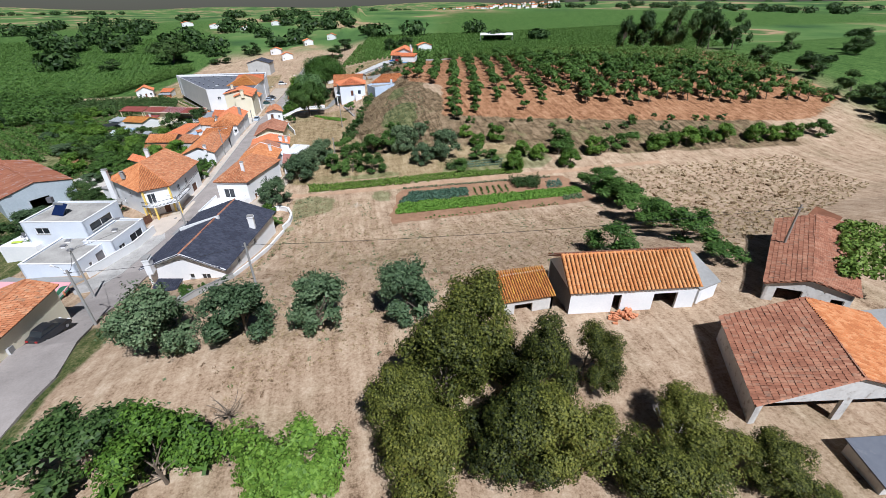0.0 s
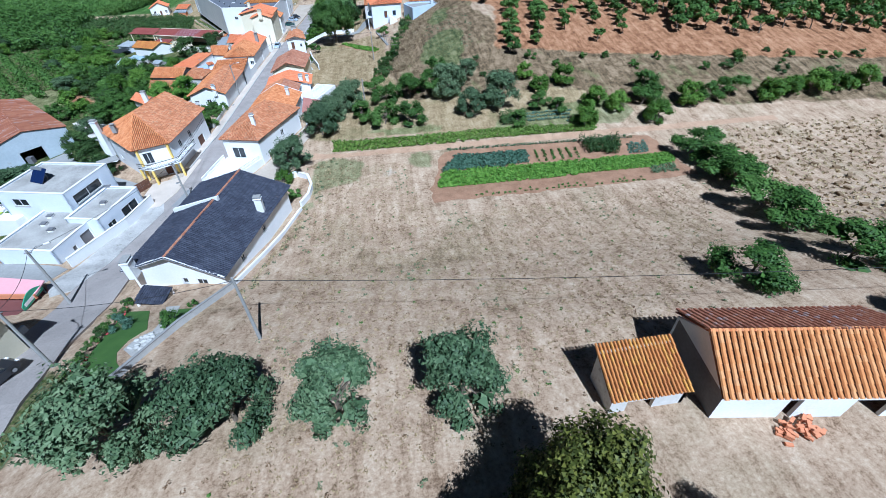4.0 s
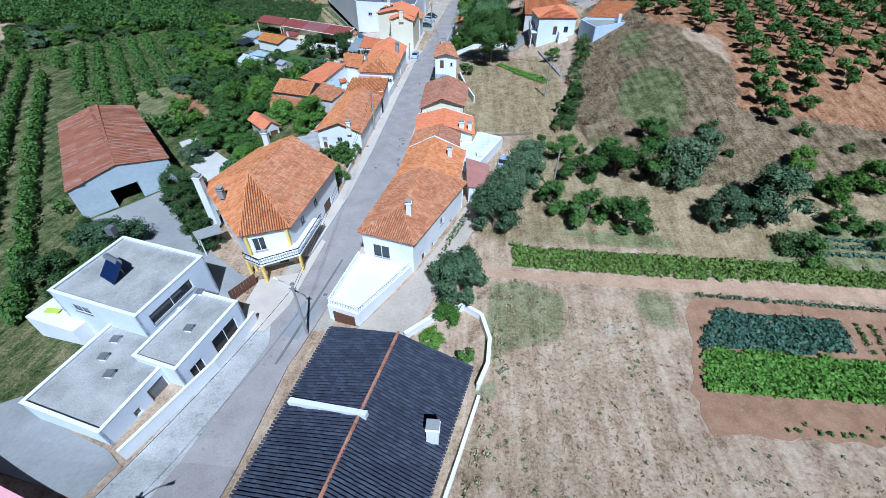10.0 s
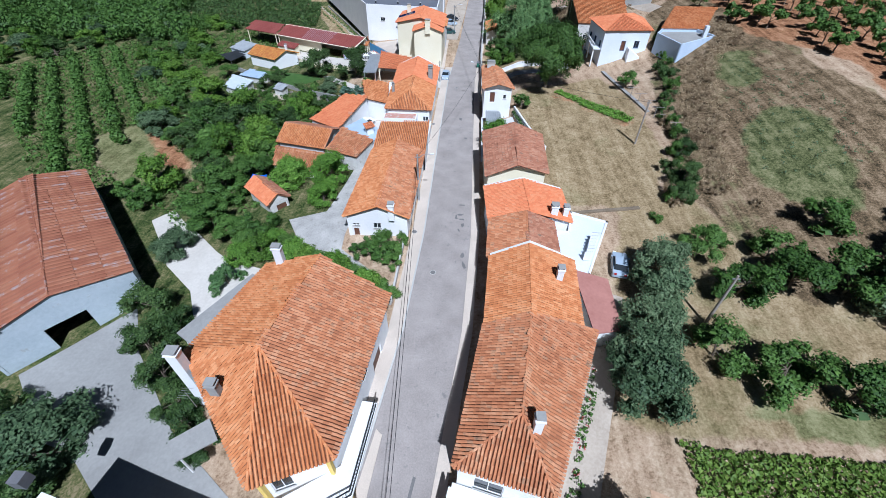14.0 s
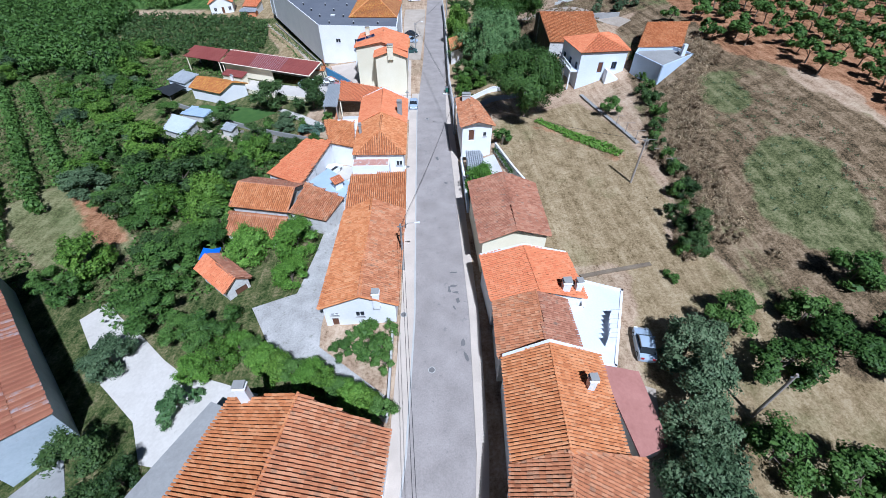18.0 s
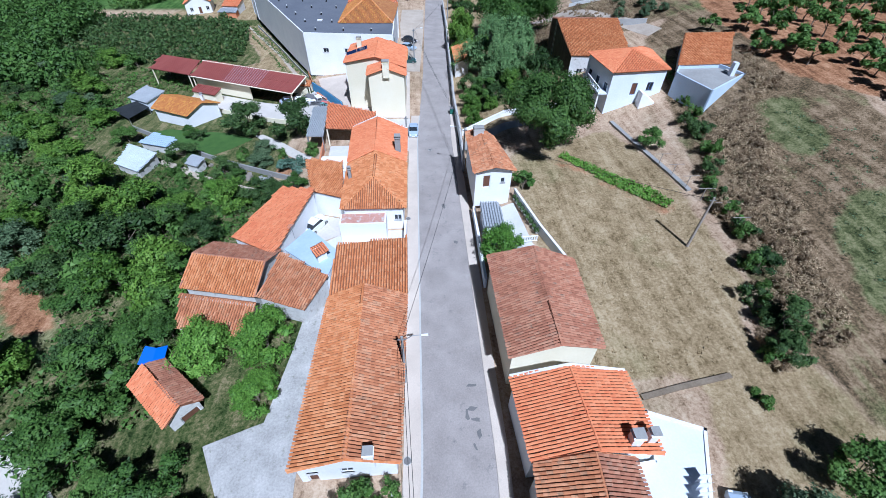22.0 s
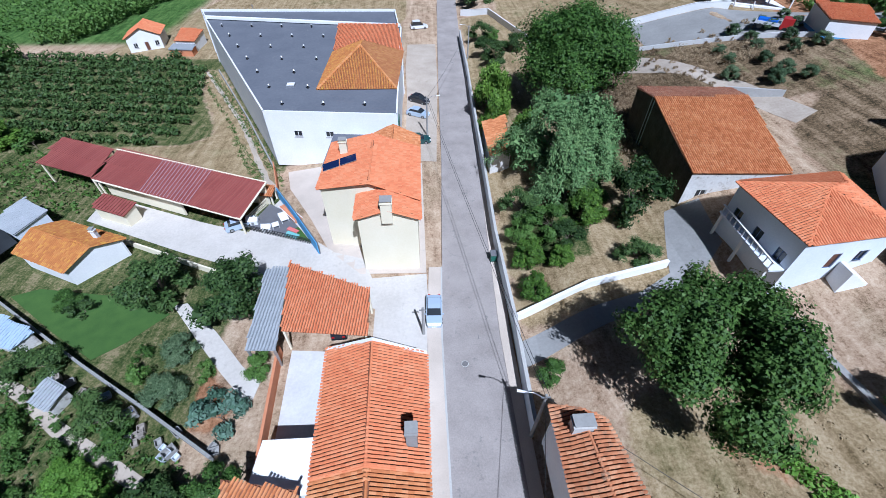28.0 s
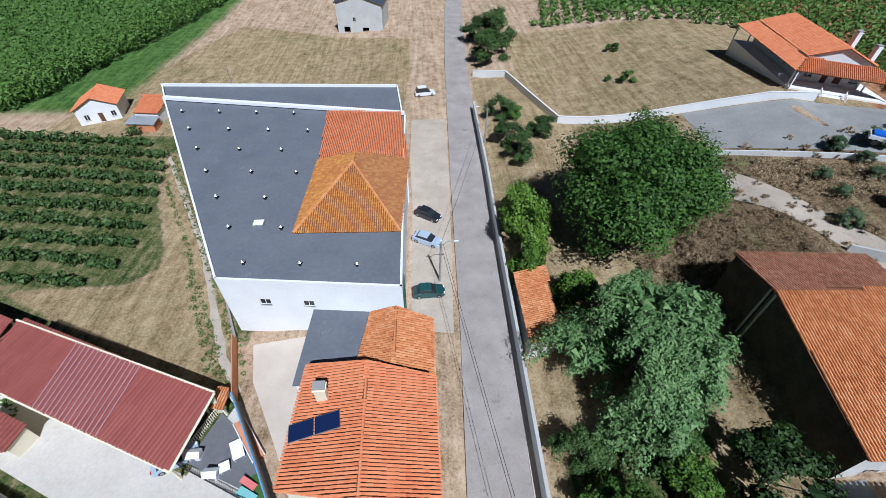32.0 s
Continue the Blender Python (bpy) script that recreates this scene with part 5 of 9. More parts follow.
def tree(key, x, y, radius, height=None, label="", group="", z=None, category="tree"):
    """One tree of a kind, of that crown radius and height, standing on the ground."""
    tm, cm = TREE_RNG.choice(KINDS[key])
    nat = {"orchard_tree": 2.0, "citrus_tree": 1.7, "lemon_tree": 1.7, "acacia_tree": 2.2, "willow_tree": 1.7, "pine_tree": 1.7, "bush": 1.2, "dark_bush": 1.2, "fig_tree": 1.6, "walnut_tree": 1.6, "pampas_grass": 1.2, "dry_bush": 1.0, "silver_shrub": 1.2}.get(key, 2.0)
    h = height or radius * nat
    zz = float(ground_z(x, y)) if z is None else z
    ob = new(key)
    ob.empty_display_size = 0.2
    ob.matrix_basis = pose(x, y, zz, 0, 0, TREE_RNG.uniform(0, 360)) @ Matrix.Diagonal((radius, radius, h / nat, 1))
    tagged(ob, label or key.replace("_", " ") + " with an uneven green crown", category, group)
    for nm, me in (("trunk", tm), ("crown", cm)):
        p = new(nm, me)
        p.parent = ob
    return ob

# vegetation ------------------------------------------------------------------
def plants(name, pts, radius, height, leaves, leaf, material, label, category="crop", seed=3, kind="stuff", up=0.5, parent=None, slim=0.95):
    """Many small plants joined into one: a puff of leaves at every point (x, y)."""
    rng = np.random.default_rng(seed)
    pts = np.asarray(pts, float)
    n = len(pts)
    z = ground_z(pts[:, 0], pts[:, 1]) if pts.shape[1] == 2 else pts[:, 2]
    s = rng.uniform(0.75, 1.25, n)
    d = rng.normal(size=(n, leaves, 3))
    d /= np.linalg.norm(d, axis=2)[..., None]
    r = rng.uniform(0.55, 1.0, (n, leaves, 1))
    q = d * r * np.stack([radius * s, radius * s, height * 0.5 * s], -1)[:, None]
    q[..., 0] += pts[:, 0, None]
    q[..., 1] += pts[:, 1, None]
    q[..., 2] += (z + height * 0.52 * s)[:, None]
    q, d = q.reshape(-1, 3), d.reshape(-1, 3)
    m = len(q)
    nrm = d + rng.normal(0, 0.5, (m, 3))
    nrm[:, 2] += up
    nrm /= np.linalg.norm(nrm, axis=1)[:, None]
    t = np.cross(nrm, rng.normal(size=(m, 3)))
    t /= np.linalg.norm(t, axis=1)[:, None]
    bt = np.cross(nrm, t)
    ls = leaf * rng.uniform(0.6, 1.35, (m, 1))
    verts = np.stack([q - t * ls * 1.1, q + t * ls * 0.8 - bt * ls * slim, q + t * ls * 0.8 + bt * ls * slim], 1).reshape(-1, 3)
    me = bpy.data.meshes.new(name)
    me.vertices.add(3 * m)
    me.vertices.foreach_set("co", verts.ravel())
    me.loops.add(3 * m)
    me.loops.foreach_set("vertex_index", np.arange(3 * m))
    me.polygons.add(m)
    me.polygons.foreach_set("loop_start", np.arange(m) * 3)
    me.polygons.foreach_set("loop_total", np.full(m, 3))
    me.update()
    me.materials.append(material)
    ob = new(name, me)
    if parent:
        hang(ob, parent)
        return tagged(ob, label, "", "", kind)
    return tagged(ob, label, category, "", kind)


def scatter(poly, spacing, seed, jitter=0.45):
    rng = np.random.default_rng(seed)
    xs, ys = [p[0] for p in poly], [p[1] for p in poly]
    X, Y = np.meshgrid(np.arange(min(xs), max(xs), spacing), np.arange(min(ys), max(ys), spacing))
    X = X.ravel() + rng.uniform(-jitter, jitter, X.size) * spacing
    Y = Y.ravel() + rng.uniform(-jitter, jitter, Y.size) * spacing
    k = in_poly(X, Y, poly)
    return np.stack([X[k], Y[k]], 1)


def rows_in(poly, way, row_gap, plant_gap, seed, jitter=0.12, skip=0.0):
    """Points along parallel rows in the direction way, inside a polygon."""
    rng = np.random.default_rng(seed)
    w = np.array(way, float)
    w /= np.linalg.norm(w)
    n = np.array([w[1], -w[0]])
    P = np.array(poly)
    a, b = P @ w, P @ n
    A, B = np.meshgrid(np.arange(a.min(), a.max(), plant_gap), np.arange(b.min(), b.max(), row_gap))
    A = A.ravel() + rng.normal(0, jitter * plant_gap, A.size)
    B = B.ravel() + rng.normal(0, jitter * row_gap * 0.4, B.size)
    X = A[:, None] * w + B[:, None] * n
    k = in_poly(X[:, 0], X[:, 1], poly) & (rng.uniform(size=len(X)) > skip)
    return X[k]


# the field and farm in the south
for x, y, r, h in ((11.0, -92.0, 3.9, 7.0), (18.6, -91.3, 3.5, 6.4), (26.0, -91.5, 3.2, 6.2), (34.8, -91.8, 3.3, 6.6)):
    tree("olive_tree", x, y, r, h, "round grey-green olive tree on dry grass", "olives in the field")
tree("shade_tree", 10.0, -104.3, 4.2, 5.6, "broad dark green tree beside the road")
for x, y, r, h in ((15.9, -106.6, 3.6, 5.4), (24.5, -108.6, 3.5, 4.9)):
    tree("fig_tree", x, y, r, h, "light green broad-leaved tree with large leaves", "light green trees")
for x, y, r, h in ((39.6, -101.6, 4.4, 9.9), (36.1, -104.7, 4.1, 9.1), (43.3, -105.3, 3.0, 8.2), (39.5, -109.9, 3.6, 6.8), (32.3, -106.4, 3.3, 6.4), (33.3, -110.6, 3.5, 6.4), (42.9, -110.6, 3.5, 6.8), (48.0, -105.5, 2.6, 6.2)):
    tree("acacia_tree", x, y, r, h, "tall olive-brown acacia with dense billowing crown", "acacia grove")
for x, y, r in ((53.5, -112.1, 3.2), (48.6, -114.4, 3.5), (56.9, -116.3, 2.7)):
    tree("acacia_tree", x, y, r, r * 1.3, "thin half-dry acacia crown", "acacia grove")
for x, y, r, h in ((85.9, -46.7, 3.9, 4.4), (85.2, -52.0, 3.9, 4.4), (84.8, -57.5, 4.2, 4.6), (81.5, -66.0, 3.9, 4.3), (81.3, -71.4, 3.6, 4.1), (78.0, -81.6, 3.6, 4.2), (65.1, -82.9, 3.2, 4.0), (75.1, -90.9, 2.3, 2.5)):
    tree("garden_tree", x, y, r * 1.2, h * 1.1, "bushy green tree on the field's edge", "trees on the field's edge")

# scrub and fruit trees between the field and the hill
for x, y, r in ((45.2, -16.8, 4.0), (50.7, -10.7, 2.6), (55.1, -23.4, 4.3), (48.6, -25.0, 3.0), (24.4, -12.2, 3.1), (20.9, -20.6, 3.0), (18.6, -27.2, 3.4), (23.2, -16.2, 3.2), (14.4, -39.2, 3.5), (19.4, -24.0, 3.2)):
    tree("olive_tree", x, y, r, r * 1.7, "dark grey-green olive tree", "olives beside the houses")
for x, y, r in ((26.9, -22.2, 2.9), (31.1, -25.0, 3.3), (36.2, -26.4, 3.2), (31.8, -14.8, 3.0), (37.3, -14.4, 3.4), (42.3, -14.6, 3.6), (30.1, -8.8, 2.7), (44.3, -5.8, 2.8), (37.3, -9.6, 2.6), (57.3, -30.9, 2.2)):
    tree("garden_tree", x, y, r, r * 1.45, "bushy green fruit tree on bare soil", "fruit trees above the field")
for x, y, r in ((62.9, -14.2, 2.2), (64.8, -20.0, 2.4), (70.9, -17.7, 2.8), (74.7, -26.5, 2.8), (79.1, -28.5, 2.6), (84.8, -27.3, 2.6), (85.3, -33.6, 3.0), (87.2, -23.2, 3.6), (87.9, -26.1, 2.8), (94.5, -28.3, 3.2), (99.8, -27.5, 3.0), (105.6, -26.8, 3.4), (70.2, -33.2, 2.8), (63.1, -25.6, 2.4), (66.7, -27.4, 2.2), (113, -28.9, 3.2), (118.6, -28, 2.8), (124.1, -27.3, 3.4), (130, -27.2, 2.8), (136.2, -27.3, 3.4), (146.5, -28.8, 3.4), (152, -29, 2.8), (157.5, -29.8, 3.4), (168.3, -29.2, 3.6)):
    tree("citrus_tree" if int(x) % 3 else "garden_tree", x, y, r, r * 1.35, "rounded green fruit tree on dry soil", "fruit trees above the field")
rng_s = np.random.default_rng(8)
scrub_pts = np.concatenate([scatter([(22, -10), (46, -20), (60, -12), (56, -4), (40, 0), (26, 0)], 6.4, 1), scatter([(58, -12), (140, -22), (150, -12), (64, -4)], 6.5, 2),
                            scatter([(30, 0), (32, 1), (38.6, 26), (44.6, 52), (43, 56), (36.6, 28)], 2.0, 4)])
for x, y in scrub_pts:
    r = rng_s.uniform(0.9, 2.0)
    on_bank = x < 46 and y > -1
    tree(rng_s.choice(["dark_bush", "dry_bush", "bush"] if on_bank else ["bush", "dark_bush", "bush"]), float(x), float(y), r * (0.8 if on_bank else 1.0), r * rng_s.uniform(0.8, 1.3), "wild green bush among dry grass", "wild bushes", category="bush")

# hill orchard: rows of young fruit trees on red soil
hill_pts = rows_in([(56, -6), (61, 6), (66, 28), (57, 44), (55, 56), (62, 72), (84, 168), (205, 160), (226, 60), (196, -10), (100, 2)], (0.24, 0.97), 7.2, 4.4, 6, 0.07, 0.08)
hill_pts = hill_pts[np.argsort(np.hypot(hill_pts[:, 0] - 20, hill_pts[:, 1] + 60))]
for x, y in hill_pts[:290]:
    r = rng_s.uniform(1.6, 2.5) if x < 105 else rng_s.uniform(2.3, 3.4)
    tree("orchard_tree", float(x), float(y), r, r * rng_s.uniform(1.4, 1.8), "young green orchard tree on red soil", "hill orchard")
plants("far_orchard", hill_pts[290:], 2.1, 2.8, 110, 0.36, MAT["leaf_green"], "far rows of orchard trees on the hill", "orchard", 12)
bushy = rows_in([(53, 58), (56, 48), (64, 52), (64, 70), (56, 70)], (0.24, 0.97), 5.2, 4.0, 7, 0.2, 0.3)
for x, y in bushy:
    r = rng_s.uniform(1.5, 2.4)
    tree("orchard_tree", float(x), float(y), r, r * 1.5, "dense green orchard tree on the slope", "slope orchard")

# fruit rows behind the farm store, vines beside the depot
store_rows = rows_in([(-112, 47), (-62, -7), (-44, -28), (-36, -44), (-28, -62), (-70, -90), (-130, 0)], (0.62, -0.78), 4.7, 1.5, 8, 0.1)
store_rows = np.concatenate([store_rows, rows_in([(-110, 48), (-62, 6), (-58, 26), (-72, 50), (-95, 78)], (0.62, -0.78), 4.7, 1.5, 9, 0.1)])
store_rows = store_rows[~in_poly(store_rows[:, 0], store_rows[:, 1], [(-62, -6), (-52, 4), (-32, -16), (-42, -28)])]
plants("fruit_row", store_rows, 1.1, 2.3, 110, 0.24, MAT["leaf_green"], "trained rows of green fruit trees", "orchard", 14)
vines = rows_in([(-100, 100), (-47, 96), (-52, 128), (-62, 140), (-110, 142)], (1, -0.13), 4.2, 1.5, 10, 0.14, 0.12)
plants("vine_row", vines, 0.95, 2.0, 80, 0.26, MAT["leaf_dark"], "rows of dark green fruit trees beside the depot", "orchard", 15)
far_vines = rows_in([(31, 190), (78, 168), (300, 150), (400, 320), (64, 330)], (0.2, 1), 3.2, 3.0, 11, 0.1)
plants("far_vine_row", far_vines, 1.5, 1.6, 30, 0.42, MAT["leaf_green"], "far vineyard rows on the hill", "vineyard", 16)
wood = scatter([(-80, 80), (-78, 92), (-98, 98), (-104, 142), (-120, 152), (-175, 150), (-170, 84), (-108, 82)], 5.2, 73)
plants("wood", wood, 3.2, 5.6, 460, 0.36, MAT["leaf_green"], "dense dark wood west of the fruit rows", "woods", 74)
reeds = scatter([(-104, 150), (-95, 152), (-71, 238), (-82, 240)], 1.5, 19)
plants("reed_bed", reeds[::2], 2.2, 5.2, 120, 0.30, MAT["leaf_green"], "tall green reeds and scrub along the crop field", "reeds", 20)
left_vines = rows_in([(-300, 170), (-106, 160), (-84, 240), (-120, 420), (-330, 420)], (1, 0.25), 3.4, 3.4, 12, 0.1)
plants("far_field", left_vines, 1.5, 0.8, 16, 0.42, MAT["leaf_green"], "far green crop field", "field", 17)

# gardens west of the road
PLOTS = [(-63, 50), (-46, 41), (-22, 28), (-18, 40), (-22, 64), (-50, 78), (-62, 74)]
for x, y, r, h in ((-23.6, 6.8, 3.1, 4.4), (-17.6, 7.0, 3.0, 4.4), (-17.2, 1.4, 2.2, 2.9)):
    tree("lemon_tree", x, y, r, h, "dense bright green citrus tree", "citrus trees")
for x, y, r in ((-7.2, -7.6, 1.5), (-5.7, -9.0, 1.4), (-9.2, -7.6, 1.2), (-5.2, -7.0, 1.2), (-7.6, -9.4, 1.1)):
    tree("bush", x, y, r, r * 1.3, "flowering green shrub before the cottage", "cottage shrubs", category="bush")
tree("olive_tree", -34.2, -8.2, 2.6, 3.2, "round silvery olive tree in the yard")
tree("olive_tree", -32.6, -33.8, 4.6, 4.6, "silvery olive tree beside the yard")
tree("pampas_grass", -24.6, -14.0, 2.4, 2.4, "round clump of grey-green pampas grass", category="shrub")
for x, y, r in ((-31.4, -17.9, 2.7), (-28.8, -22.9, 2.5), (-25.2, -26.4, 2.3), (-22.6, -29.0, 2.0), (-20.6, -31.0, 1.9), (-18.3, -33.4, 1.6), (-27.0, -20.6, 1.9), (-38.4, -31.0, 2.4), (-30.6, -38.2, 3.0), (-36.0, -39.5, 3.2), (-31.0, -43.5, 2.4)):
    tree("shade_tree", x, y, r, r * 1.5, "leafy dark green tree beside the paved yard", "yard trees")
hedge = [(-24.3, -10.7), (-22.0, -9.6), (-18.7, -9.2), (-16.8, -10.6), (-15.3, -11.8), (-13.8, -12.4), (-12.2, -13.0), (-10.8, -13.8), (-9.4, -14.6), (-8.0, -15.2), (-6.8, -15.8), (-5.6, -16.4), (-20.4, -8.6)]
for i, (x, y) in enumerate(hedge):
    tree(("lemon_tree", "citrus_tree", "garden_tree")[i % 3], x, y, 1.9 - 0.02 * i, 3.1, "leafy hedge plant along the garden wall", "garden hedge", category="hedge")
for x, y, r in ((-34.0, -1.7, 3.0), (-32.0, 2.8, 3.2), (-27.6, -5.6, 2.3), (-23.6, -5.3, 2.5), (-25.6, -6.4, 2.3), (-31.7, -3.2, 3.0), (-36.0, 1.6, 2.6), (-34.6, 6.7, 3.2), (-44.4, 1.8, 2.6), (-47.0, 3.5, 2.4), (-7.0, -9.2, 2.0), (-9.6, -9.6, 1.4), (-5.4, -11.2, 1.3)):
    tree("garden_tree", x, y, r, r * 1.4, "bushy green garden tree beside paths", "garden trees")
for x, y, r in clear_of(MEADOW, ((-34.4, 58.6, 4.6), (-24.3, 55.6, 4.9), (-39.5, 24.5, 4.6), (-31.4, 15.1, 3.8), (-33.7, 20.2, 3.8), (-38.2, 18.0, 3.6), (-46.4, 18.7, 3.4), (-44.2, 23.5, 4.2), (-36.0, 28.0, 3.6), (-41.0, 31.9, 4.2), (-29.1, 33.2, 3.2), (-30.6, 26.0, 3.2), (-48.0, 28.0, 3.8), (-52.0, 20.0, 3.8), (-51.0, 9.5, 3.6), (-42.0, 10.5, 3.6), (-36.4, 8.0, 3.4), (-31.6, 9.4, 3.0))):
    tree(("shade_tree", "garden_tree", "shade_tree", "citrus_tree")[int(abs(x * 7)) % 4], x, y, r * 0.9, r * 1.4, "tall leafy dark green tree", "dark garden trees")
for key, x, y, r, h, what in (("olive_tree", -29.2, 50.6, 2.0, 2.2, "grey-green shrub in a soil bed"), ("bush", -32.0, 48.4, 1.6, 1.5, "low shrub on bare garden soil"), ("olive_tree", -28.6, 45.8, 2.1, 2.2, "grey-green shrub in a soil bed"),
                              ("bush", -25.4, 47.6, 1.3, 1.4, "low shrub on bare garden soil"), ("silver_shrub", -21.9, 42.6, 2.5, 2.4, "silvery spreading cactus clump"), ("silver_shrub", -23.6, 44.2, 1.6, 1.6, "silvery spreading cactus clump"),
                              ("bush", -33.4, 51.0, 1.2, 1.2, "low shrub on bare garden soil"), ("garden_tree", -20.0, 47.6, 1.7, 2.2, "small tree beside the concrete path"), ("garden_tree", -45.2, 58.6, 1.7, 1.9, "shrub beside the ochre-roofed house"),
                              ("dark_bush", -42.8, 57.4, 1.6, 1.6, "shrub beside the ochre-roofed house"), ("shade_tree", -43.0, 50.0, 2.9, 3.0, "round dark bush behind the garden wall"), ("shade_tree", -33.8, 43.6, 2.7, 3.0, "leafy bush along the garden wall"),
                              ("garden_tree", -31.2, 41.6, 1.8, 2.2, "leafy bush along the garden wall"), ("garden_tree", -20.6, 36.4, 2.0, 2.6, "leafy bush along the garden wall"), ("lemon_tree", -31.4, 36.6, 2.6, 2.4, "yellow-green spreading shrub beside the path"),
                              ("lemon_tree", -34.2, 38.6, 1.9, 1.8, "yellow-green spreading shrub beside the path"), ("shade_tree", -24.8, 35.4, 2.7, 3.2, "dark leafy garden tree"), ("shade_tree", -27.4, 33.2, 2.5, 3.0, "dark leafy garden tree"),
                              ("garden_tree", -38.6, 36.6, 2.0, 2.0, "overgrown bush in the lower garden"), ("bush", -36.4, 41.0, 1.2, 1.2, "low plant beside the dirt path"), ("bush", -40.6, 43.0, 1.4, 1.3, "low plant beside the dirt path"),
                              ("garden_tree", -55.5, 56.4, 2.8, 3.0, "leafy bush beside the low sheds")):
    tree(key, x, y, r, h, what, "kitchen garden plants", category="shrub")
for x, y in scatter([(-130, 40), (-95, 80), (-66, 42), (-56, 12), (-44, 6), (-34, 34), (-46, 44), (-60, 46), (-64, 70), (-75, 92), (-66, 98), (-100, 100), (-150, 90)], 5.6, 21):
    r = rng_s.uniform(1.8, 4.0)
    if in_poly(np.array([x]), np.array([y]), PLOTS)[0] or in_poly(np.array([x]), np.array([y]), MEADOW)[0]:
        continue
    tree(rng_s.choice(["shade_tree", "garden_tree", "bush", "citrus_tree", "olive_tree"]), float(x), float(y), r, r * rng_s.uniform(0.9, 1.5), "leafy green tree in overgrown gardens", "overgrown garden trees")
for x, y in scatter([(-52, 30), (-26, 26), (-30, 44), (-46, 47)], 3.4, 23):
    r = rng_s.uniform(0.8, 1.6)
    tree("bush", float(x), float(y), r, r, "low green garden bush", "garden bushes", category="bush")

# grove and pine east of the road
tree("walnut_tree", 18.8, 41.2, 6.9, 11.2, "large spreading walnut tree with light branches")
for x, y, r in ((9.7, 68.9, 2.6), (8.9, 59.6, 2.2), (12.0, 63.4, 2.9), (8.6, 54.4, 1.9), (15.4, 68.2, 2.8), (17.0, 64.9, 2.6), (9.0, 63.6, 2.3), (13.6, 60.4, 2.2), (12.2, 58.0, 1.6), (18.6, 68.6, 2.4)):
    tree(("garden_tree", "shade_tree", "citrus_tree")[int(x * 10) % 3], x, y, r, r * 1.45, "leafy green citrus tree in the walled garden", "citrus grove")
tree("shade_tree", 22.8, 64.6, 3.8, 8.0, "dark green tree beside the drive")
tree("shade_tree", 20.6, 57.4, 2.3, 2.8, "small dark tree inside the garden wall")
for x, y, r in ((-28.6, 9.6, 2.0), (-30.2, 13.4, 2.6), (-30.6, 18.2, 2.6)):
    tree("garden_tree", x, y, r, r * 1.9, "leafy green tree beside the old barn", "trees beside the barn")
tree("willow_tree", 16.6, 76.0, 9.0, 11.5, "silvery drooping false pepper tree")
tree("pine_tree", 23.6, 98.2, 10.6, 15.4, "broad dark green umbrella pine")
for x, y, r, h in ((9.8, 98.0, 3.6, 9.6), (9.6, 92.6, 2.6, 6.4), (10.2, 104.0, 2.8, 7), (14.0, 121.5, 3.4, 5), (13.0, 128.0, 3.0, 4.5), (13.4, 139, 3.2, 4.5), (19.5, 128.5, 3.0, 4), (15, 170, 6, 8), (19, 182, 6, 8), (14, 186, 5, 7), (14.0, 86.0, 3.0, 5.0)):
    tree("citrus_tree" if y < 110 else "shade_tree", x, y, r, h, "leafy green tree near the road wall", "roadside trees")
tree("orchard_tree", 12.6, 30.4, 1.8, 2.4, "small tree beside the patio wall")
tree("lemon_tree", 7.7, 18.4, 2.6, 4.6, "leafy lemon tree in the patio")
tree("garden_tree", 33.6, 38.0, 2.2, 3.0, "small green tree on the grass slope")
tree("garden_tree", 8.0, 44.5, 1.6, 2.4, "green shrub beside the lane gate")
for x, y in scatter([(44, 86), (54, 82), (72, 96), (60, 108), (48, 100)], 4.5, 31):
    r = rng_s.uniform(0.9, 1.5)
    tree("olive_tree", float(x), float(y), r, r * 1.5, "young olive tree beside the track", "young olives")
for x, y in scatter([(27, 82), (46, 82), (66, 94), (56, 108), (38, 113), (28, 112)], 3.1, 33):
    r = rng_s.uniform(0.5, 1.1)
    tree("dry_bush", float(x), float(y), r, r, "dry brown bush on the bank", "dry bushes", category="bush")
for x, y in scatter([(33, 3), (37.5, 2), (43, 22), (47.5, 38), (55, 45), (57, 56), (54.8, 56), (51.5, 46), (45.5, 40), (39.5, 26)], 1.8, 34):
    r = rng_s.uniform(0.6, 1.5)
    tree("dry_bush", float(x), float(y), r, r * 0.9, "dry brown brambles on the bank", "brambles", category="bush")
rng_t = np.random.default_rng(77)
for x, y in scatter([(29.5, 3), (32, 2.5), (36, 14), (40.3, 28), (43.4, 40), (41.5, 41), (38, 28.5), (34, 15)], 3.3, 78):
    r = rng_t.uniform(0.8, 1.8)
    tree("dark_bush" if rng_t.random() < 0.75 else "bush", float(x), float(y), r, r * rng_t.uniform(0.9, 1.3), "dark green thicket bush on the field bank", "thicket on the bank", category="bush")
for x, y in scatter([(22, 84), (29, 74), (37, 85), (35, 94), (26, 99)], 1.5, 35):
    r = rng_s.uniform(0.6, 1.2)
    tree("dry_bush", float(x), float(y), r, r, "tall dry brown weeds beside the umbrella pine", "dry weeds", category="bush")
plants("bramble", scatter([(34, 5), (38.5, 4), (42.5, 18), (46, 30), (50, 40), (55, 46), (57, 57), (54.4, 57), (51, 45), (45, 41), (42.4, 40), (39, 26)], 0.85, 36), 0.8, 0.8, 44, 0.15, MAT["bramble_leaf"], "dry brown brambles covering the bank", "brambles", 37, slim=0.3)
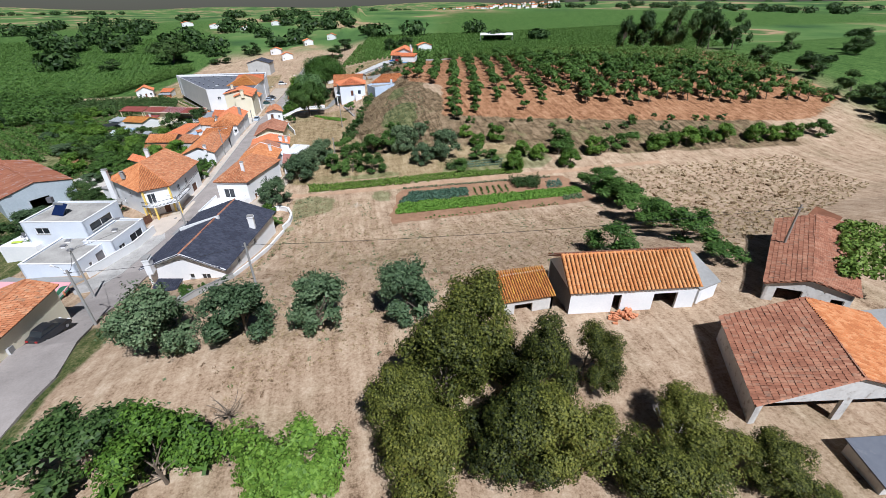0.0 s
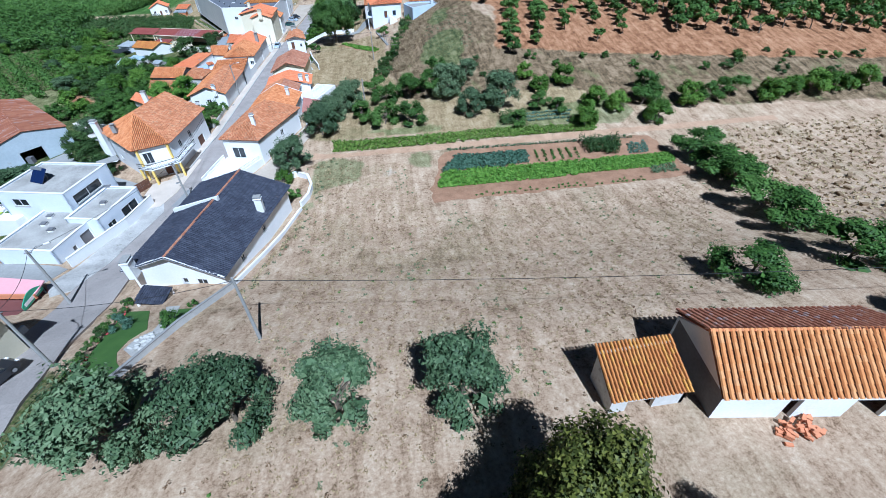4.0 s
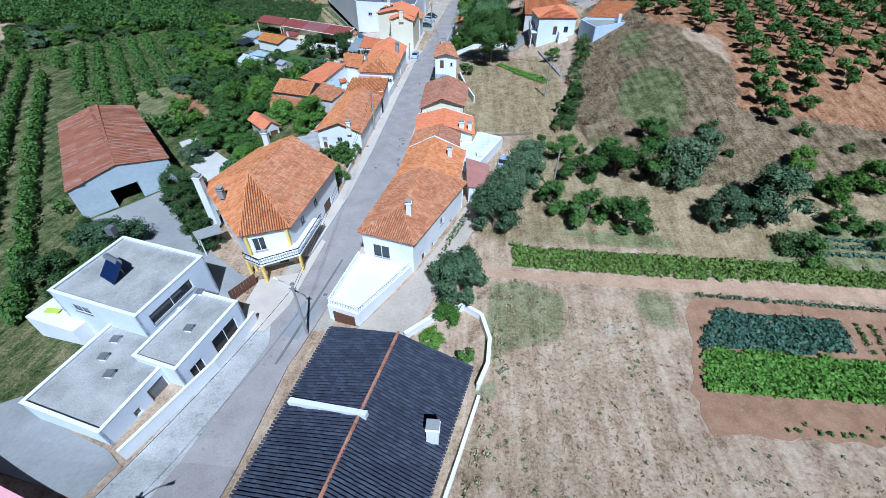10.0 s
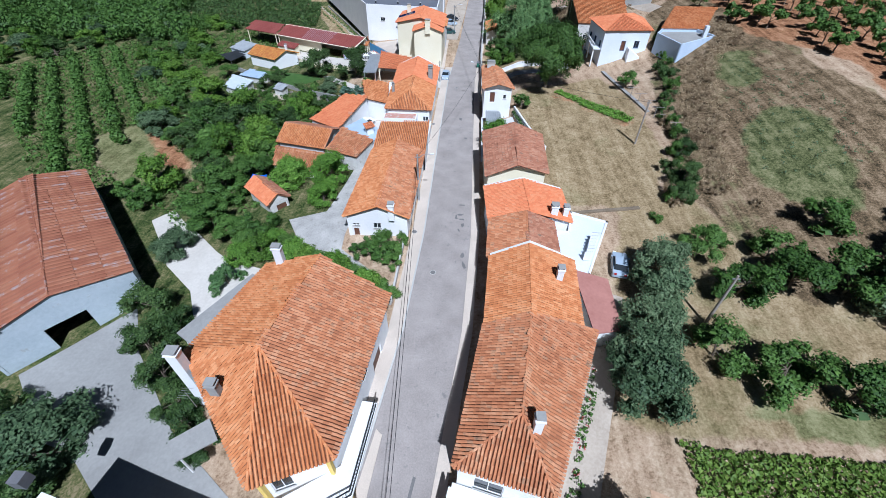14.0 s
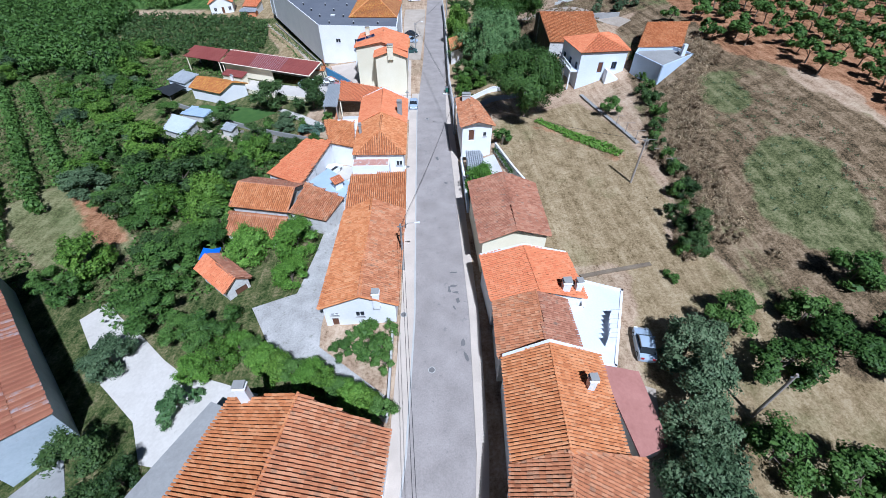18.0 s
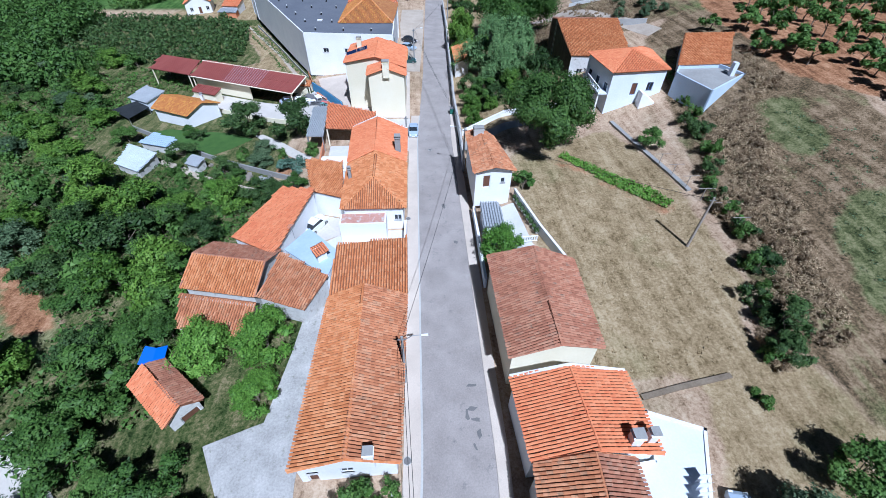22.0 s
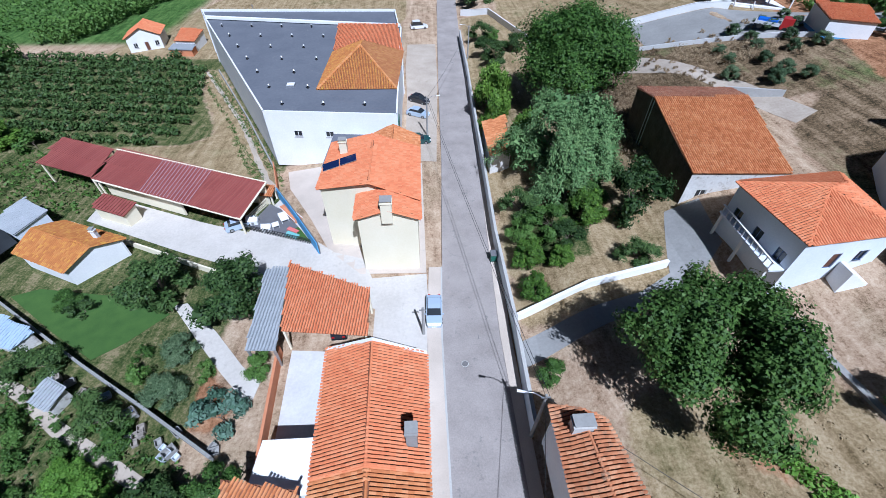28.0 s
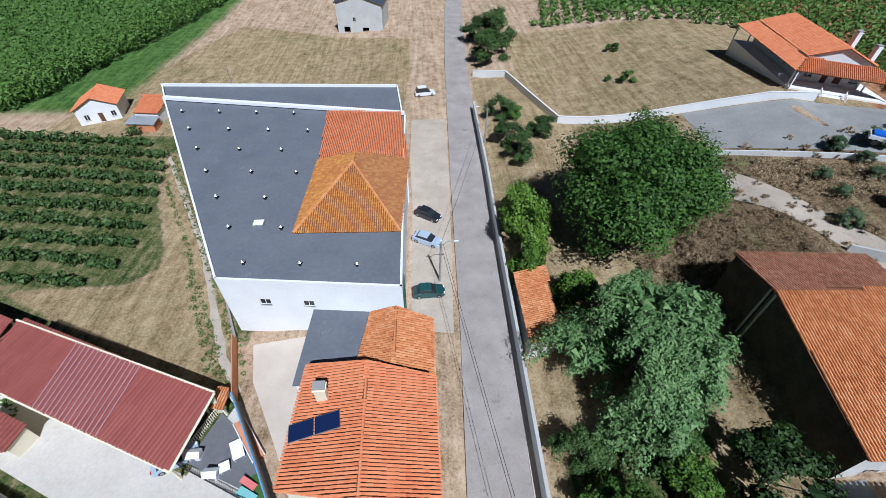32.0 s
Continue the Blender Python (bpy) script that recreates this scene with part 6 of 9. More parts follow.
plants("dry_weed", scatter([(23.5, 80), (27.4, 70), (28.2, 84), (42, 85.5), (41, 94), (33, 99), (25, 92)], 0.8, 71), 0.75, 0.9, 40, 0.15, MAT["bramble_leaf"], "tall dry brown weeds between the pine and the old barn", "weeds", 72, slim=0.25)
for x, y, r in ((32.8, 4.6, 2.4), (31.2, 1.8, 1.8), (35.2, 12.0, 1.7)):
    tree("shade_tree", x, y, r, r * 1.5, "dark green bush at the field's corner", "thicket on the bank", category="bush")
plants("dry_weed", scatter([(43.0, 103.5), (45.5, 107.0), (51, 101.5), (57, 95.5), (52, 92.5), (47, 96)], 0.8, 77), 0.8, 1.0, 40, 0.16, MAT["bramble_leaf"], "reddish-brown weeds below the far yard", "weeds", 78, slim=0.25)
for x, y, r in ((44.9, 163.0, 1.6), (41.9, 144.6, 1.9), (39.0, 148.0, 0.9), (16.0, 137.0, 2.0), (19.4, 131.6, 1.6)):
    tree("garden_tree", x, y, r, r * 1.4, "small green shrub on the dry plot", "shrubs on the dry plot", category="shrub")
# far trees
for i, (x, y, r, h) in enumerate(((-95, 270, 16, 17), (-60, 262, 8, 8), (-40, 300, 9, 9), (-150, 330, 9, 10), (-130, 250, 7, 7), (70, 215, 6, 9), (82, 222, 7, 9), (224, 158, 7, 22), (230, 146, 8, 25), (236, 134, 7, 21), (234, 122, 8, 24), (240, 110, 8, 22), (238, 98, 7, 20), (246, 90, 7, 17), (262, 70, 6, 9), (280, 50, 6, 9), (296, 62, 7, 10), (215, 40, 6, 8), (212, 14, 7, 9), (205, -8, 7, 9), (214, -16, 7, 10), (203, -24, 7, 9), (212, -34, 7, 9), (200, -42, 7, 9), (210, -52, 7, 9), (192, -52, 6, 8), (222, -44, 8, 10), (-160, 120, 9, 9), (-180, 150, 10, 10), (-190, 90, 9, 9), (28, 240, 8, 8), (38, 280, 9, 9))):
    tree("shade_tree", x, y, r, h, "broad dark tree in the distance", "distant trees")
far_rng = np.random.default_rng(77)
ang = far_rng.uniform(-1.25, 1.35, 900)
dist = far_rng.uniform(300, 2300, 900) ** 1.0
fx, fy = np.sin(ang) * dist, np.cos(ang) * dist
keep = (np.sin(fx / 140 + 2) + np.sin(fy / 170 + fx / 300)) > 0.35
plants("far_wood", np.stack([fx[keep], fy[keep]], 1), 12, 11, 170, 1.7, MAT["leaf_dark"], "far dark woods on the hills", "woods", 18)

# dry stubble and weeds on the field, tufts on the slope
stub = scatter([(18.1, -100.4), (33.3, -95.9), (68.4, -79.8), (80, -56), (36, -58), (34, -40), (20, -40), (19, -50)], 0.75, 41)
plants("stubble", stub, 0.34, 0.07, 7, 0.085, MAT["straw"], "cut straw lying on the dry field", "stubble", 42)
stub3 = scatter([(76.6, -89.4), (145.3, -61.9), (150, -38), (96, -38)], 1.3, 49)
plants("dry_grass", stub3, 0.4, 0.2, 6, 0.2, MAT["straw"], "dry cut grass on the far field", "grass", 50)
weeds = scatter([(18.1, -100.4), (33.3, -95.9), (68.4, -79.8), (80, -56), (36, -58), (34, -40), (20, -40), (19, -50)], 5.0, 45, 0.5)
plants("weed", weeds, 0.2, 0.16, 16, 0.07, MAT["leaf_green"], "scattered green weeds on the dry field", "weeds", 46)
tuft_pts = scatter([(12, -104), (34, -98), (70, -82), (82, -56), (40, -55), (36, -40), (19, -39), (17.5, -52), (13.5, -73)], 1.15, 43, 0.5)
patchy = np.sin(tuft_pts[:, 0] * 0.31 + 1.2) * np.sin(tuft_pts[:, 1] * 0.23 - 0.5) + 0.5 * np.sin(tuft_pts[:, 0] * 0.9) + np.random.default_rng(44).normal(0, 0.5, len(tuft_pts))
plants("dry_tuft", tuft_pts[patchy > 0.45], 0.20, 0.13, 14, 0.055, MAT["dead_leaf"], "small brown tufts left standing on the field", "tufts", 47)
plants("field_weed", tuft_pts[patchy < -1.0], 0.24, 0.14, 14, 0.07, MAT["leaf_olive"], "low grey-green weeds on the field", "weeds", 48)
edge_pts = np.concatenate([scatter([(13.2, -74), (17.8, -52.5), (18.8, -52.8), (14.6, -75)], 0.7, 55), scatter([(18.2, -50), (18.8, -42), (20.4, -42), (20, -51)], 0.7, 56), scatter([(16, -40), (20, -36.8), (24, -37), (20.5, -41)], 0.8, 59)])
plants("edge_grass", edge_pts[::2], 0.4, 0.4, 18, 0.09, MAT["straw"], "tall dry grass along the garden wall", "grass", 60)
plants("edge_weed", edge_pts[1::3], 0.35, 0.3, 16, 0.09, MAT["leaf_olive"], "green weeds along the garden wall", "weeds", 61)
mown_pts = rows_in([(13, 1), (26, 0), (33, 12), (33, 28), (29, 44), (20, 38), (13, 28)], (0.35, 0.94), 1.3, 0.8, 62, 0.5, 0.35)
plants("mown_grass", mown_pts, 0.3, 0.08, 9, 0.08, MAT["straw"], "cut dry grass lying in rows on the slope", "grass", 63)
tallg = scatter([(42, 7), (48, 1), (56, 6), (58, 24), (51, 39), (46, 28)], 1.7, 51)
plants("slope_grass", tallg, 0.5, 0.3, 14, 0.09, MAT["leaf_olive"], "green grass patch on the slope", "grass", 52)
wild = scatter([(-60, 44), (-28, 26), (-20, 36), (-30, 42.5), (-40, 48.5), (-56, 56)], 1.1, 53)
plants("garden_weed", wild, 0.45, 0.4, 12, 0.15, MAT["leaf_green"], "low green growth in the gardens", "weeds", 54)


under = scatter([(-128, 42), (-92, 84), (-64, 96), (-30, 60), (-26, 40), (-18, 12), (-34, -6), (-44, 2), (-64, 4), (-96, 38)], 1.7, 57)
under = under[~in_poly(under[:, 0], under[:, 1], PLOTS) & ~in_poly(under[:, 0], under[:, 1], MEADOW)]
plants("undergrowth", under, 0.9, 0.9, 12, 0.22, MAT["leaf_green"], "dense green undergrowth among the garden trees", "undergrowth", 58)
depot_pts = scatter([(-24.2, 78.5), (-26.6, 85.0), (-30.4, 92), (-37.5, 106), (-52, 131), (-56, 131), (-40.5, 103), (-34.0, 89), (-29.5, 81)], 0.75, 75)
gone = np.abs((depot_pts[:, 0] + 24.9) * 0.87 + (depot_pts[:, 1] - 78.3) * 0.49) < 0.7
plants("path_grass", depot_pts[~gone], 0.45, 0.35, 26, 0.12, MAT["leaf_green"], "green weeds along the depot wall", "weeds", 76, slim=0.4)
# vegetable garden
def crop_bed(name, poly, way, row_gap, plant_gap, radius, height, leaves, leaf, material, label, seed, skip=0.0):
    return plants(name, rows_in(poly, way, row_gap, plant_gap, seed, 0.12, skip), radius, height, leaves, leaf, material, label, "vegetable bed", seed)


crop_bed("vegetable_bed", [(38.6, -49.8), (40.2, -44.8), (81.3, -44.9), (80.8, -48.3), (75.4, -49.3)], (1, 0), 0.52, 0.46, 0.40, 0.55, 26, 0.16, MAT["leaf_bright"], "bright green leafy crop in dense rows", 61)
crop_bed("vegetable_bed", [(39.8, -44.4), (43.3, -39.6), (56.4, -39.7), (55.5, -44.2)], (1, 0), 0.58, 0.52, 0.46, 0.5, 22, 0.19, MAT["leaf_blue"], "blue-green squash bed with yellow flowers", 62)
crop_bed("vegetable_bed", [(57, -40.1), (66.2, -40.3), (66.4, -43.8), (55.9, -44.1)], (0.12, 1), 1.5, 0.5, 0.3, 0.4, 18, 0.12, MAT["leaf_green"], "short rows of young vegetables on red soil", 63, 0.1)
crop_bed("vegetable_bed", [(67, -38.6), (74, -39.4), (72.6, -43.8), (66.8, -43.4)], (1, 0), 1.0, 0.5, 0.5, 1.9, 60, 0.13, MAT["leaf_dark"], "tall dark climbing beans", 64)
crop_bed("vegetable_bed", [(75.6, -40.3), (79.3, -40.3), (78.2, -43.9), (74.2, -43.9)], (1, 0), 0.7, 0.6, 0.36, 0.4, 18, 0.15, MAT["leaf_blue"], "blue-green cabbages", 65)
crop_bed("vegetable_bed", [(75.9, -48.7), (80.4, -48.4), (79.4, -51.7), (74.4, -51.9)], (1, 0), 0.7, 0.6, 0.4, 0.4, 18, 0.15, MAT["leaf_olive"], "grey-green vegetable patch", 66)
crop_bed("vegetable_bed", [(43.4, -53.6), (73, -53.6), (73, -52.4), (43.4, -52.4)], (1, 0), 0.8, 0.9, 0.25, 0.3, 12, 0.12, MAT["leaf_green"], "single row of young plants on red soil", 67, 0.2)
crop_bed("vegetable_bed", [(20.9, -30.8), (21.1, -34.6), (71.6, -35.2), (73.1, -32.6)], (1, -0.02), 0.6, 0.55, 0.42, 0.6, 22, 0.16, MAT["leaf_lime"], "long light green bed of leafy plants", 68)
crop_bed("vegetable_bed", [(42.1, -38.2), (77.7, -39.0), (77.7, -37.9), (42.1, -37.0)], (1, -0.03), 0.7, 0.6, 0.3, 0.5, 16, 0.13, MAT["leaf_olive"], "thin row of vegetables along the path", 69)
crop_bed("vegetable_bed", [(53.8, -31.4), (54.4, -27.6), (59.8, -27.4), (58.6, -31.2)], (1, 0), 0.8, 0.6, 0.5, 1.7, 50, 0.14, MAT["leaf_dark"], "tall dark green bean block", 70)
crop_bed("vegetable_bed", [(60.3, -26.4), (69.7, -26.9), (67.9, -31.2), (59, -31)], (1, 0), 1.2, 0.6, 0.35, 0.5, 18, 0.14, MAT["leaf_blue"], "blue-green vegetable rows", 71)
crop_bed("vegetable_bed", [(19.9, 38.9), (21.9, 39.5), (31.9, 25.0), (30.4, 23.6), (28.2, 26.4)], (0.6, -0.8), 0.6, 0.5, 0.4, 0.5, 20, 0.15, MAT["leaf_bright"], "narrow green bed across the dry slope", 72)

# walls, yards and drives -------------------------------------------------------
def wall_line(name, pts, height, thick, material, label, category="wall", cap=None, kind="structure", sink=0.4, level=None):
    """A free-standing wall along points (x, y), its foot on the ground."""
    bag, tops = Bag(), Bag()
    for i in range(len(pts) - 1):
        a, b2 = np.array(pts[i], float), np.array(pts[i + 1], float)
        n = max(1, int(np.linalg.norm(b2 - a) / 5))
        for k in range(n):
            p, q = a + (b2 - a) * k / n, a + (b2 - a) * (k + 1) / n
            d = (q - p) / np.linalg.norm(q - p)
            s = np.array([-d[1], d[0]]) * thick / 2
            zs = [float(ground_z(*p)), float(ground_z(*q))]
            tp = [z + height for z in zs] if level is None else [level, level]
            quad = [tuple(p - s), tuple(q - s), tuple(q + s), tuple(p + s)]
            bag.prism(quad, [zs[0] - sink, zs[1] - sink, zs[1] - sink, zs[0] - sink], [tp[0], tp[1], tp[1], tp[0]])
            if cap:
                e = s * 1.35
                quad = [tuple(p - e), tuple(q - e), tuple(q + e), tuple(p + e)]
                tops.prism(quad, [tp[0], tp[1], tp[1], tp[0]], [tp[0] + 0.06, tp[1] + 0.06, tp[1] + 0.06, tp[0] + 0.06])
    ob = bag.to(name, material, None, label, False, kind)
    ob["category"] = category
    if cap:
        tops.to("coping", cap, ob)
    return ob


draped("yard", [(-41.4, -26.2), (-34.2, -17.4), (-30.6, -23.0), (-22.0, -31.5), (-12.7, -37.7), (-9.8, -39.2), (-11.4, -42.4), (-15.4, -43.0), (-19.5, -41.0), (-30.4, -33.4), (-34.5, -32.4)], 0.05, MAT["concrete"], "smooth grey concrete yard before the farm store")
draped("yard", [(-41.5, -1.9), (-35.5, -9.0), (-34.5, -10.6), (-29.0, -15.0), (-26.5, -19.0), (-20.5, -20.5), (-18.5, -16.5), (-17.4, -13.4), (-20.5, -12.2), (-22.8, -11.3), (-25.7, -10.6), (-29.0, -8.2), (-32.7, -5.0), (-37.2, -1.5), (-39.6, 0.8)], 0.06, MAT["pale_concrete"], "pale concrete path and yard beside the hedge")
draped("yard", [(-21.1, -2.4), (-16.2, -0.8), (-15.2, 6.0), (-14.6, 12.0), (-11.6, 12.0), (-12.5, -6.0), (-12.3, -8.6), (-4.9, -14.6), (-4.9, -16.2), (-11.6, -12.0), (-17.6, -8.2)], 0.06, MAT["cobble"], "grey cobbled yard beside the cottage")
draped("yard", [(3.4, -46.0), (8.9, -37.5), (12.6, -29.5), (15.2, -22.0), (18.6, -15.0), (20.0, -15.6), (17.2, -25.0), (14.0, -34.0), (11.0, -43.0), (9.6, -45.8)], 0.05, MAT["dusty_ground"], "dusty pale drive behind the houses", category="drive")
draped("forecourt", [(-9.8, -42.6), (-9.6, -38.6), (-5.2, -37.0), (-4.2, -30.5), (-3.6, -31), (-4.6, -42.0), (-6.0, -45.8), (-8.4, -46.4)], 0.08, MAT["pavement_stone"], "pale paved forecourt with small stones", category="pavement")
draped("yard", [(7.0, 27.6), (11.0, 27.9), (11.8, 19.4), (13.4, 14.0), (9.5, 13.9), (9.4, 19.9), (7.0, 21.0)], 0.1, MAT["white_floor"], "white tiled patio beside the small house", category="patio")
draped("drive", [(6.2, 48.8), (19.5, 52.6), (23.6, 55.0), (26.6, 64.2), (30.0, 64.0), (29.4, 57.0), (25.0, 52.6), (10.3, 47.2), (6.2, 45.8)], 0.05, MAT["concrete"], "grey concrete drive to the house on the slope", category="drive")
draped("yard", [(-9.6, 58.6), (-3.2, 59.0), (-3.0, 46.4), (-9.0, 46.6), (-9.0, 54.0), (-18.4, 58.2), (-27.0, 63.0), (-52.0, 74.6), (-52.0, 80.6), (-27.5, 70.0), (-24.5, 77.4), (-17.4, 66.2), (-14.6, 63.6), (-10.9, 62.0)], 0.05, MAT["pale_concrete"], "pale concrete yard before the red-roofed sheds")
draped("forecourt", [(-15.4, 64.0), (-11.0, 59.4), (-3.2, 59.2), (-3.2, 83.6), (-10.2, 84.2), (-18.0, 85.0), (-25.0, 84.6), (-23.6, 79.4), (-19.2, 71.6)], 0.05, MAT["pavement_stone"], "pale cobbled paving round the yellow house", category="pavement")
draped("yard", [(-16.6, 36.0), (-12.4, 35.6), (-12.4, 46.6), (-9.2, 48.2), (-17.2, 49.4)], 0.06, MAT["white_floor"], "white paved courtyard of the new-roofed house", category="courtyard")
draped("yard", [(-15.8, 22.5), (-11.9, 24.4), (-11.7, 27.2), (-16.0, 29.0)], 0.06, MAT["pale_concrete"], "pale concrete courtyard", category="courtyard")
draped("yard", [(-11.8, 17.9), (-3.6, 18.0), (-3.8, 24.6), (-11.6, 24.6), (-15.6, 22.0), (-13.0, 17.6)], 0.07, MAT["white_floor"], "white concrete courtyard between cottages", category="courtyard")
draped("yard", [(-28.6, -56.4), (-26.1, -55.1), (-23.0, -56.9), (-13.9, -59.6), (-12.2, -60.6), (-13.0, -63.6), (-22.6, -61.8), (-29, -60)], 0.05, MAT["concrete"], "grey concrete yard below the modern house")
draped("forecourt", [(-5.9, 84.6), (-0.8, 84.0), (1.0, 118.0), (1.6, 140), (-5.6, 140), (-6.0, 124), (-5.6, 110)], 0.05, MAT["dusty_ground"], "dusty parking strip before the depot", category="parking")
draped("far_yard", [(42.9, 112.6), (43.9, 125.2), (60.6, 117.2), (74.0, 112.0), (92, 106), (80.0, 94.0), (61.7, 96.5)], 0.05, MAT["concrete"], "grey asphalt yard before the far house", step=2.5)
draped("track", [(30.0, 111.0), (40.0, 110.0), (45.0, 98.0), (48.0, 88.0), (50.5, 76.0), (47.5, 75.0), (44.5, 86.0), (41.5, 93.0), (36.0, 104.0)], 0.05, MAT["dusty_ground"], "pale dusty farm track", category="track")
draped("forecourt", [(-11.6, -61.2), (-9.8, -54.2), (-7.7, -45.6), (-6.0, -44.0), (-4.9, -47.5), (-6.6, -56.0), (-8.4, -66.2), (-10.2, -67.4), (-12.4, -64.4)], 0.05, MAT["cobble"], "pale cobbled strip before the modern house", category="forecourt")
draped("track", wobble([(17.4, -36.6), (41, -37.0), (63, -37.0), (110, -36.4), (110, -34.8), (63, -35.0), (40.7, -35.0), (21, -35.4), (17.4, -34.4)], 0.14), 0.03, MAT["earth_track"], "bare earth farm path beside the vegetable beds", category="track", step=2.5)
draped("plot", wobble([(37.6, -53.9), (52, -53.9), (82.2, -53.2), (81.4, -38.0), (41.2, -37.7), (39.6, -40.6), (39.2, -45.0), (37.4, -49.7)], 0.32), 0.03, MAT["soil_path"], "red tilled soil of the vegetable plot", category="soil", step=2.5)

wall_line("boundary_wall", [(5.3, 39.5), (5.7, 51.0), (5.7, 64.2), (6.3, 80), (7.2, 106), (7.7, 118), (8.2, 144)], 2.1, 0.25, MAT["bluish_wall"], "long pale blue-grey wall along the road", cap=MAT["stone_trim"])
wall_line("boundary_wall", [(6.2, 51.6), (14.0, 53.6), (23.6, 56.0)], 1.0, 0.3, MAT["white_wall"], "low white garden wall with a coping", cap=MAT["white_paint"])
wall_line("boundary_wall", [(11.3, 29.2), (12.9, 20.9), (15.0, 13.6)], 1.4, 0.22, MAT["white_wall"], "white patio wall with potted plants", cap=MAT["white_paint"])
wall_line("boundary_wall", [(5.3, 13.8), (5.5, 27.6)], 1.5, 0.25, MAT["bluish_wall"], "roadside wall of the patio", cap=MAT["white_paint"])
wall_line("boundary_wall", [(12.5, -71.4), (10.0, -78.8), (7.6, -86.4)], 0.8, 0.2, MAT["grey_wall"], "low grey wall between garden and field", cap=MAT["concrete"])
wall_line("boundary_wall", [(9.4, -46.2), (12.4, -43.4), (15.4, -41.8), (17.3, -43.0), (18.2, -46.0), (18.0, -49.0), (17.1, -51.6)], 0.9, 0.3, MAT["white_wall"], "curving white garden wall", cap=MAT["white_paint"])
wall_line("boundary_wall", [(17.2, -52.4), (12.3, -70.6)], 0.5, 0.3, MAT["white_wall"], "low white wall along the dark-roofed house")
wall_line("boundary_wall", [(-11.9, -60.2), (-8.6, -51.0), (-7.4, -44.6)], 1.5, 0.22, MAT["white_wall"], "white front wall of the modern house", cap=MAT["white_paint"])
draped("garden_path", [(-33.0, 57.6), (-31.4, 57.8), (-26.3, 53.0), (-22.0, 48.2), (-19.6, 46.2), (-20.0, 43.6), (-24.0, 47.6), (-28.4, 52.4)], 0.05, MAT["pale_concrete"], "pale concrete garden path", category="path")
draped("garden_path", [(-47.0, 49.6), (-43.5, 47.9), (-37.6, 43.9), (-32.3, 41.0), (-27.3, 38.2), (-27.9, 37.2), (-32.7, 39.8), (-38.1, 42.7), (-43.7, 46.5), (-47.0, 48.2)], 0.04, MAT["dusty_ground"], "trodden earth path through the kitchen garden", category="path")
wall_line("boundary_wall", [(-57.1, 61.5), (-39.4, 50.1), (-30.1, 44.4), (-21.8, 39.1)], 0.9, 0.25, MAT["concrete"], "mossy concrete garden wall")
wall_line("boundary_wall", [(-24.9, 77.4), (-20.3, 69.9), (-16.6, 63.6)], 2.0, 0.10, MAT["blue_wall"], "sky-blue inner face of the yard wall")
wall_line("boundary_wall", [(-27.2, 85.2), (-24.78, 77.46)], 2.04, 0.12, MAT["clay_brick"], "terracotta-coloured wall beside the depot yard")
wall_line("boundary_wall", [(-24.76, 77.4), (-20.18, 69.96), (-16.48, 63.66)], 2.04, 0.12, MAT["shutter_grey"], "dark outer face of the yard wall")
wall_line("boundary_wall", [(-53, 73.4), (-36.0, 65.6), (-27.0, 61.0), (-18.6, 57.8)], 0.9, 0.22, MAT["cream_wall"], "low cream yard wall")
wall_line("boundary_wall", [(-17.3, 36.2), (-18.2, 49.2)], 1.5, 0.25, MAT["clay_brick"], "terracotta courtyard wall with tiled top")
wall_line("boundary_wall", [(-27.6, 86.0), (-37.0, 105.0), (-51.0, 131.0)], 0.5, 0.25, MAT["concrete"], "low concrete wall beside the depot")
wall_line("boundary_wall", [(10.1, 162.4), (17.4, 157.6), (24.2, 133.4), (43.9, 125.6), (60.6, 117.8)], 1.5, 0.25, MAT["white_wall"], "white wall along the far yard", cap=MAT["white_paint"])
wall_line("boundary_wall", [(41.5, 111.8), (61.0, 94.6)], 0.8, 0.25, MAT["white_wall"], "white kerb wall below the far yard")
wall_line("boundary_wall", [(31.3, 47.6), (34.2, 26.3)], 0.22, 0.7, MAT["concrete"], "old concrete water channel", "channel")
wall_line("boundary_wall", [(17.1, -1.2), (21, -0.4), (26.1, 0.4)], 0.2, 0.5, MAT["bank_stone"], "old stone wall on the bank")
wall_line("boundary_wall", [(-7.5, -74.4), (-6.4, -79.7), (-5.0, -87.0)], 0.8, 0.25, MAT["grey_wall"], "low garden wall by the road")
wall_line("boundary_wall", [(44.0, 86.5), (49.5, 81.5)], 0.9, 0.3, MAT["grey_wall"], "short grey wall beside the track")
wall_line("boundary_wall", [(-4.9, -16.9), (-12.0, -12.9), (-18.0, -8.8)], 0.8, 0.25, MAT["stone_trim"], "low stone garden wall")
wall_line("boundary_wall", [(-4.9, -16.6), (-4.7, -6.6)], 0.7, 0.22, MAT["stone_trim"], "low pale wall of the cottage garden")
wall_line("boundary_wall", [(-3.9, 17.8), (-3.8, 24.6)], 1.7, 0.22, MAT["white_wall"], "white courtyard wall by the footway", cap=MAT["white_paint"])

# retaining bank under the depot path
draped("track", wobble([(-25.2, 78.0), (-24.6, 78.6), (-27.8, 83.4), (-31.1, 90.0), (-37.2, 103.2), (-53.4, 131), (-54.2, 131), (-38.1, 103), (-31.9, 89.6), (-28.7, 82.8)], 0.12), 0.04, MAT["dusty_ground"], "narrow trodden path beside the depot", category="path")

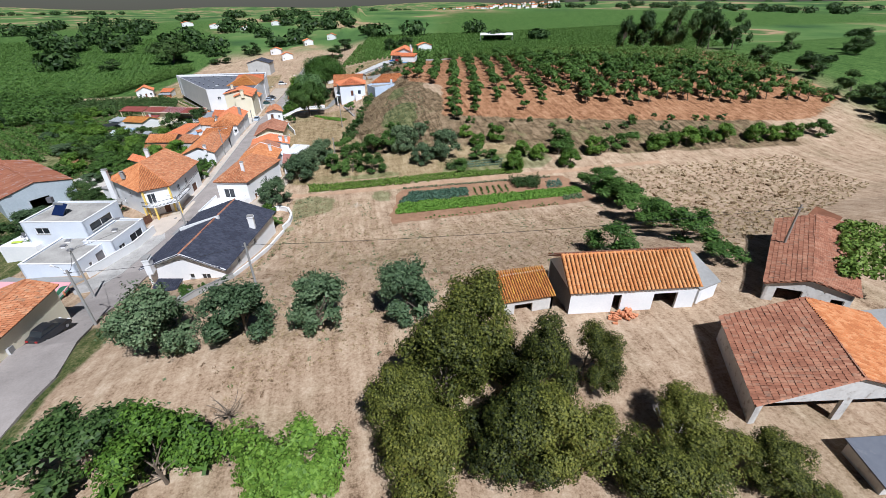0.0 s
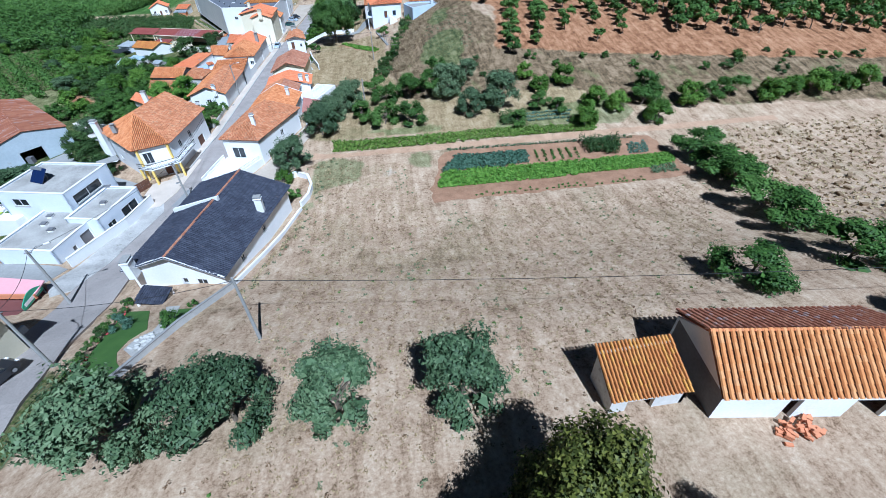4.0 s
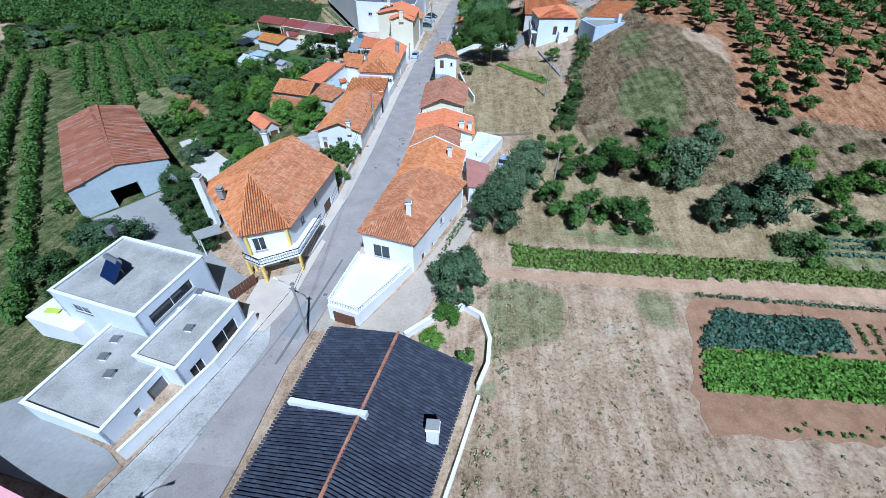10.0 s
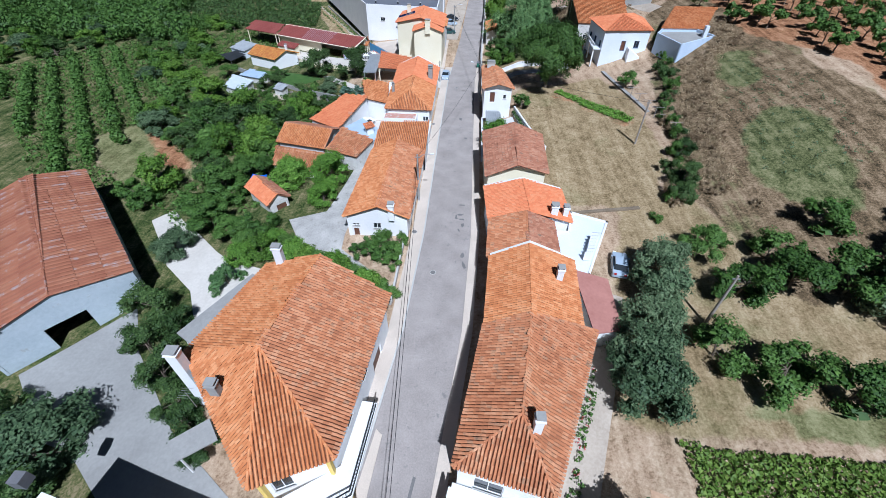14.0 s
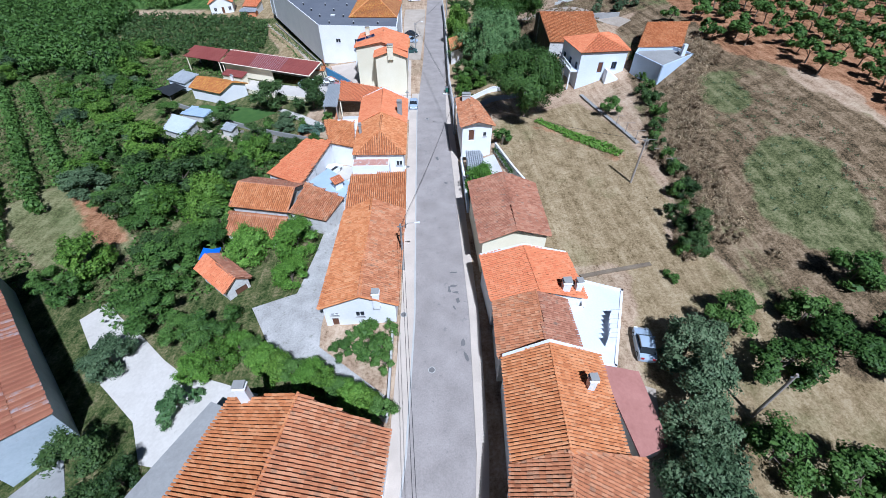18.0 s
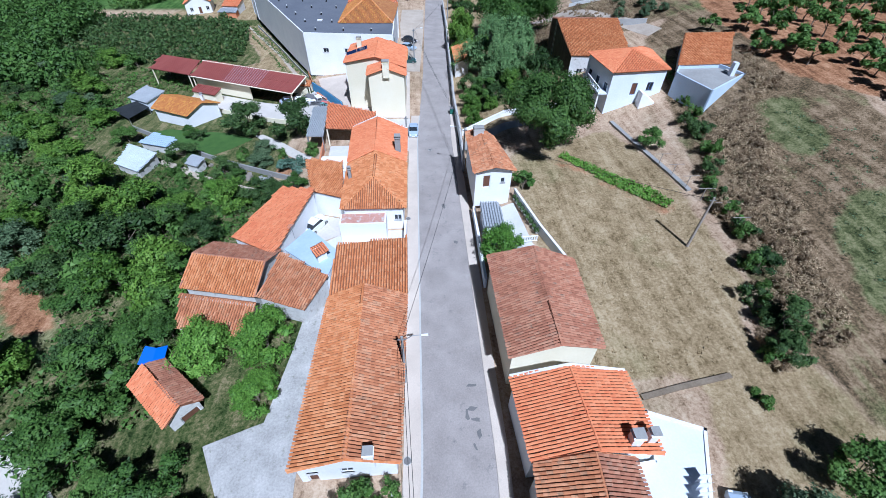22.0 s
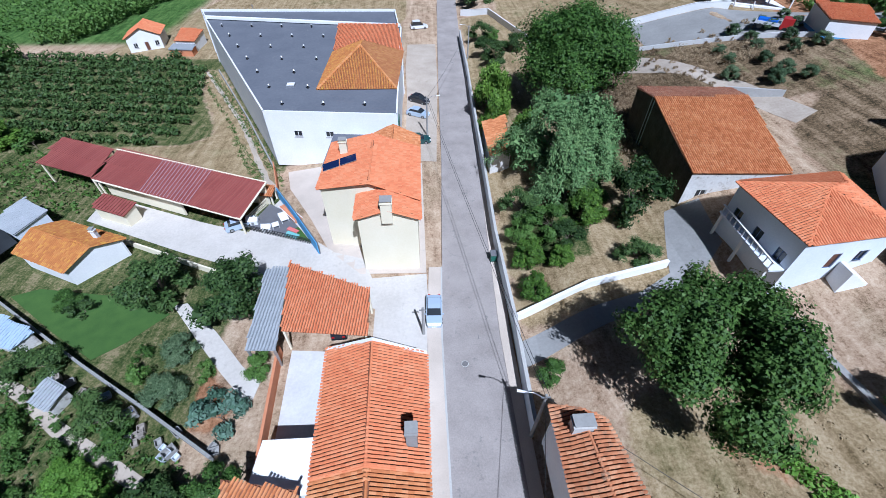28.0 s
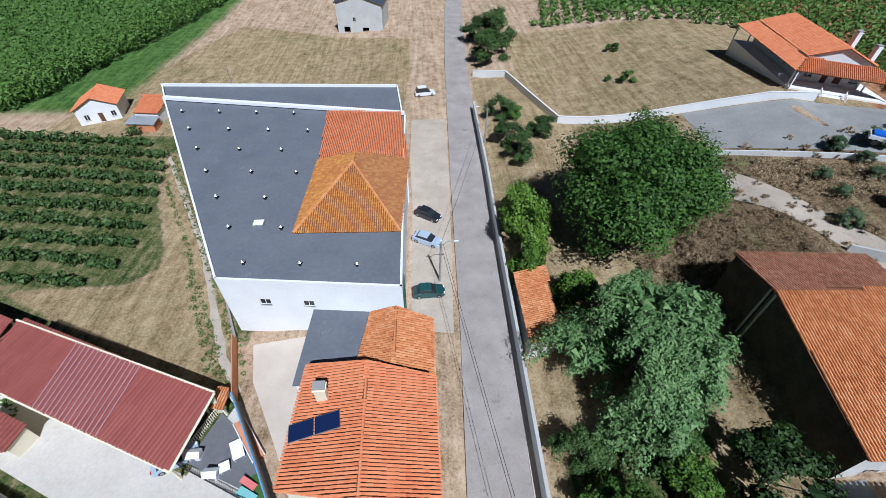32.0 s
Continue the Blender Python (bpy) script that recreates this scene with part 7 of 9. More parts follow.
# farm in the south
barn = thing("barn", 58, -94, 8.8, "long white barn with a corrugated orange roof and open door", "barn")
BQ = [(51.0, -96.6), (65.0, -98.6), (66.0, -91.4), (51.9, -89.4)]
bb_ = inset(BQ, 0.25)
wall_panel(barn, bb_[0], bb_[1], 8.4, 11.9, MAT["white_wall"], [(4.6, 0.9, 0.6, 2.9, "open"), (9.0, 2.6, 0.6, 2.8, "open")])
wall_panel(barn, bb_[1], bb_[2], 8.4, 11.9, MAT["white_wall"])
wall_panel(barn, bb_[2], bb_[3], 8.4, 11.9, MAT["white_wall"])
wall_panel(barn, bb_[3], bb_[0], 8.4, 11.9, MAT["shaded_cement"])
R0, R1 = (51.45, -93.0, 14.4), (65.5, -95.0, 14.4)
# south pitch orange, north pitch in a darker brown-red sheet
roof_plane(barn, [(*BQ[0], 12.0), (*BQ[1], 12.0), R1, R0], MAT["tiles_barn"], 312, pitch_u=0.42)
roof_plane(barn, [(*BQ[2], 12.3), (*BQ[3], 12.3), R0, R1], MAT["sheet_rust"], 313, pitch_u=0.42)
ridge_caps(barn, R0, R1, MAT["tiles_orange"], 3)
for a, b2, r in ((bb_[0], bb_[3], R0), (bb_[1], bb_[2], R1)):
    k = 0.25 if r is R0 else -0.25
    tri = [(*a, 11.85), (*b2, 11.85), (r[0] + k, r[1], r[2] - 0.2)]
    part("gable", tri + [(x + k, y, z) for x, y, z in tri], [(0, 1, 2), (5, 4, 3), (1, 0, 3, 4), (2, 1, 4, 5), (0, 2, 5, 3)], MAT["white_wall"], barn)
barn_side = lean_to("white lean-to at the barn's end with grey sheet roof", "lean-to", [(65.3, -98.2, 11.2), (68.6, -97.4, 11.2), (68.8, -92.6, 12.2), (66.2, -91.6, 12.2)], MAT["concrete"], MAT["white_wall"], 314, tiles=False, name="lean_to")
shed_south = lean_to("small open shed with an old lichen tile roof", "shed", [(44.4, -95.2, 10.9), (50.3, -95.2, 10.9), (50.3, -91.5, 12.3), (44.5, -91.7, 12.3)], MAT["tiles_lichen"], MAT["dirty_wall"], 315, holes={0: [(1.2, 2.0, 0.4, 1.8, "open"), (4.2, 2.2, 0.4, 1.8, "open")]})
farm_house = house("old farm building with a large weathered brown roof", "barn", [(58.0, -112.1), (72.8, -114.8), (77.4, -105.7), (63.3, -102.8)], 11.6, ((65.3, -113.3), (70.2, -104.5), 13.9), MAT["dirty_wall"], (MAT["tiles_brown"], MAT["tiles_orange"]), {"s": [(0.5, 6.2, 0.0, 2.3, "open"), (7.4, 6.6, 0.0, 2.3, "open")]}, seed=321, name="barn")
farm_old = house("ruined farm building with a sagging grey-brown roof", "barn", [(72.5, -98.9), (79.7, -103.4), (95.6, -90.5), (87.2, -86.7)], 11.4, ((75.9, -101.0), (91.4, -88.7), 12.5), MAT["dirty_wall"], MAT["tiles_brown"], {"s": [(1.0, 2.4, 0, 2.6, "open"), (6, 1.2, 1.2, 2.2, "open")]}, seed=331, name="barn", caps=False)
farm_red = lean_to("low farm shed with orange tiles", "shed", [(90.3, -91.6, 10.6), (100.1, -86.3, 10.1), (101.6, -81.3, 9.5), (89.5, -88.1, 10.9)], MAT["tiles_orange"], MAT["dirty_wall"], 341)
farm_flat = lean_to("low roof of grey corrugated sheets", "shed", [(74.7, -108.3, 10.8), (82.7, -109.5, 10.8), (84.2, -105.3, 11.0), (77.4, -104.5, 11.0)], MAT["concrete"], MAT["dirty_wall"], 343, tiles=False)
farm_pens = lean_to("broken grey fibre-cement roof over pens", "shed", [(62.2, -118.6, 10.2), (71.3, -120.1, 10.2), (72.1, -116.7, 10.5), (63.0, -115.2, 10.5)], MAT["grey_roof"], MAT["dirty_wall"], 344, tiles=False)
ivy = scatter([(80.4, -100.4), (92.5, -90.5), (97.1, -92.8), (85.0, -103.4)], 0.9, 81)
plants("ivy", np.column_stack([ivy, np.full(len(ivy), 11.9)]), 0.6, 0.9, 30, 0.2, MAT["leaf_lime"], "light green creeper over the ruined roof", "creeper", 82)
dry = Bag()
for i in range(46):
    x, y = 55.4 + random.random() * 2.8, -98.9 + random.random() * 1.3
    a = random.random() * 3
    dry.add(boxv((x, y, 9.1 + random.random() * 0.7 * (1 - abs(x - 56.8) / 2)), (math.cos(a), math.sin(a), 0.1), (-math.sin(a), math.cos(a), 0), (0, 0, 1), 0.5, 0.22, 0.16), BOX_FACES)
tagged(dry.to("tile_pile", MAT["clay_brick"], None, "heap of loose terracotta tiles beside the barn"), "", "tile pile", "", "stuff")

# bales left on the cut field
bale = Bag().add(boxv((-0.5, -0.25, -0.05), (1, 0, 0), (0, 1, 0), (0, 0, 1), 1.0, 0.5, 0.45), BOX_FACES)
bale_mesh = mesh_from("hay_bale", bale.v, bale.f, MAT["bale"])
for i, (x, y) in enumerate(scatter([(84, -62), (96, -70), (130, -62), (136, -40), (90, -38)], 5.4, 91, 0.5)):
    b5 = new("hay_bale", bale_mesh)
    b5.matrix_basis = pose(float(x), float(y), float(ground_z(x, y)), 0, 0, 37 * i)
    tagged(b5, "small brown bale lying on the cut field", "hay bale", "bales on the field")
barn_low = lean_to("low broken outhouse with old tiles", "shed", [(-27.4, 9.4, 0.4), (-19.6, 7.8, 0.4), (-19.3, 11.2, 1.9), (-27.6, 12.9, 1.9)], MAT["tiles_old"], MAT["dirty_wall"], 347)

# house and yard by the road in the south
cream_south = house("cream roadside house with old terracotta roof", "house", [(-10.9, -88.7), (-4.9, -88.7), (-4.1, -77.9), (-10.1, -77.4)], 9.4, ((-8.0, -88.7), (-7.2, -77.5), 10.4), MAT["cream_wall"], MAT["tiles_old"], {"e": [(3, 1.2, 1.0, 2.2, W), (9, 1.2, 1.0, 2.2, W)]}, seed=351)
pink_roof = thing("shelter", -17, -66, 1.7, "yard shelter with a pink sheet roof and orange fascia", "shelter")
Bag().prism([(-26, -61.6), (-11.2, -65.4), (-11.0, -67.6), (-25.5, -65.4)], 2.40, 2.52).to("roof", MAT["pink_wall"], pink_roof)
Bag().prism([(-25.5, -65.5), (-11.0, -67.7), (-11.0, -67.9), (-25.5, -65.7)], 1.90, 2.54).to("fascia", MAT["clay_brick"], pink_roof)
for x, y in ((-11.3, -67.2), (-18, -66.4), (-25, -65.2), (-12, -65.4), (-25, -62.3)):
    Bag().box(x - 0.08, y - 0.08, -1.4, x + 0.08, y + 0.08, 2.4).to("post", MAT["iron"], pink_roof)
draped("yard", [(-26, -62.4), (-11.4, -65.6), (-11.6, -70.4), (-25.0, -70.0)], 0.05, MAT["maroon_floor"], "dark red tiled yard under the shelter")
sign = thing("entrance_sign", -11, -68, 1.8, "arched white and green entrance sign on posts", "sign")
arch = Bag()
outline = [(-69.8, 1.9), (-66.2, 1.9)] + [(-66.2 - 0.36 * i, 2.5 + 0.7 * math.sin(math.pi * i / 10)) for i in range(11)]
m = len(outline)
arch.add([(x, y, z) for x in (-11.26, -11.18) for y, z in outline], [tuple(range(m))[::-1], tuple(range(m, 2 * m))] + [(i, (i + 1) % m, (i + 1) % m + m, i + m) for i in range(m)])
arch.to("board", MAT["sign_green"], sign)
Bag().box(-11.28, -69.4, 2.15, -11.16, -66.6, 2.55).to("lettering_bar", MAT["white_paint"], sign)
for y in (-69.7, -66.3):
    Bag().box(-11.26, y - 0.05, -1.2, -11.16, y + 0.05, 2.0).to("post", MAT["iron"], sign)

# garden before the dark-roofed house
draped("lawn", [(-53.2, 60.3), (-50.4, 61.4), (-45.0, 60.4), (-38.7, 59.4), (-32.9, 56.4), (-36.2, 52.8), (-38.9, 50.8), (-45.0, 54.6)], 0.05, MAT["grass_short"], "bright green lawn before the ochre-roofed house", category="lawn")
draped("lawn", [(7.9, -75.3), (11.0, -75.7), (9.7, -79.2), (8.7, -79.6)], 0.04, MAT["grass_short"], "short green lawn beside the garden wall", category="lawn")
draped("lawn", [(1.4, -73.0), (4.6, -74.2), (6.6, -78.4), (5.5, -79.8), (5.4, -81.4), (6.3, -83.0), (7.2, -84.0), (6.4, -86.4), (3.4, -86.2), (2.2, -79.0)], 0.04, MAT["grass_short"], "short green lawn with stone edging", category="lawn")
draped("garden_path", [(6.4, -74.2), (8.0, -74.6), (8.8, -77.9), (8.6, -79.7), (9.1, -81.4), (7.4, -82.6), (5.9, -81.2), (6.1, -80.3), (7.5, -79.1), (7.5, -77.0)], 0.05, MAT["cobble"], "pale crazy-paved garden path", category="path")
fountain = thing("rockery", 7.4, -80.7, 5.8, "round rockery of pale stones in the garden", "rockery")
for i in range(26):
    a, r = random.random() * 6.28, math.sqrt(random.random()) * 1.3
    x, y, s = 7.4 + math.cos(a) * r, -80.7 + math.sin(a) * r, 0.14 + random.random() * 0.16
    b3 = bmesh.new()
    bmesh.ops.create_icosphere(b3, subdivisions=1, radius=s)
    vs = [(v.co.x * random.uniform(0.8, 1.3) + x, v.co.y * random.uniform(0.8, 1.2) + y, v.co.z * 0.7 + float(ground_z(x, y)) + 0.1) for v in b3.verts]
    fs = [[v.index for v in f.verts] for f in b3.faces]
    b3.free()
    part("stone", vs, fs, MAT["stone_trim"], fountain)
for x, y, r, k in ((3.2, -76.8, 1.25, "silver_shrub"), (8.9, -77.8, 1.3, "bush"), (0.7, -71.6, 0.8, "bush"), (1.0, -73.4, 0.8, "dark_bush"), (1.2, -74.8, 0.7, "bush"), (1.5, -76.2, 0.8, "bush"), (1.7, -77.7, 0.75, "dark_bush"), (1.9, -79.2, 0.7, "bush"), (2.2, -80.7, 0.8, "dark_bush"), (2.5, -82.3, 0.7, "bush"), (2.8, -84.0, 0.8, "bush"), (9.6, -75.2, 0.6, "bush"), (12.2, -46.6, 1.5, "citrus_tree"), (13.6, -43.4, 1.7, "citrus_tree"), (15.4, -48.2, 1.4, "bush"), (3.0, -85.6, 0.7, "dark_bush")):
    tree(k, x, y, r, r * 1.2, "green garden shrub beside the white house", "front garden shrubs", category="shrub")
plants("flowers", rows_in([(2.6, -85.5), (3.2, -85.5), (1.6, -72.1), (0.9, -72.1)], (0.1, 1), 0.9, 1.3, 83), 0.25, 0.4, 8, 0.1, MAT["flower_red"], "red flowers along the garden edge", "flowers", 84)
plants("flowers", rows_in([(10.4, -37.2), (11.0, -37.6), (15.4, -24.4), (14.8, -24.2)], (0.38, 0.92), 0.5, 2.2, 85), 0.3, 0.35, 10, 0.08, MAT["flower_red"], "red and pink flowers along the house wall", "flowers", 86)
plants("flowers", rows_in([(10.4, -37.2), (11.2, -37.6), (15.6, -24.4), (14.8, -24.2)], (0.38, 0.92), 0.5, 0.7, 87), 0.3, 0.5, 12, 0.12, MAT["leaf_green"], "green plants along the house wall", "plants", 88)
porch = lean_to("porch with a small slate-grey roof", "porch", [(2.1, -72.3, 3.6), (5.4, -73.1, 3.6), (5.8, -70.8, 4.1), (2.5, -70.0, 4.1)], MAT["tiles_slate"], MAT["white_paint"], 361, posts=True, name="porch")

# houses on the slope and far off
# side_mats: the west walls take the stone with shade painted in
old_slope = lean_to("old stone barn with a broad orange roof", "barn", [(27.9, 64.3, 7.6), (39.6, 63.7, 7.6), (41.3, 78.0, 10.2), (28.3, 78.5, 10.2)], MAT["tiles_orange"], MAT["dirty_wall"], 371, name="barn", side_mats={3: MAT["shaded_stone"]}, holes={0: [(1.5, 1.2, 1.2, 2.6, "window"), (6.0, 1.6, 0.4, 2.6, "gate")]})
old_slope_n = lean_to("north side of the old barn with darker brown tiles", "barn", [(43.0, 84.0, 8.6), (29.0, 85.0, 8.6), (28.3, 78.6, 10.1), (41.3, 78.1, 10.1)], MAT["tiles_brown"], MAT["dirty_wall"], 372, name="barn", side_mats={1: MAT["shaded_stone"]})
blue_ruin = lean_to("pale blue house with an old orange roof", "house", [(42.7, 52.9, 9.9), (52.2, 53.4, 9.9), (58.2, 64.3, 11.6), (48.3, 63.6, 11.6)], MAT["tiles_orange"], MAT["bluish_wall"], 381, name="house")
RW = [(41.0, 50.0), (43.4, 42.8), (52.4, 49.2), (50.4, 53.6), (43.0, 53.2)]
ruin_wing = thing("outbuilding", 46, 48.5, 5.6, "flat-roofed pale blue wing on the slope", "outbuilding")
poly_walls(ruin_wing, RW, 4.6, 9.9, MAT["sky_wall"], {1: [(4.6, 1.2, 2.2, 3.2, W)]})
Bag().prism(inset(RW, 0.24), 9.1, 9.3).to("roof", MAT["concrete"], ruin_wing)
Bag().box(50.2, 49.6, 6.5, 50.9, 50.4, 11.4).to("chimney", MAT["bluish_wall"], ruin_wing)
blue_wing = thing("house", 47, 49, 4, "pale blue flat-roofed wing with a small window", "house")
BW = [(41.8, 49.2), (46.2, 44.6), (53.0, 50.8), (52.6, 53.4), (44.0, 54.4)]
poly_walls(blue_wing, BW, 3.4, 7.2, MAT["bluish_wall"], {0: [(2.4, 0.9, 1.9, 2.8, W)]})
Bag().prism(inset(BW, 0.2), 6.8, 7.05).to("roof", MAT["concrete"], blue_wing)
chimney(blue_wing, 51.0, 51.6, 6.6, 9.2, 0.9, 0.6)
chimney(blue_wing, 55.0, 57.0, 8.0, 10.2, 0.6, 0.6)
balc = thing("balcony", 29.4, 54, 5, "blue balcony along the house with white balusters", "balcony")
Bag().box(28.9, 50.2, 6.2, 30.4, 59.0, 6.4).to("slab", MAT["bluish_wall"], balc)
for i in range(12):
    Bag().box(28.92, 50.4 + i * 0.75, 6.4, 29.02, 50.5 + i * 0.75, 7.2).to("baluster", MAT["white_paint"], balc)
Bag().box(28.88, 50.2, 7.2, 29.06, 59.0, 7.3).to("rail", MAT["white_paint"], balc)
for y in (50.6, 54.6, 58.6):
    Bag().box(28.95, y - 0.12, 2.6, 29.19, y + 0.12, 6.2).to("post", MAT["white_wall"], balc)
steps = thing("staircase", 37, 49, 4, "white outside stair with solid parapet", "stairs")
for i in range(9):
    Bag().box(36.0 + i * 0.42, 49.0, 4.0, 36.42 + i * 0.42, 50.6, 6.8 - i * 0.3).to("step", MAT["white_wall"], steps)
far_house = house("far white villa with a broad orange gable roof", "house", [(62.4, 125.8), (70.9, 120.8), (74.4, 140.0), (65.9, 145.2)], 14.2, ((66.7, 123.2), (70.2, 142.6), 16.2), MAT["white_wall"], MAT["tiles_new"], {"s": [(0.8, 1.3, 0.7, 2.2, W), (3.4, 1.0, 0, 2.2, "door"), (5.2, 1.2, 0.2, 2.2, "door"), (7.4, 1.4, 0.7, 2.2, W)], "w": [(3, 1.2, 0.8, 2.1, W), (8, 1.2, 0.8, 2.1, W), (13, 1.2, 0.8, 2.1, W)]}, seed=391, floor=10.1)
far_porch = lean_to("tiled porch roof along the villa's front", "porch", [(59.2, 122.6, 12.9), (72.4, 115.4, 12.9), (70.9, 120.6, 14.0), (62.3, 125.6, 14.0)], MAT["tiles_new"], MAT["white_paint"], 392, posts=True, name="porch")
far_porch_side = lean_to("tiled porch roof along the villa's side", "porch", [(63.0, 147.0, 12.9), (59.1, 122.6, 12.9), (62.2, 125.7, 14.0), (65.7, 145.3, 14.0)], MAT["tiles_new"], MAT["white_paint"], 393, posts=True, name="porch")
far_base = thing("terrace", 65, 128, 9.6, "raised white terrace under the villa's porch", "terrace")
Bag().prism([(59.4, 122.7), (72.2, 115.7), (75.8, 140.6), (63.2, 146.8)], 4.5, 10.08).to("floor", MAT["white_paint"], far_base)
far_steps = thing("steps", 64.4, 118.6, 9.6, "white steps with rails before the villa's porch", "steps")
for k in range(5):
    a0 = np.array((63.2, 120.3)) + np.array((-0.48, -0.88)) * 0.32 * k
    e0 = np.array((3.1, -1.7))
    o0 = np.array((-0.48, -0.88)) * 0.34
    Bag().prism([tuple(a0), tuple(a0 + o0), tuple(a0 + o0 + e0), tuple(a0 + e0)], 9.4, 10.0 - 0.13 * k).to("step", MAT["white_paint"], far_steps)
for e1 in (np.array((63.2, 120.3)), np.array((66.3, 118.6))):
    e2 = e1 + np.array((-0.8, -1.45))
    Bag().rod((*e1, 10.95), (*e2, 10.4), 0.07, None, 6).to("rail", MAT["white_paint"], far_steps)
    for f in (0, 0.33, 0.66, 1):
        p0 = e1 + (e2 - e1) * f
        Bag().rod((*p0, 9.6), (*p0, 10.95 - 0.55 * f), 0.06, None, 6).to("baluster", MAT["white_paint"], far_steps)
small_far = lean_to("white outhouse with a blue base and a single orange roof", "outhouse", [(60.6, 93.0, 15.2), (66.8, 90.6, 15.2), (69.6, 97.0, 15.9), (62.6, 100.2, 15.9)], MAT["tiles_new"], MAT["white_wall"], 401, name="outhouse", drop=11.4)
Bag().prism(inset([(60.6, 93.0), (66.8, 90.6), (69.6, 97.0), (62.6, 100.2)], 0.17), 10.6, 12.7).to("base", MAT["blue_wall"], small_far, "blue painted wall base")
white_far = house("white house with an orange roof beyond the vines", "house", [(-77.7, 143.6), (-70.0, 147.4), (-71.6, 154.6), (-79.3, 150.8)], -3.1, ((-73.8, 145.5), (-75.4, 152.7), -0.9), MAT["white_wall"], MAT["tiles_new"], {"s": [(1.2, 1, 0.9, 2.1, W), (3.8, 1.0, 0, 2.1, "door"), (6.2, 1, 0.9, 2.1, W)]}, seed=411)
white_far_b = lean_to("low white annex with a grey and orange roof", "house", [(-66.0, 145.0, -4.0), (-60.6, 144.4, -4.0), (-60.2, 151.2, -3.1), (-66.4, 152.0, -3.1)], MAT["tiles_new"], MAT["white_wall"], 421, name="house")
grey_far = lean_to("grey fibre-cement roof over a brick outhouse", "shed", [(-66.6, 141.6, -4.9), (-60.4, 141.0, -4.9), (-60.4, 144.2, -4.5), (-66.2, 144.8, -4.5)], MAT["sheet_grey"], MAT["clay_brick"], 422, pitch_u=0.4)
grey_far = house("unfinished grey two-storey house", "house", [(-29, 202), (-14, 199.5), (-12.6, 213), (-27, 215)], 3.0, ((-21.6, 200.8), (-20, 214), 5.2), MAT["grey_wall"], MAT["tiles_slate"], {"s": [(2, 2.0, 0.2, 2.0, "open"), (8, 2.0, 0.2, 2.0, "open"), (5, 1, 3.6, 4.8, W)]}, seed=431)
for i, (x, y, a, s) in enumerate(((-8, 262, 10, 9), (-20, 300, 0, 10), (6, 330, 20, 9), (-5, 380, 5, 10), (28, 360, -10, 9), (-70, 480, 30, 14), (-110, 505, 10, 13), (-40, 520, 0, 12), (-150, 540, 20, 14), (95, 215, 0, 11))):
    c, sn = math.cos(radians(a)), math.sin(radians(a))
    q = [(x + c * i2 * s * 0.5 - sn * j * s * 0.35, y + sn * i2 * s * 0.5 + c * j * s * 0.35) for i2, j in ((-1, -1), (1, -1), (1, 1), (-1, 1))]
    g = float(ground_z(x, y))
    mid0, mid1 = ((q[0][0] + q[1][0]) / 2, (q[0][1] + q[1][1]) / 2), ((q[2][0] + q[3][0]) / 2, (q[2][1] + q[3][1]) / 2)
    house("distant white house with orange tile roof", "house", q, g + 3.6, (mid0, mid1, g + 5.4), MAT["white_wall"], MAT["tiles_new"], {"s": [(1, 1, 1, 2.2, W)]}, seed=500 + 7 * i, pitch_u=0.6, caps=False)
hangar = lean_to("open farm shelter with a white roof on the hill", "shelter", [(150, 252, float(ground_z(164, 252)) + 5.4), (176, 244, float(ground_z(164, 252)) + 5.4), (180, 256, float(ground_z(164, 252)) + 6.4), (154, 264, float(ground_z(164, 252)) + 6.4)], MAT["white_paint"], MAT["galvanised"], 441, posts=True, tiles=False, name="shelter")
town, roofs = Bag(), Bag()
tr = np.random.default_rng(9)
for i in range(150):
    a, d = tr.uniform(0.02, 0.5), tr.uniform(1300, 2100)
    x, y = math.sin(a) * d, math.cos(a) * d
    g, s, h = float(ground_z(x, y)), tr.uniform(7, 14), tr.uniform(5, 9)
    town.box(x, y, g - 3, x + s, y + s, g + h)
    roofs.box(x - 0.5, y - 0.5, g + h + 0.01, x + s + 0.5, y + s + 0.5, g + h + 1.6)
town_ob = tagged(town.to("distant_town", MAT["white_wall"], None, "distant white town on the hills"), "", "town", "", "stuff")
roofs.to("roof", MAT["tiles_new"], town_ob, "", False, "stuff")

# chimneys and roof details -----------------------------------------------------
chimney(dark_house, 1.2, -68.6, 4.4, 6.6, 0.8, 1.3)
chimney(dark_house, 13.6, -58.6, 5.0, 7.0, 0.9, 0.7)
chimney(right_house, 8.2, -32.8, 6.4, 8.2, 0.6, 0.6)
chimney(right_house_north, 12.0, -17.6, 5.8, 7.4, 0.6, 0.6)
chimney(left_cottage, -6.2, -5.9, 3.0, 5.2, 0.7, 0.6)
chimney(oct_house, -15.2, -17.6, 6.2, 8.4, 0.8, 0.6)
chimney(oct_house, -19.6, -29.0, 0.0, 7.6, 0.9, 0.8)
chimney(oct_house, -15.4, -31.4, 6.4, 7.6, 0.7, 0.6, MAT["concrete"])
chimney(orange_house, 13.2, -6.2, 4.8, 6.3, 0.8, 0.7)
chimney(orange_house, 14.6, -6.0, 4.4, 6.0, 0.6, 0.6)
chimney(corner_house, -11.2, 31.0, 3.4, 5.0, 0.4, 0.4, MAT["concrete"])
chimney(new_house, -4.8, 37.4, 3.6, 6.0, 0.8, 0.8, MAT["concrete"])
chimney(small_white, 6.8, 36.6, 6.2, 7.5, 1.4, 0.8, MAT["stone_trim"])
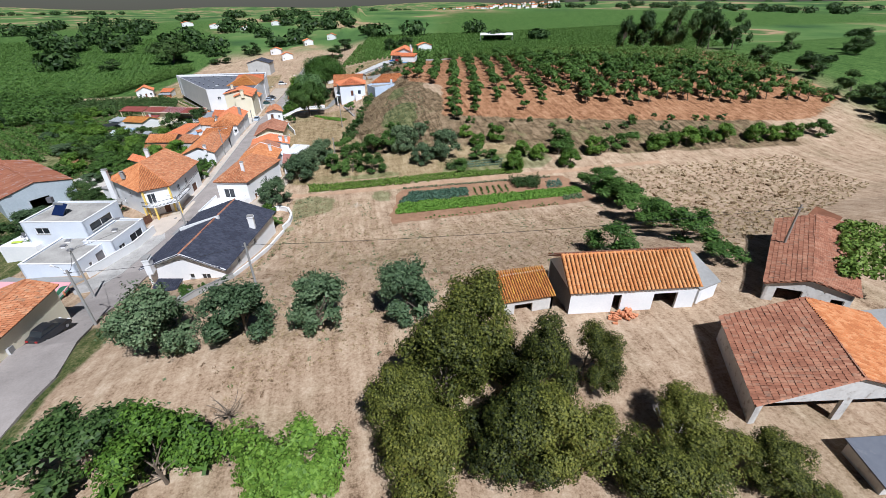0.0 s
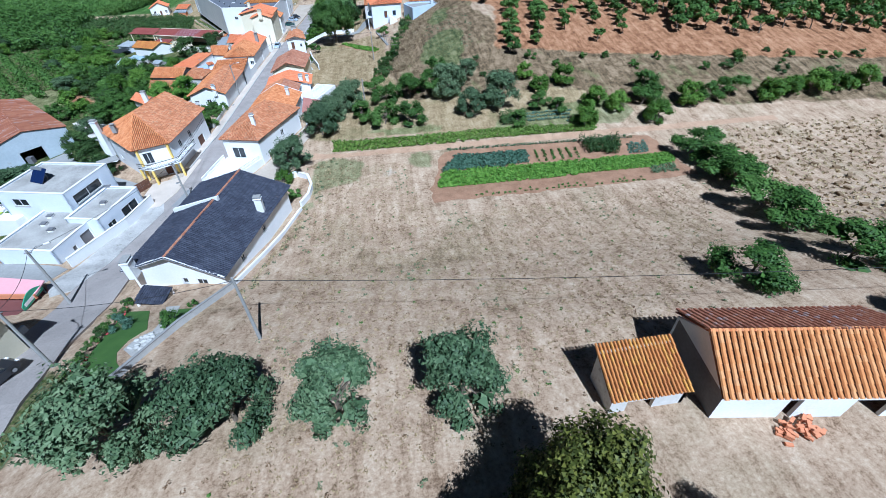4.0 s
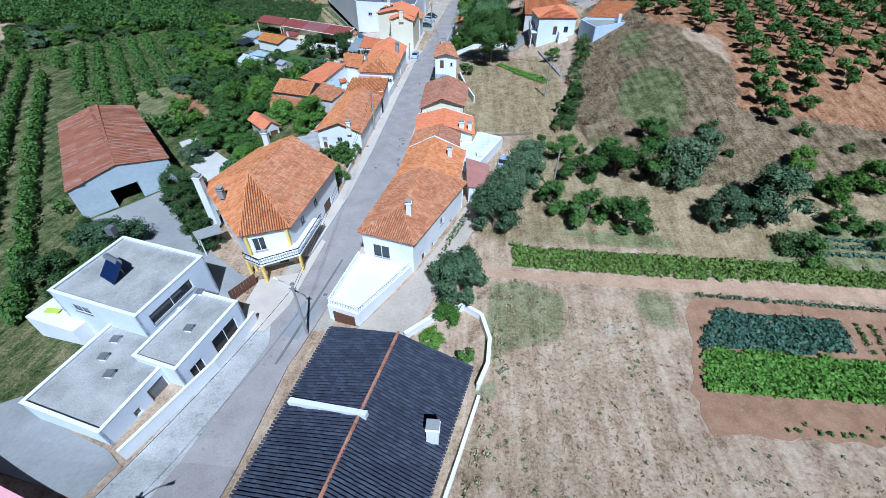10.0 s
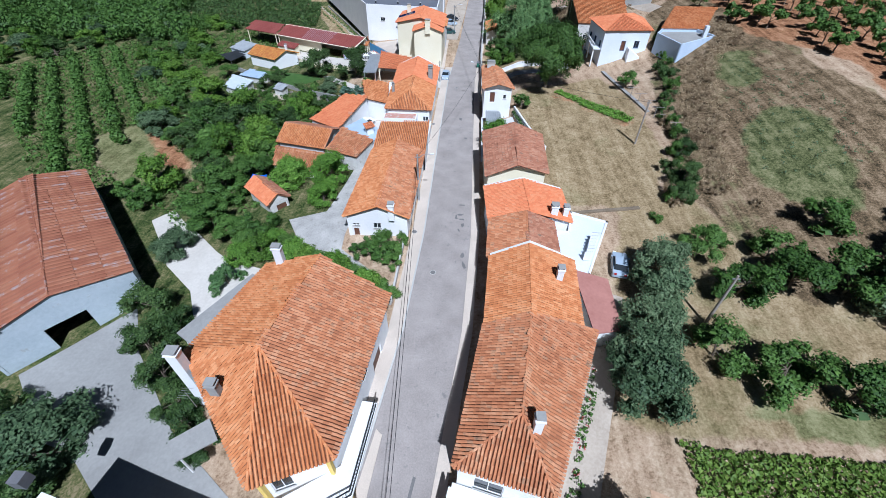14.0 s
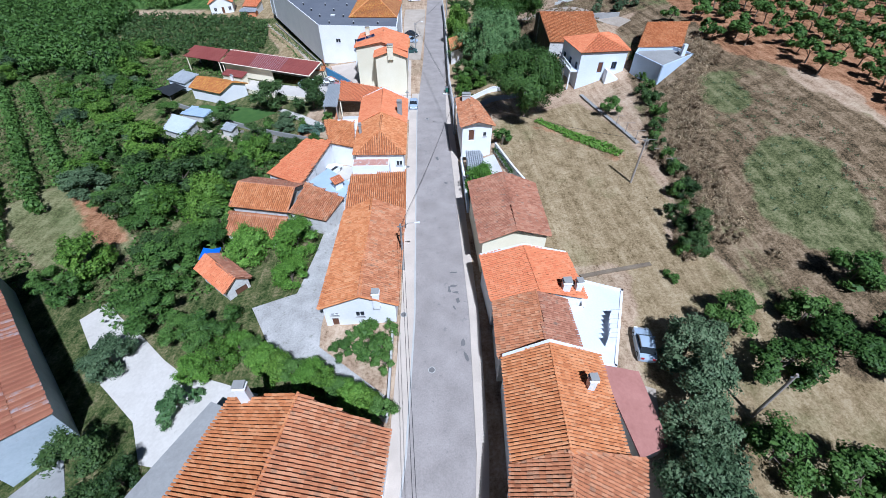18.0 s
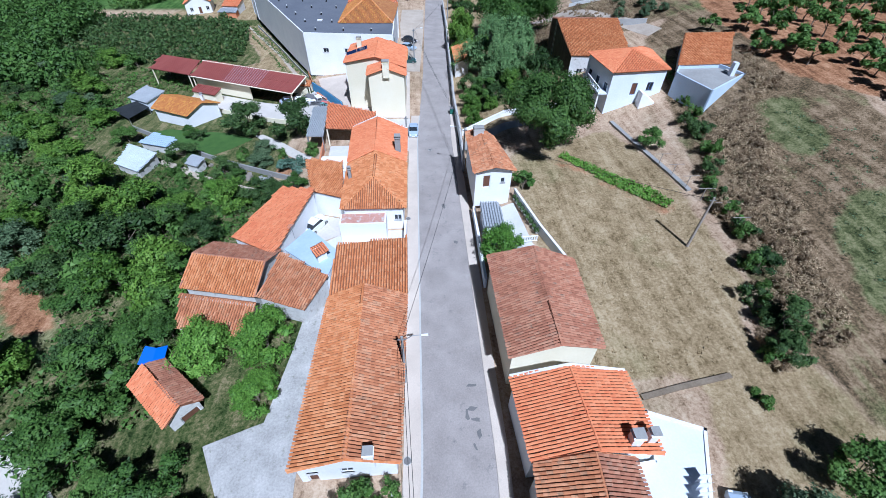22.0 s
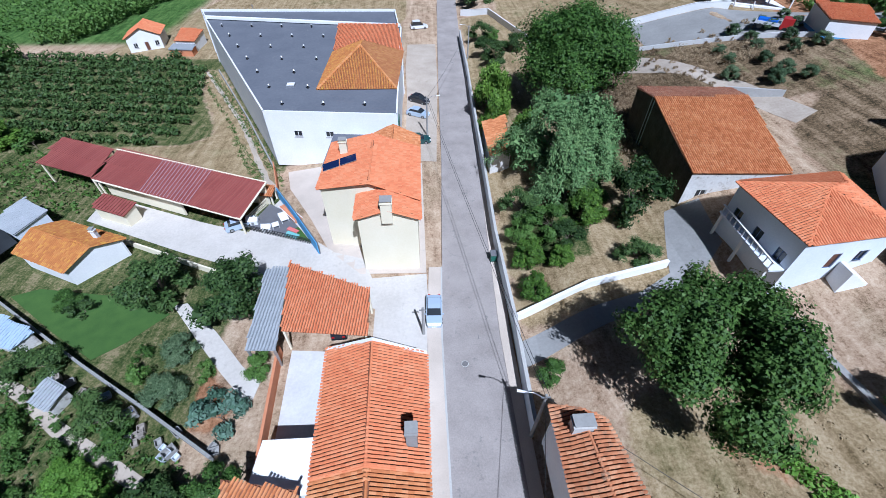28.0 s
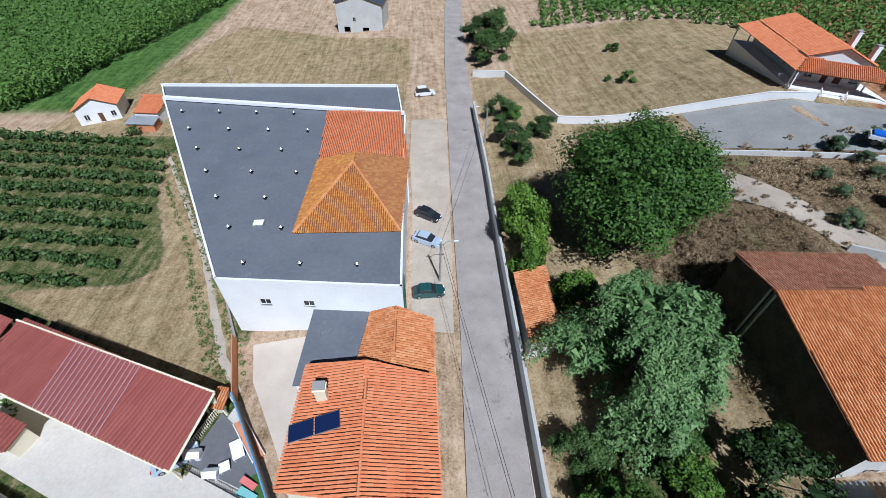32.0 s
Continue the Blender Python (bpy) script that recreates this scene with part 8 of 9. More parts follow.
chimney(yellow_front, -7.2, 60.1, 5.6, 8.2, 1.2, 1.0, MAT["cream_wall"])
chimney(yellow_main, -12.8, 71.6, 6.6, 8.6, 0.9, 0.7, MAT["cream_wall"])
chimney(ochre, -44.6, 66.8, -2.2, -0.2, 0.5, 0.5)
chimney(far_house, 71.0, 127.6, 14.0, 17.2, 0.8, 0.8)
chimney(far_house, 70.6, 122.4, 13.6, 16.6, 0.8, 0.8)
for nm, parent, p, q in (("verge_tiles", dark_house, (1.9, -56.6), (8.8, -58.4)),):
    a, b2 = np.array(p), np.array(q)
    d = (b2 - a) / np.linalg.norm(b2 - a)
    s = np.array([-d[1], d[0]]) * 0.22
    Bag().prism([tuple(a - s), tuple(b2 - s), tuple(b2 + s), tuple(a + s)], [4.7, 7.1, 7.1, 4.7], [5.45, 7.8, 7.8, 5.45]).to("parapet", MAT["white_wall"], parent)
bag = Bag()
for i in range(30):
    t = i / 30
    bag.rod((5.8 + 4.0 * t, -69.6 + 18.7 * t, 7.38), (5.8 + 4.0 * (t + 0.045), -69.6 + 18.7 * (t + 0.045), 7.36), 0.16, 0.13, 6)
bag.to("ridge_tiles", MAT["tiles_brown"], dark_house, "lichen-stained brown ridge tiles")
for z, h, pp in ((4.56, 0.22, dark_house),):
    for a, b2 in (((-0.6, -67.8), (5.8, -69.6)), ((5.8, -69.6), (11.6, -70.9))):
        za, zb = (4.56, 7.3) if a[0] < 0 else (7.3, 4.56)
        Bag().add([(a[0], a[1] - 0.06, za - 0.1), (b2[0], b2[1] - 0.06, zb - 0.1), (b2[0], b2[1] - 0.06, zb + 0.16), (a[0], a[1] - 0.06, za + 0.16), (a[0], a[1] + 0.12, za - 0.1), (b2[0], b2[1] + 0.12, zb - 0.1), (b2[0], b2[1] + 0.12, zb + 0.16), (a[0], a[1] + 0.12, za + 0.16)], BOX_FACES).to("bargeboard", MAT["white_paint"], pp)
# white-capped parapets between the terraced roofs
for parent, a, r, b2, ze, zr in ((right_house_north, (5.5, -13.8), (9.4, -13.8), (14.2, -13.9), 5.2, 7.25), (new_house, (-12.2, 45.8), (-8.0, 45.3), (-3.5, 45.0), 3.3, 5.35), (orange_house, (5.1, -0.2), (9.9, -0.2), (15.0, -0.2), 4.6, 6.0)):
    for p, q, z0, z1 in ((a, r, ze, zr), (r, b2, zr, ze)):
        Bag().add([(p[0], p[1] - 0.14, z0 - 0.3), (q[0], q[1] - 0.14, z1 - 0.3), (q[0], q[1] - 0.14, z1 + 0.16), (p[0], p[1] - 0.14, z0 + 0.16), (p[0], p[1] + 0.14, z0 - 0.3), (q[0], q[1] + 0.14, z1 - 0.3), (q[0], q[1] + 0.14, z1 + 0.16), (p[0], p[1] + 0.14, z0 + 0.16)], BOX_FACES).to("parapet", MAT["white_wall"], parent)

# modern house: solar heater, skylights, vents, terrace
heater = thing("solar_heater", -21.4, -43.4, 5.0, "solar water heater with tank on the flat roof", "solar heater")
Bag().add(boxv((-22.6, -44.6, 5.1), (0.9, -0.43, 0), (0.3, 0.62, 0.72), (-0.3, -0.62, 0.7), 2.5, 2.3, 0.08), BOX_FACES).to("collector", MAT["solar_cell"], heater)
Bag().rod((-22.4, -43.0, 6.5), (-20.4, -43.9, 6.5), 0.32, None, 14).to("tank", MAT["galvanised"], heater)
for x, y in ((-22.3, -43.2), (-20.5, -44.0)):
    Bag().rod((x, y, 5.0), (x, y, 6.3), 0.04).to("leg", MAT["galvanised"], heater)
for x, y, z in ((-18.6, -50.2, 2.0), (-18.4, -52.2, 2.0), (-16.6, -53.9, 2.0), (-11.8, -48.6, 2.5), (-13.2, -43.8, 2.5)):
    sk = thing("roof_vent", x, y, z, "small square roof vent with a dark hood", "roof vent", "vents on the flat roof")
    Bag().box(x - 0.32, y - 0.32, z, x + 0.32, y + 0.32, z + 0.3).to("curb", MAT["white_paint"], sk)
    Bag().box(x - 0.38, y - 0.38, z + 0.3, x + 0.38, y + 0.38, z + 0.4).to("hood", MAT["shutter_grey"], sk)
Bag().box(-26.4, -38.2, 5.0, -25.6, -37.4, 6.0).to("flue", MAT["shutter_grey"], modern)
patio_w = thing("terrace", -28, -46, -1, "white roof terrace with chairs and loungers", "terrace")
Bag().prism([(-31.0, -47.6), (-24.6, -49.0), (-23.0, -44.0), (-29.4, -42.6)], -2.0, 1.2).to("base", MAT["white_wall"], patio_w)
Bag().prism([(-27.6, -46.4), (-25.0, -47.0), (-24.2, -44.6), (-26.8, -44.0)], 1.2, 1.23).to("artificial_grass", MAT["grass_short"], patio_w)
for i, (x, y) in enumerate(((-28.6, -44.6), (-28.0, -44.2), (-27.4, -43.8))):
    ch = thing("garden_chair", x, y, 1.2, "grey garden chair on the terrace", "chair", "terrace chairs")
    Bag().box(x - 0.24, y - 0.24, 1.6, x + 0.24, y + 0.24, 1.66).to("seat", MAT["shutter_grey"], ch)
    Bag().box(x - 0.24, y + 0.2, 1.66, x + 0.24, y + 0.26, 2.1).to("backrest", MAT["shutter_grey"], ch)
    for dx in (-0.2, 0.2):
        for dy in (-0.2, 0.2):
            Bag().box(x + dx - 0.02, y + dy - 0.02, 1.2, x + dx + 0.02, y + dy + 0.02, 1.6).to("leg", MAT["iron"], ch)
lounger = thing("sun_lounger", -28.4, -47, 1.2, "yellow-green and white sun lounger", "lounger")
Bag().box(-29.3, -47.0, 1.35, -27.7, -46.4, 1.45).to("cushion", MAT["lime_cloth"], lounger)
Bag().box(-29.3, -46.3, 1.2, -27.7, -45.6, 1.5).to("frame", MAT["fabric_white"], lounger)


# railings
def railing(label, pts, z, height, material, gap, thick=0.05, name="railing", round_posts=False, foot=None):
    ob = thing(name, pts[0][0], pts[0][1], z, label, name.replace("_", " "))
    for i in range(len(pts) - 1):
        a, b2 = np.array(pts[i], float), np.array(pts[i + 1], float)
        length = np.linalg.norm(b2 - a)
        d = (b2 - a) / length
        s = np.array([-d[1], d[0]]) * thick * 0.9
        for zz, th in ((z + height, 0.07), (z + 0.05, 0.06)):
            quad = [tuple(a - s), tuple(b2 - s), tuple(b2 + s), tuple(a + s)]
            Bag().prism(quad, zz - th, zz).to("rail", material, ob)
        for k in range(int(length / gap) + 1):
            p = a + d * k * gap
            if round_posts:
                Bag().rod((p[0], p[1], z), (p[0], p[1], z + height * 0.45), thick * 0.6, thick, 6).rod((p[0], p[1], z + height * 0.45), (p[0], p[1], z + height - 0.05), thick, thick * 0.5, 6).to("baluster", material, ob)
            else:
                Bag().box(p[0] - 0.012, p[1] - 0.012, z, p[0] + 0.012, p[1] + 0.012, z + height - 0.05).to("bar", material, ob)
    return ob


railing("white balustrade round the raised terrace", [(2.3, -35.6), (0.8, -43.4), (4.2, -44.4), (8.6, -36.9)], 1.8, 0.85, MAT["white_paint"], 0.32, 0.11, "balustrade", True)
Bag().prism([(1.2, -43.9), (3.7, -44.6), (3.72, -44.52), (1.22, -43.82)], -0.5, 1.2).to("garage_door", MAT["door_brown"], terrace)
balcony = thing("balcony", -7.4, -38, 2.4, "white balcony with railing and yellow posts", "balcony")
BP = [(-11.0, -37.9), (-8.6, -39.0), (-4.6, -36.6), (-4.0, -29.5), (-5.3, -29.4), (-5.9, -34.6)]
Bag().prism(BP, 2.3, 2.5).to("slab", MAT["white_wall"], balcony)
for x, y in ((-8.5, -38.8), (-4.8, -36.5), (-10.8, -37.8)):
    Bag().box(x - 0.15, y - 0.15, -0.6, x + 0.15, y + 0.15, 2.3).to("post", MAT["yellow_trim"], balcony)
railing("thin dark and white balcony railing", [(-11.0, -37.9), (-8.6, -38.9), (-4.7, -36.5), (-4.1, -29.6)], 2.5, 0.9, MAT["iron"], 0.25)
for x, y in ((-10.6, -36.9), (-6.3, -35.1)):
    Bag().box(x - 0.16, y - 0.16, -0.5, x + 0.16, y + 0.16, 5.2).to("pilaster", MAT["yellow_trim"], oct_house)
canopy = thing("canopy", -18.2, -33, 2, "small grey flat canopy beside the house", "canopy")
Bag().prism([(-19.8, -33.6), (-17.4, -31.6), (-16.0, -33.2), (-18.4, -35.0)], 2.2, 2.35).to("roof", MAT["concrete"], canopy)
for x, y in ((-19.5, -33.6), (-18.3, -34.7)):
    Bag().box(x - 0.06, y - 0.06, -1.6, x + 0.06, y + 0.06, 2.2).to("post", MAT["white_paint"], canopy)
gate = thing("gate", -10.4, -40.6, -0.5, "dark brown metal yard gate", "gate")
for i in range(9):
    a = np.array((-11.4, -42.2)) + (np.array((1.7, 3.2)) * i / 9)
    Bag().add(boxv((*a, -0.5), (0.47, 0.88, 0), (0, 0, 1), (0.88, -0.47, 0), 0.36, 1.7, 0.05), BOX_FACES).to("board", MAT["door_brown"], gate)
flat_side = thing("outbuilding", -20.5, -19.5, -1, "low outbuilding with a grey concrete roof", "outbuilding")
Bag().prism([(-22.0, -24.6), (-18.0, -16.6), (-20.2, -15.6), (-24.2, -23.4)], -2, 2.0).to("body", MAT["white_wall"], flat_side)
Bag().prism([(-22.1, -24.9), (-17.8, -16.4), (-20.3, -15.3), (-24.5, -23.5)], 2.0, 2.15).to("roof", MAT["concrete"], flat_side)

# patio: table, chairs, pots
table = thing("garden_table", 11.4, 15.8, 1.5, "round white patio table", "table")
Bag().rod((11.4, 15.8, 2.2), (11.4, 15.8, 2.26), 0.6, None, 18).to("tabletop", MAT["white_paint"], table)
Bag().rod((11.4, 15.8, 1.5), (11.4, 15.8, 2.2), 0.06).to("pedestal", MAT["white_paint"], table)
for a in (0.4, 2.0, 3.6, 5.2):
    x, y = 11.4 + math.cos(a) * 1.0, 15.8 + math.sin(a) * 1.0
    ch = thing("garden_chair", x, y, 1.5, "white patio chair round the table", "chair", "patio chairs")
    Bag().box(x - 0.22, y - 0.22, 1.9, x + 0.22, y + 0.22, 1.95).to("seat", MAT["white_paint"], ch)
    Bag().box(x - 0.22 + 0.2 * (math.cos(a) > 0) * 2, y - 0.22, 1.95, x - 0.18 + 0.2 * (math.cos(a) > 0) * 2, y + 0.22, 2.4).to("backrest", MAT["white_paint"], ch)
    for dx in (-0.19, 0.19):
        for dy in (-0.19, 0.19):
            Bag().box(x + dx - 0.02, y + dy - 0.02, 1.5, x + dx + 0.02, y + dy + 0.02, 1.9).to("leg", MAT["white_paint"], ch)
railing("white baluster fence across the patio", [(9.6, 19.4), (12.4, 19.6)], 1.55, 0.8, MAT["white_paint"], 0.3, 0.1, "balustrade", True)
for i in range(9):
    t = i / 8
    x, y = 11.2 + 1.4 * t, 28.4 - 7.5 * t
    z = float(ground_z(x, y)) + 0.1
    pot = thing("plant_pot", x, y, z, "potted plant along the patio wall", "plant pot", "patio pots")
    Bag().rod((x, y, z), (x, y, z + 0.35), 0.17, 0.24, 10).to("pot", MAT["stone_trim"], pot)
    plants("foliage", [(x, y, z + 0.3)], 0.35, 0.6, 60, 0.12, MAT["leaf_dark"], "", parent=pot, kind="", seed=200 + i)
corrug = lean_to("grey corrugated sheet roof over the patio store", "shed", [(5.9, 21.2, 2.6), (8.6, 21.2, 2.6), (8.4, 25.6, 3.0), (5.9, 25.6, 3.0)], MAT["sheet_grey"], MAT["white_wall"], 451, tiles=True, pitch_u=0.3)
patch_roof = lean_to("dark sheet roof at the gable", "shed", [(6.0, 14.8, 4.2), (9.2, 14.6, 4.2), (9.2, 12.8, 5.2), (5.8, 13.4, 5.2)], MAT["sheet_grey"], MAT["white_wall"], 452, tiles=False)

# courtyard buildings
blue_store = thing("outbuilding", -14.6, 17.4, -0.5, "low outbuilding with a pale blue flat roof", "outbuilding")
BS = [(-17.6, 18.3), (-12.2, 13.9), (-11.4, 17.6), (-15.4, 21.8)]
poly_walls(blue_store, BS, -1.2, 2.5, MAT["white_wall"])
Bag().prism(inset(BS, -0.06), 2.503, 2.62).to("roof", MAT["sky_paint"], blue_store)
hut = lean_to("tiny white roof hut with terracotta tiles", "hut", [(-13.4, 15.6, 3.8), (-12.2, 16.6, 3.8), (-13.0, 17.8, 4.2), (-14.2, 16.8, 4.2)], MAT["tiles_new"], MAT["white_wall"], 461, drop=2.92, name="hut")
pink_terrace = thing("terrace", -8, 24.2, 2.0, "flat roof terrace with a worn reddish floor", "terrace")
Bag().prism([(-12.0, 22.8), (-6.2, 22.8), (-6.2, 24.9), (-12.0, 24.9)], -0.6, 2.3).to("base", MAT["white_wall"], pink_terrace)
Bag().prism([(-11.8, 23.0), (-6.4, 23.0), (-6.4, 24.8), (-11.8, 24.8)], 2.3, 2.32).to("floor", MAT["worn_red"], pink_terrace)
white_lean = thing("outbuilding", -13.9, 41, 0, "white flat-roofed annex beside the courtyard", "outbuilding")
Bag().prism([(-16.6, 34.8), (-12.4, 34.8), (-12.4, 38.6), (-16.2, 38.6)], -1.6, 2.2).to("body", MAT["white_wall"], white_lean)
Bag().prism([(-16.7, 34.7), (-12.3, 34.7), (-12.3, 38.7), (-16.3, 38.7)], 2.2, 2.35).to("roof", MAT["white_paint"], white_lean)
for x, y, h in ((-17.0, 20.6, 2.0),):
    ant = thing("antenna", x, y, 2.4, "thin roof aerial with crossbars", "antenna")
    Bag().rod((x, y, 2.2), (x, y, 2.2 + h), 0.025).to("mast", MAT["galvanised"], ant)
    for k in range(5):
        Bag().rod((x - 0.4, y + k * 0.18 - 0.4, 4.1), (x + 0.4, y + k * 0.18 - 0.4, 4.1), 0.012, None, 5).to("element", MAT["galvanised"], ant)
ant = thing("antenna", -16.6, -32.4, 6.0, "roof aerial on a short mast", "antenna")
Bag().rod((-16.6, -32.4, 6.0), (-16.6, -32.4, 8.2), 0.025).to("mast", MAT["galvanised"], ant)
for k in range(5):
    Bag().rod((-17.0, -32.8 + k * 0.18, 8.1), (-16.2, -32.8 + k * 0.18, 8.1), 0.012, None, 5).to("element", MAT["galvanised"], ant)

# clothes drying on the white flat roof
for i in range(7):
    x, y = 16.4 + 0.25 * i, -11.6 + 0.55 * i
    c = thing("laundry", x, y, 3.2, "pale sheet hung to dry above the roof", "laundry", "washing on the line")
    vs, fs = [], []
    for k in range(5):
        off = 0.06 * math.sin(k * 1.7 + i)
        vs += [(x + off - 0.4 + 0.2 * k, y - 0.3, 3.3), (x + off * 2 - 0.4 + 0.2 * k, y - 0.3 + 0.1, 4.5)]
    fs = [(2 * k, 2 * k + 2, 2 * k + 3, 2 * k + 1) for k in range(4)]
    part("cloth", vs, fs, MAT["fabric_white"], c)
    Bag().rod((x - 0.5, y - 0.2, 4.52), (x + 0.5, y - 0.2, 4.52), 0.015, None, 5).to("line", MAT["galvanised"], c)

# solar panels, sheds' light band, yard things
for i in range(2):
    pv = yellow_main
    o = np.array((-15.0 + 2.08 * i, 68.2 + 0.3 * i, 6.52 + 0.56 * i))
    Bag().add(boxv(o + (0, 0, 0.15), (0.96, 0.14, 0.25), (-0.13, 0.98, 0.05), (-0.24, -0.07, 0.97), 2.0, 1.3, 0.06), BOX_FACES).to("solar_panel", MAT["solar_cell"], pv, "dark blue solar panel")
    Bag().add(boxv(o + (-0.03, -0.05, 0.1), (0.96, 0.14, 0.25), (-0.13, 0.98, 0.05), (-0.24, -0.07, 0.97), 2.06, 1.4, 0.05), BOX_FACES).to("panel_frame", MAT["galvanised"], pv)
for i in range(15):
    t = 0.34 + 0.023 * i
    a = np.array((-51.6, 79.8, -1.36)) * (1 - t) + np.array((-27.7, 69.5, -1.16)) * t
    b2 = np.array((-51.2, 86.8, -0.66)) * (1 - t) + np.array((-25.8, 76.5, -0.46)) * t
    Bag().rod(a, b2, 0.055, None, 5).to("translucent_strip", MAT["strip_sheet"], shed_red, "dull mauve ribbed light strip")
for a, b2 in (((-51.7, 79.7, -1.55), (-27.6, 69.4, -1.35)), ((-27.6, 69.4, -1.35), (-25.7, 76.5, -0.64)), ((-51.3, 86.9, -0.8), (-25.7, 76.6, -0.6))):
    Bag().rod(a, b2, 0.13, None, 6).to("eave_edge", MAT["cream_wall"], shed_red, "pale roof edging")
wall_back = Bag()
wall_back.prism([(-51.0, 86.5), (-26.0, 76.3), (-26.1, 76.1), (-51.1, 86.3)], -5, -0.95).to("back_wall", MAT["cream_wall"], shed_red)
wall_panel(shed_red, (-51.4, 80.8), (-38.0, 75.0), -5, -1.65, MAT["cream_wall"])
red_hut = lean_to("small shed with a dark red roof", "shed", [(-50.4, 75.0, -2.9), (-44.8, 72.6, -2.9), (-44.0, 75.0, -2.4), (-49.6, 77.6, -2.4)], MAT["tiles_red_metal"], MAT["cream_wall"], 471, pitch_u=0.5)
blue_shed = lean_to("small shed with a grey-blue sheet roof", "shed", [(-62.6, 72.4, -3.0), (-57.6, 69.6, -3.0), (-55.4, 73.8, -2.4), (-60.4, 77.0, -2.4)], MAT["sheet_grey"], MAT["bluish_wall"], 472, tiles=True, pitch_u=0.4)
for i, q in enumerate(([(-52.4, 46.0), (-47.6, 43.4), (-46.4, 48.4), (-52.4, 51.6)], [(-52.0, 53.4), (-46.6, 51.6), (-45.0, 53.4), (-50.2, 56.0)], [(-41.0, 45.6), (-38.6, 44.4), (-37.8, 46.6), (-40.2, 47.8)])):
    z = float(ground_z(*q[0]))
    lean_to("low garden shed with light sheet roof", "shed", [(*q[0], z + 1.5), (*q[1], z + 1.5), (*q[2], z + 2.0), (*q[3], z + 2.0)], (MAT["sheet_pale"], MAT["sky_paint"], MAT["sheet_grey"])[i], MAT["dirty_wall"], 481 + i, tiles=True, pitch_u=0.35)
play = draped("play_mat", [(-26.0, 76.1), (-23.9, 74.3), (-20.6, 69.9), (-19.4, 67.2), (-27.9, 71.2)], 0.12, MAT["shutter_grey"], "dark rubber play mat in the yard's corner", category="play area")
turf = draped("turf", [(-21.6, 68.9), (-20.4, 69.6), (-18.2, 66.2), (-21.8, 68.0)], 0.16, MAT["grass_short"], "green artificial turf corner", category="turf")


def slab_bench(name, x, y, w, l, h, rz, material, label, category):
    """A small top on four legs, standing on the play mat."""
    z = float(ground_z(x, y)) + 0.12
    ob = thing(name, x, y, z, label, category)
    c, sn = math.cos(radians(rz)), math.sin(radians(rz))
    at = lambda u, v: (x + c * u - sn * v, y + sn * u + c * v)
    Bag().prism([at(-w / 2, -l / 2), at(w / 2, -l / 2), at(w / 2, l / 2), at(-w / 2, l / 2)], z + h - 0.06, z + h).to("top", material, ob)
    for u in (-w / 2 + 0.08, w / 2 - 0.08):
        for v in (-l / 2 + 0.08, l / 2 - 0.08):
            px, py = at(u, v)
            Bag().box(px - 0.03, py - 0.03, z - 0.05, px + 0.03, py + 0.03, z + h - 0.055).to("leg", material, ob)
    return ob


slab_bench("play_table", -23.7, 70.3, 0.95, 0.95, 0.5, 24, MAT["white_paint"], "low white square play table", "table")
slab_bench("play_table", -22.9, 71.8, 1.1, 1.9, 0.6, 28, MAT["white_paint"], "long white table beside the brick planter", "table")
slab_bench("bench", -20.9, 68.6, 1.7, 0.6, 0.45, -30, MAT["coral_paint"], "small coral-red bench on the turf", "bench")
slab_bench("bench", -20.8, 67.6, 1.9, 0.8, 0.45, -28, MAT["teal_paint"], "small teal bench on the turf", "bench")
for x, y, w in ((-24.7, 69.7, 1.1), (-27.2, 71.7, 1.4)):
    z = float(ground_z(x, y)) + 0.12
    hut_p = thing("playhouse", x, y, z, "small white plastic playhouse beside the fence", "playhouse", "playhouses")
    Bag().box(x - w / 2, y - 0.4, z, x + w / 2, y + 0.4, z + 0.8).to("wall", MAT["white_paint"], hut_p)
    Bag().add([(x - w / 2 - 0.1, y - 0.5, z + 0.8), (x + w / 2 + 0.1, y - 0.5, z + 0.8), (x + w / 2 + 0.1, y + 0.5, z + 0.8), (x - w / 2 - 0.1, y + 0.5, z + 0.8), (x - w / 2 - 0.1, y, z + 1.25), (x + w / 2 + 0.1, y, z + 1.25)], [(0, 1, 5, 4), (2, 3, 4, 5), (0, 4, 3), (1, 2, 5), (3, 2, 1, 0)]).to("roof", MAT["white_paint"], hut_p)
    Bag().box(x - 0.2, y - 0.42, z, x + 0.2, y - 0.38, z + 0.55).to("door", MAT["galvanised"], hut_p)
planter = thing("planter", -22.5, 72.6, float(ground_z(-22.5, 72.6)), "raised brick-tiled strip with a white rim along the wall", "planter")
for k in range(9):
    for side in range(2):
        t0 = (k + 0.04) / 9
        x, y = -24.1 + 3.1 * t0 + 0.42 * side, 74.5 - 4.0 * t0 + 0.32 * side
        z = float(ground_z(x, y)) + 0.55
        Bag().prism([(x, y), (x + 0.40, y + 0.30), (x + 0.40 + 0.33, y + 0.30 - 0.42), (x + 0.33, y - 0.42)], z - 0.7, z).to("brick", MAT["clay_brick"], planter)
for dx, dy in ((-0.06, -0.05), (0.86, 0.66)):
    Bag().rod((-24.1 + dx, 74.5 + dy, float(ground_z(-24.1, 74.5)) + 0.58), (-20.9 + dx, 70.4 + dy, float(ground_z(-20.9, 70.4)) + 0.58), 0.06, None, 5).to("rim", MAT["white_paint"], planter)


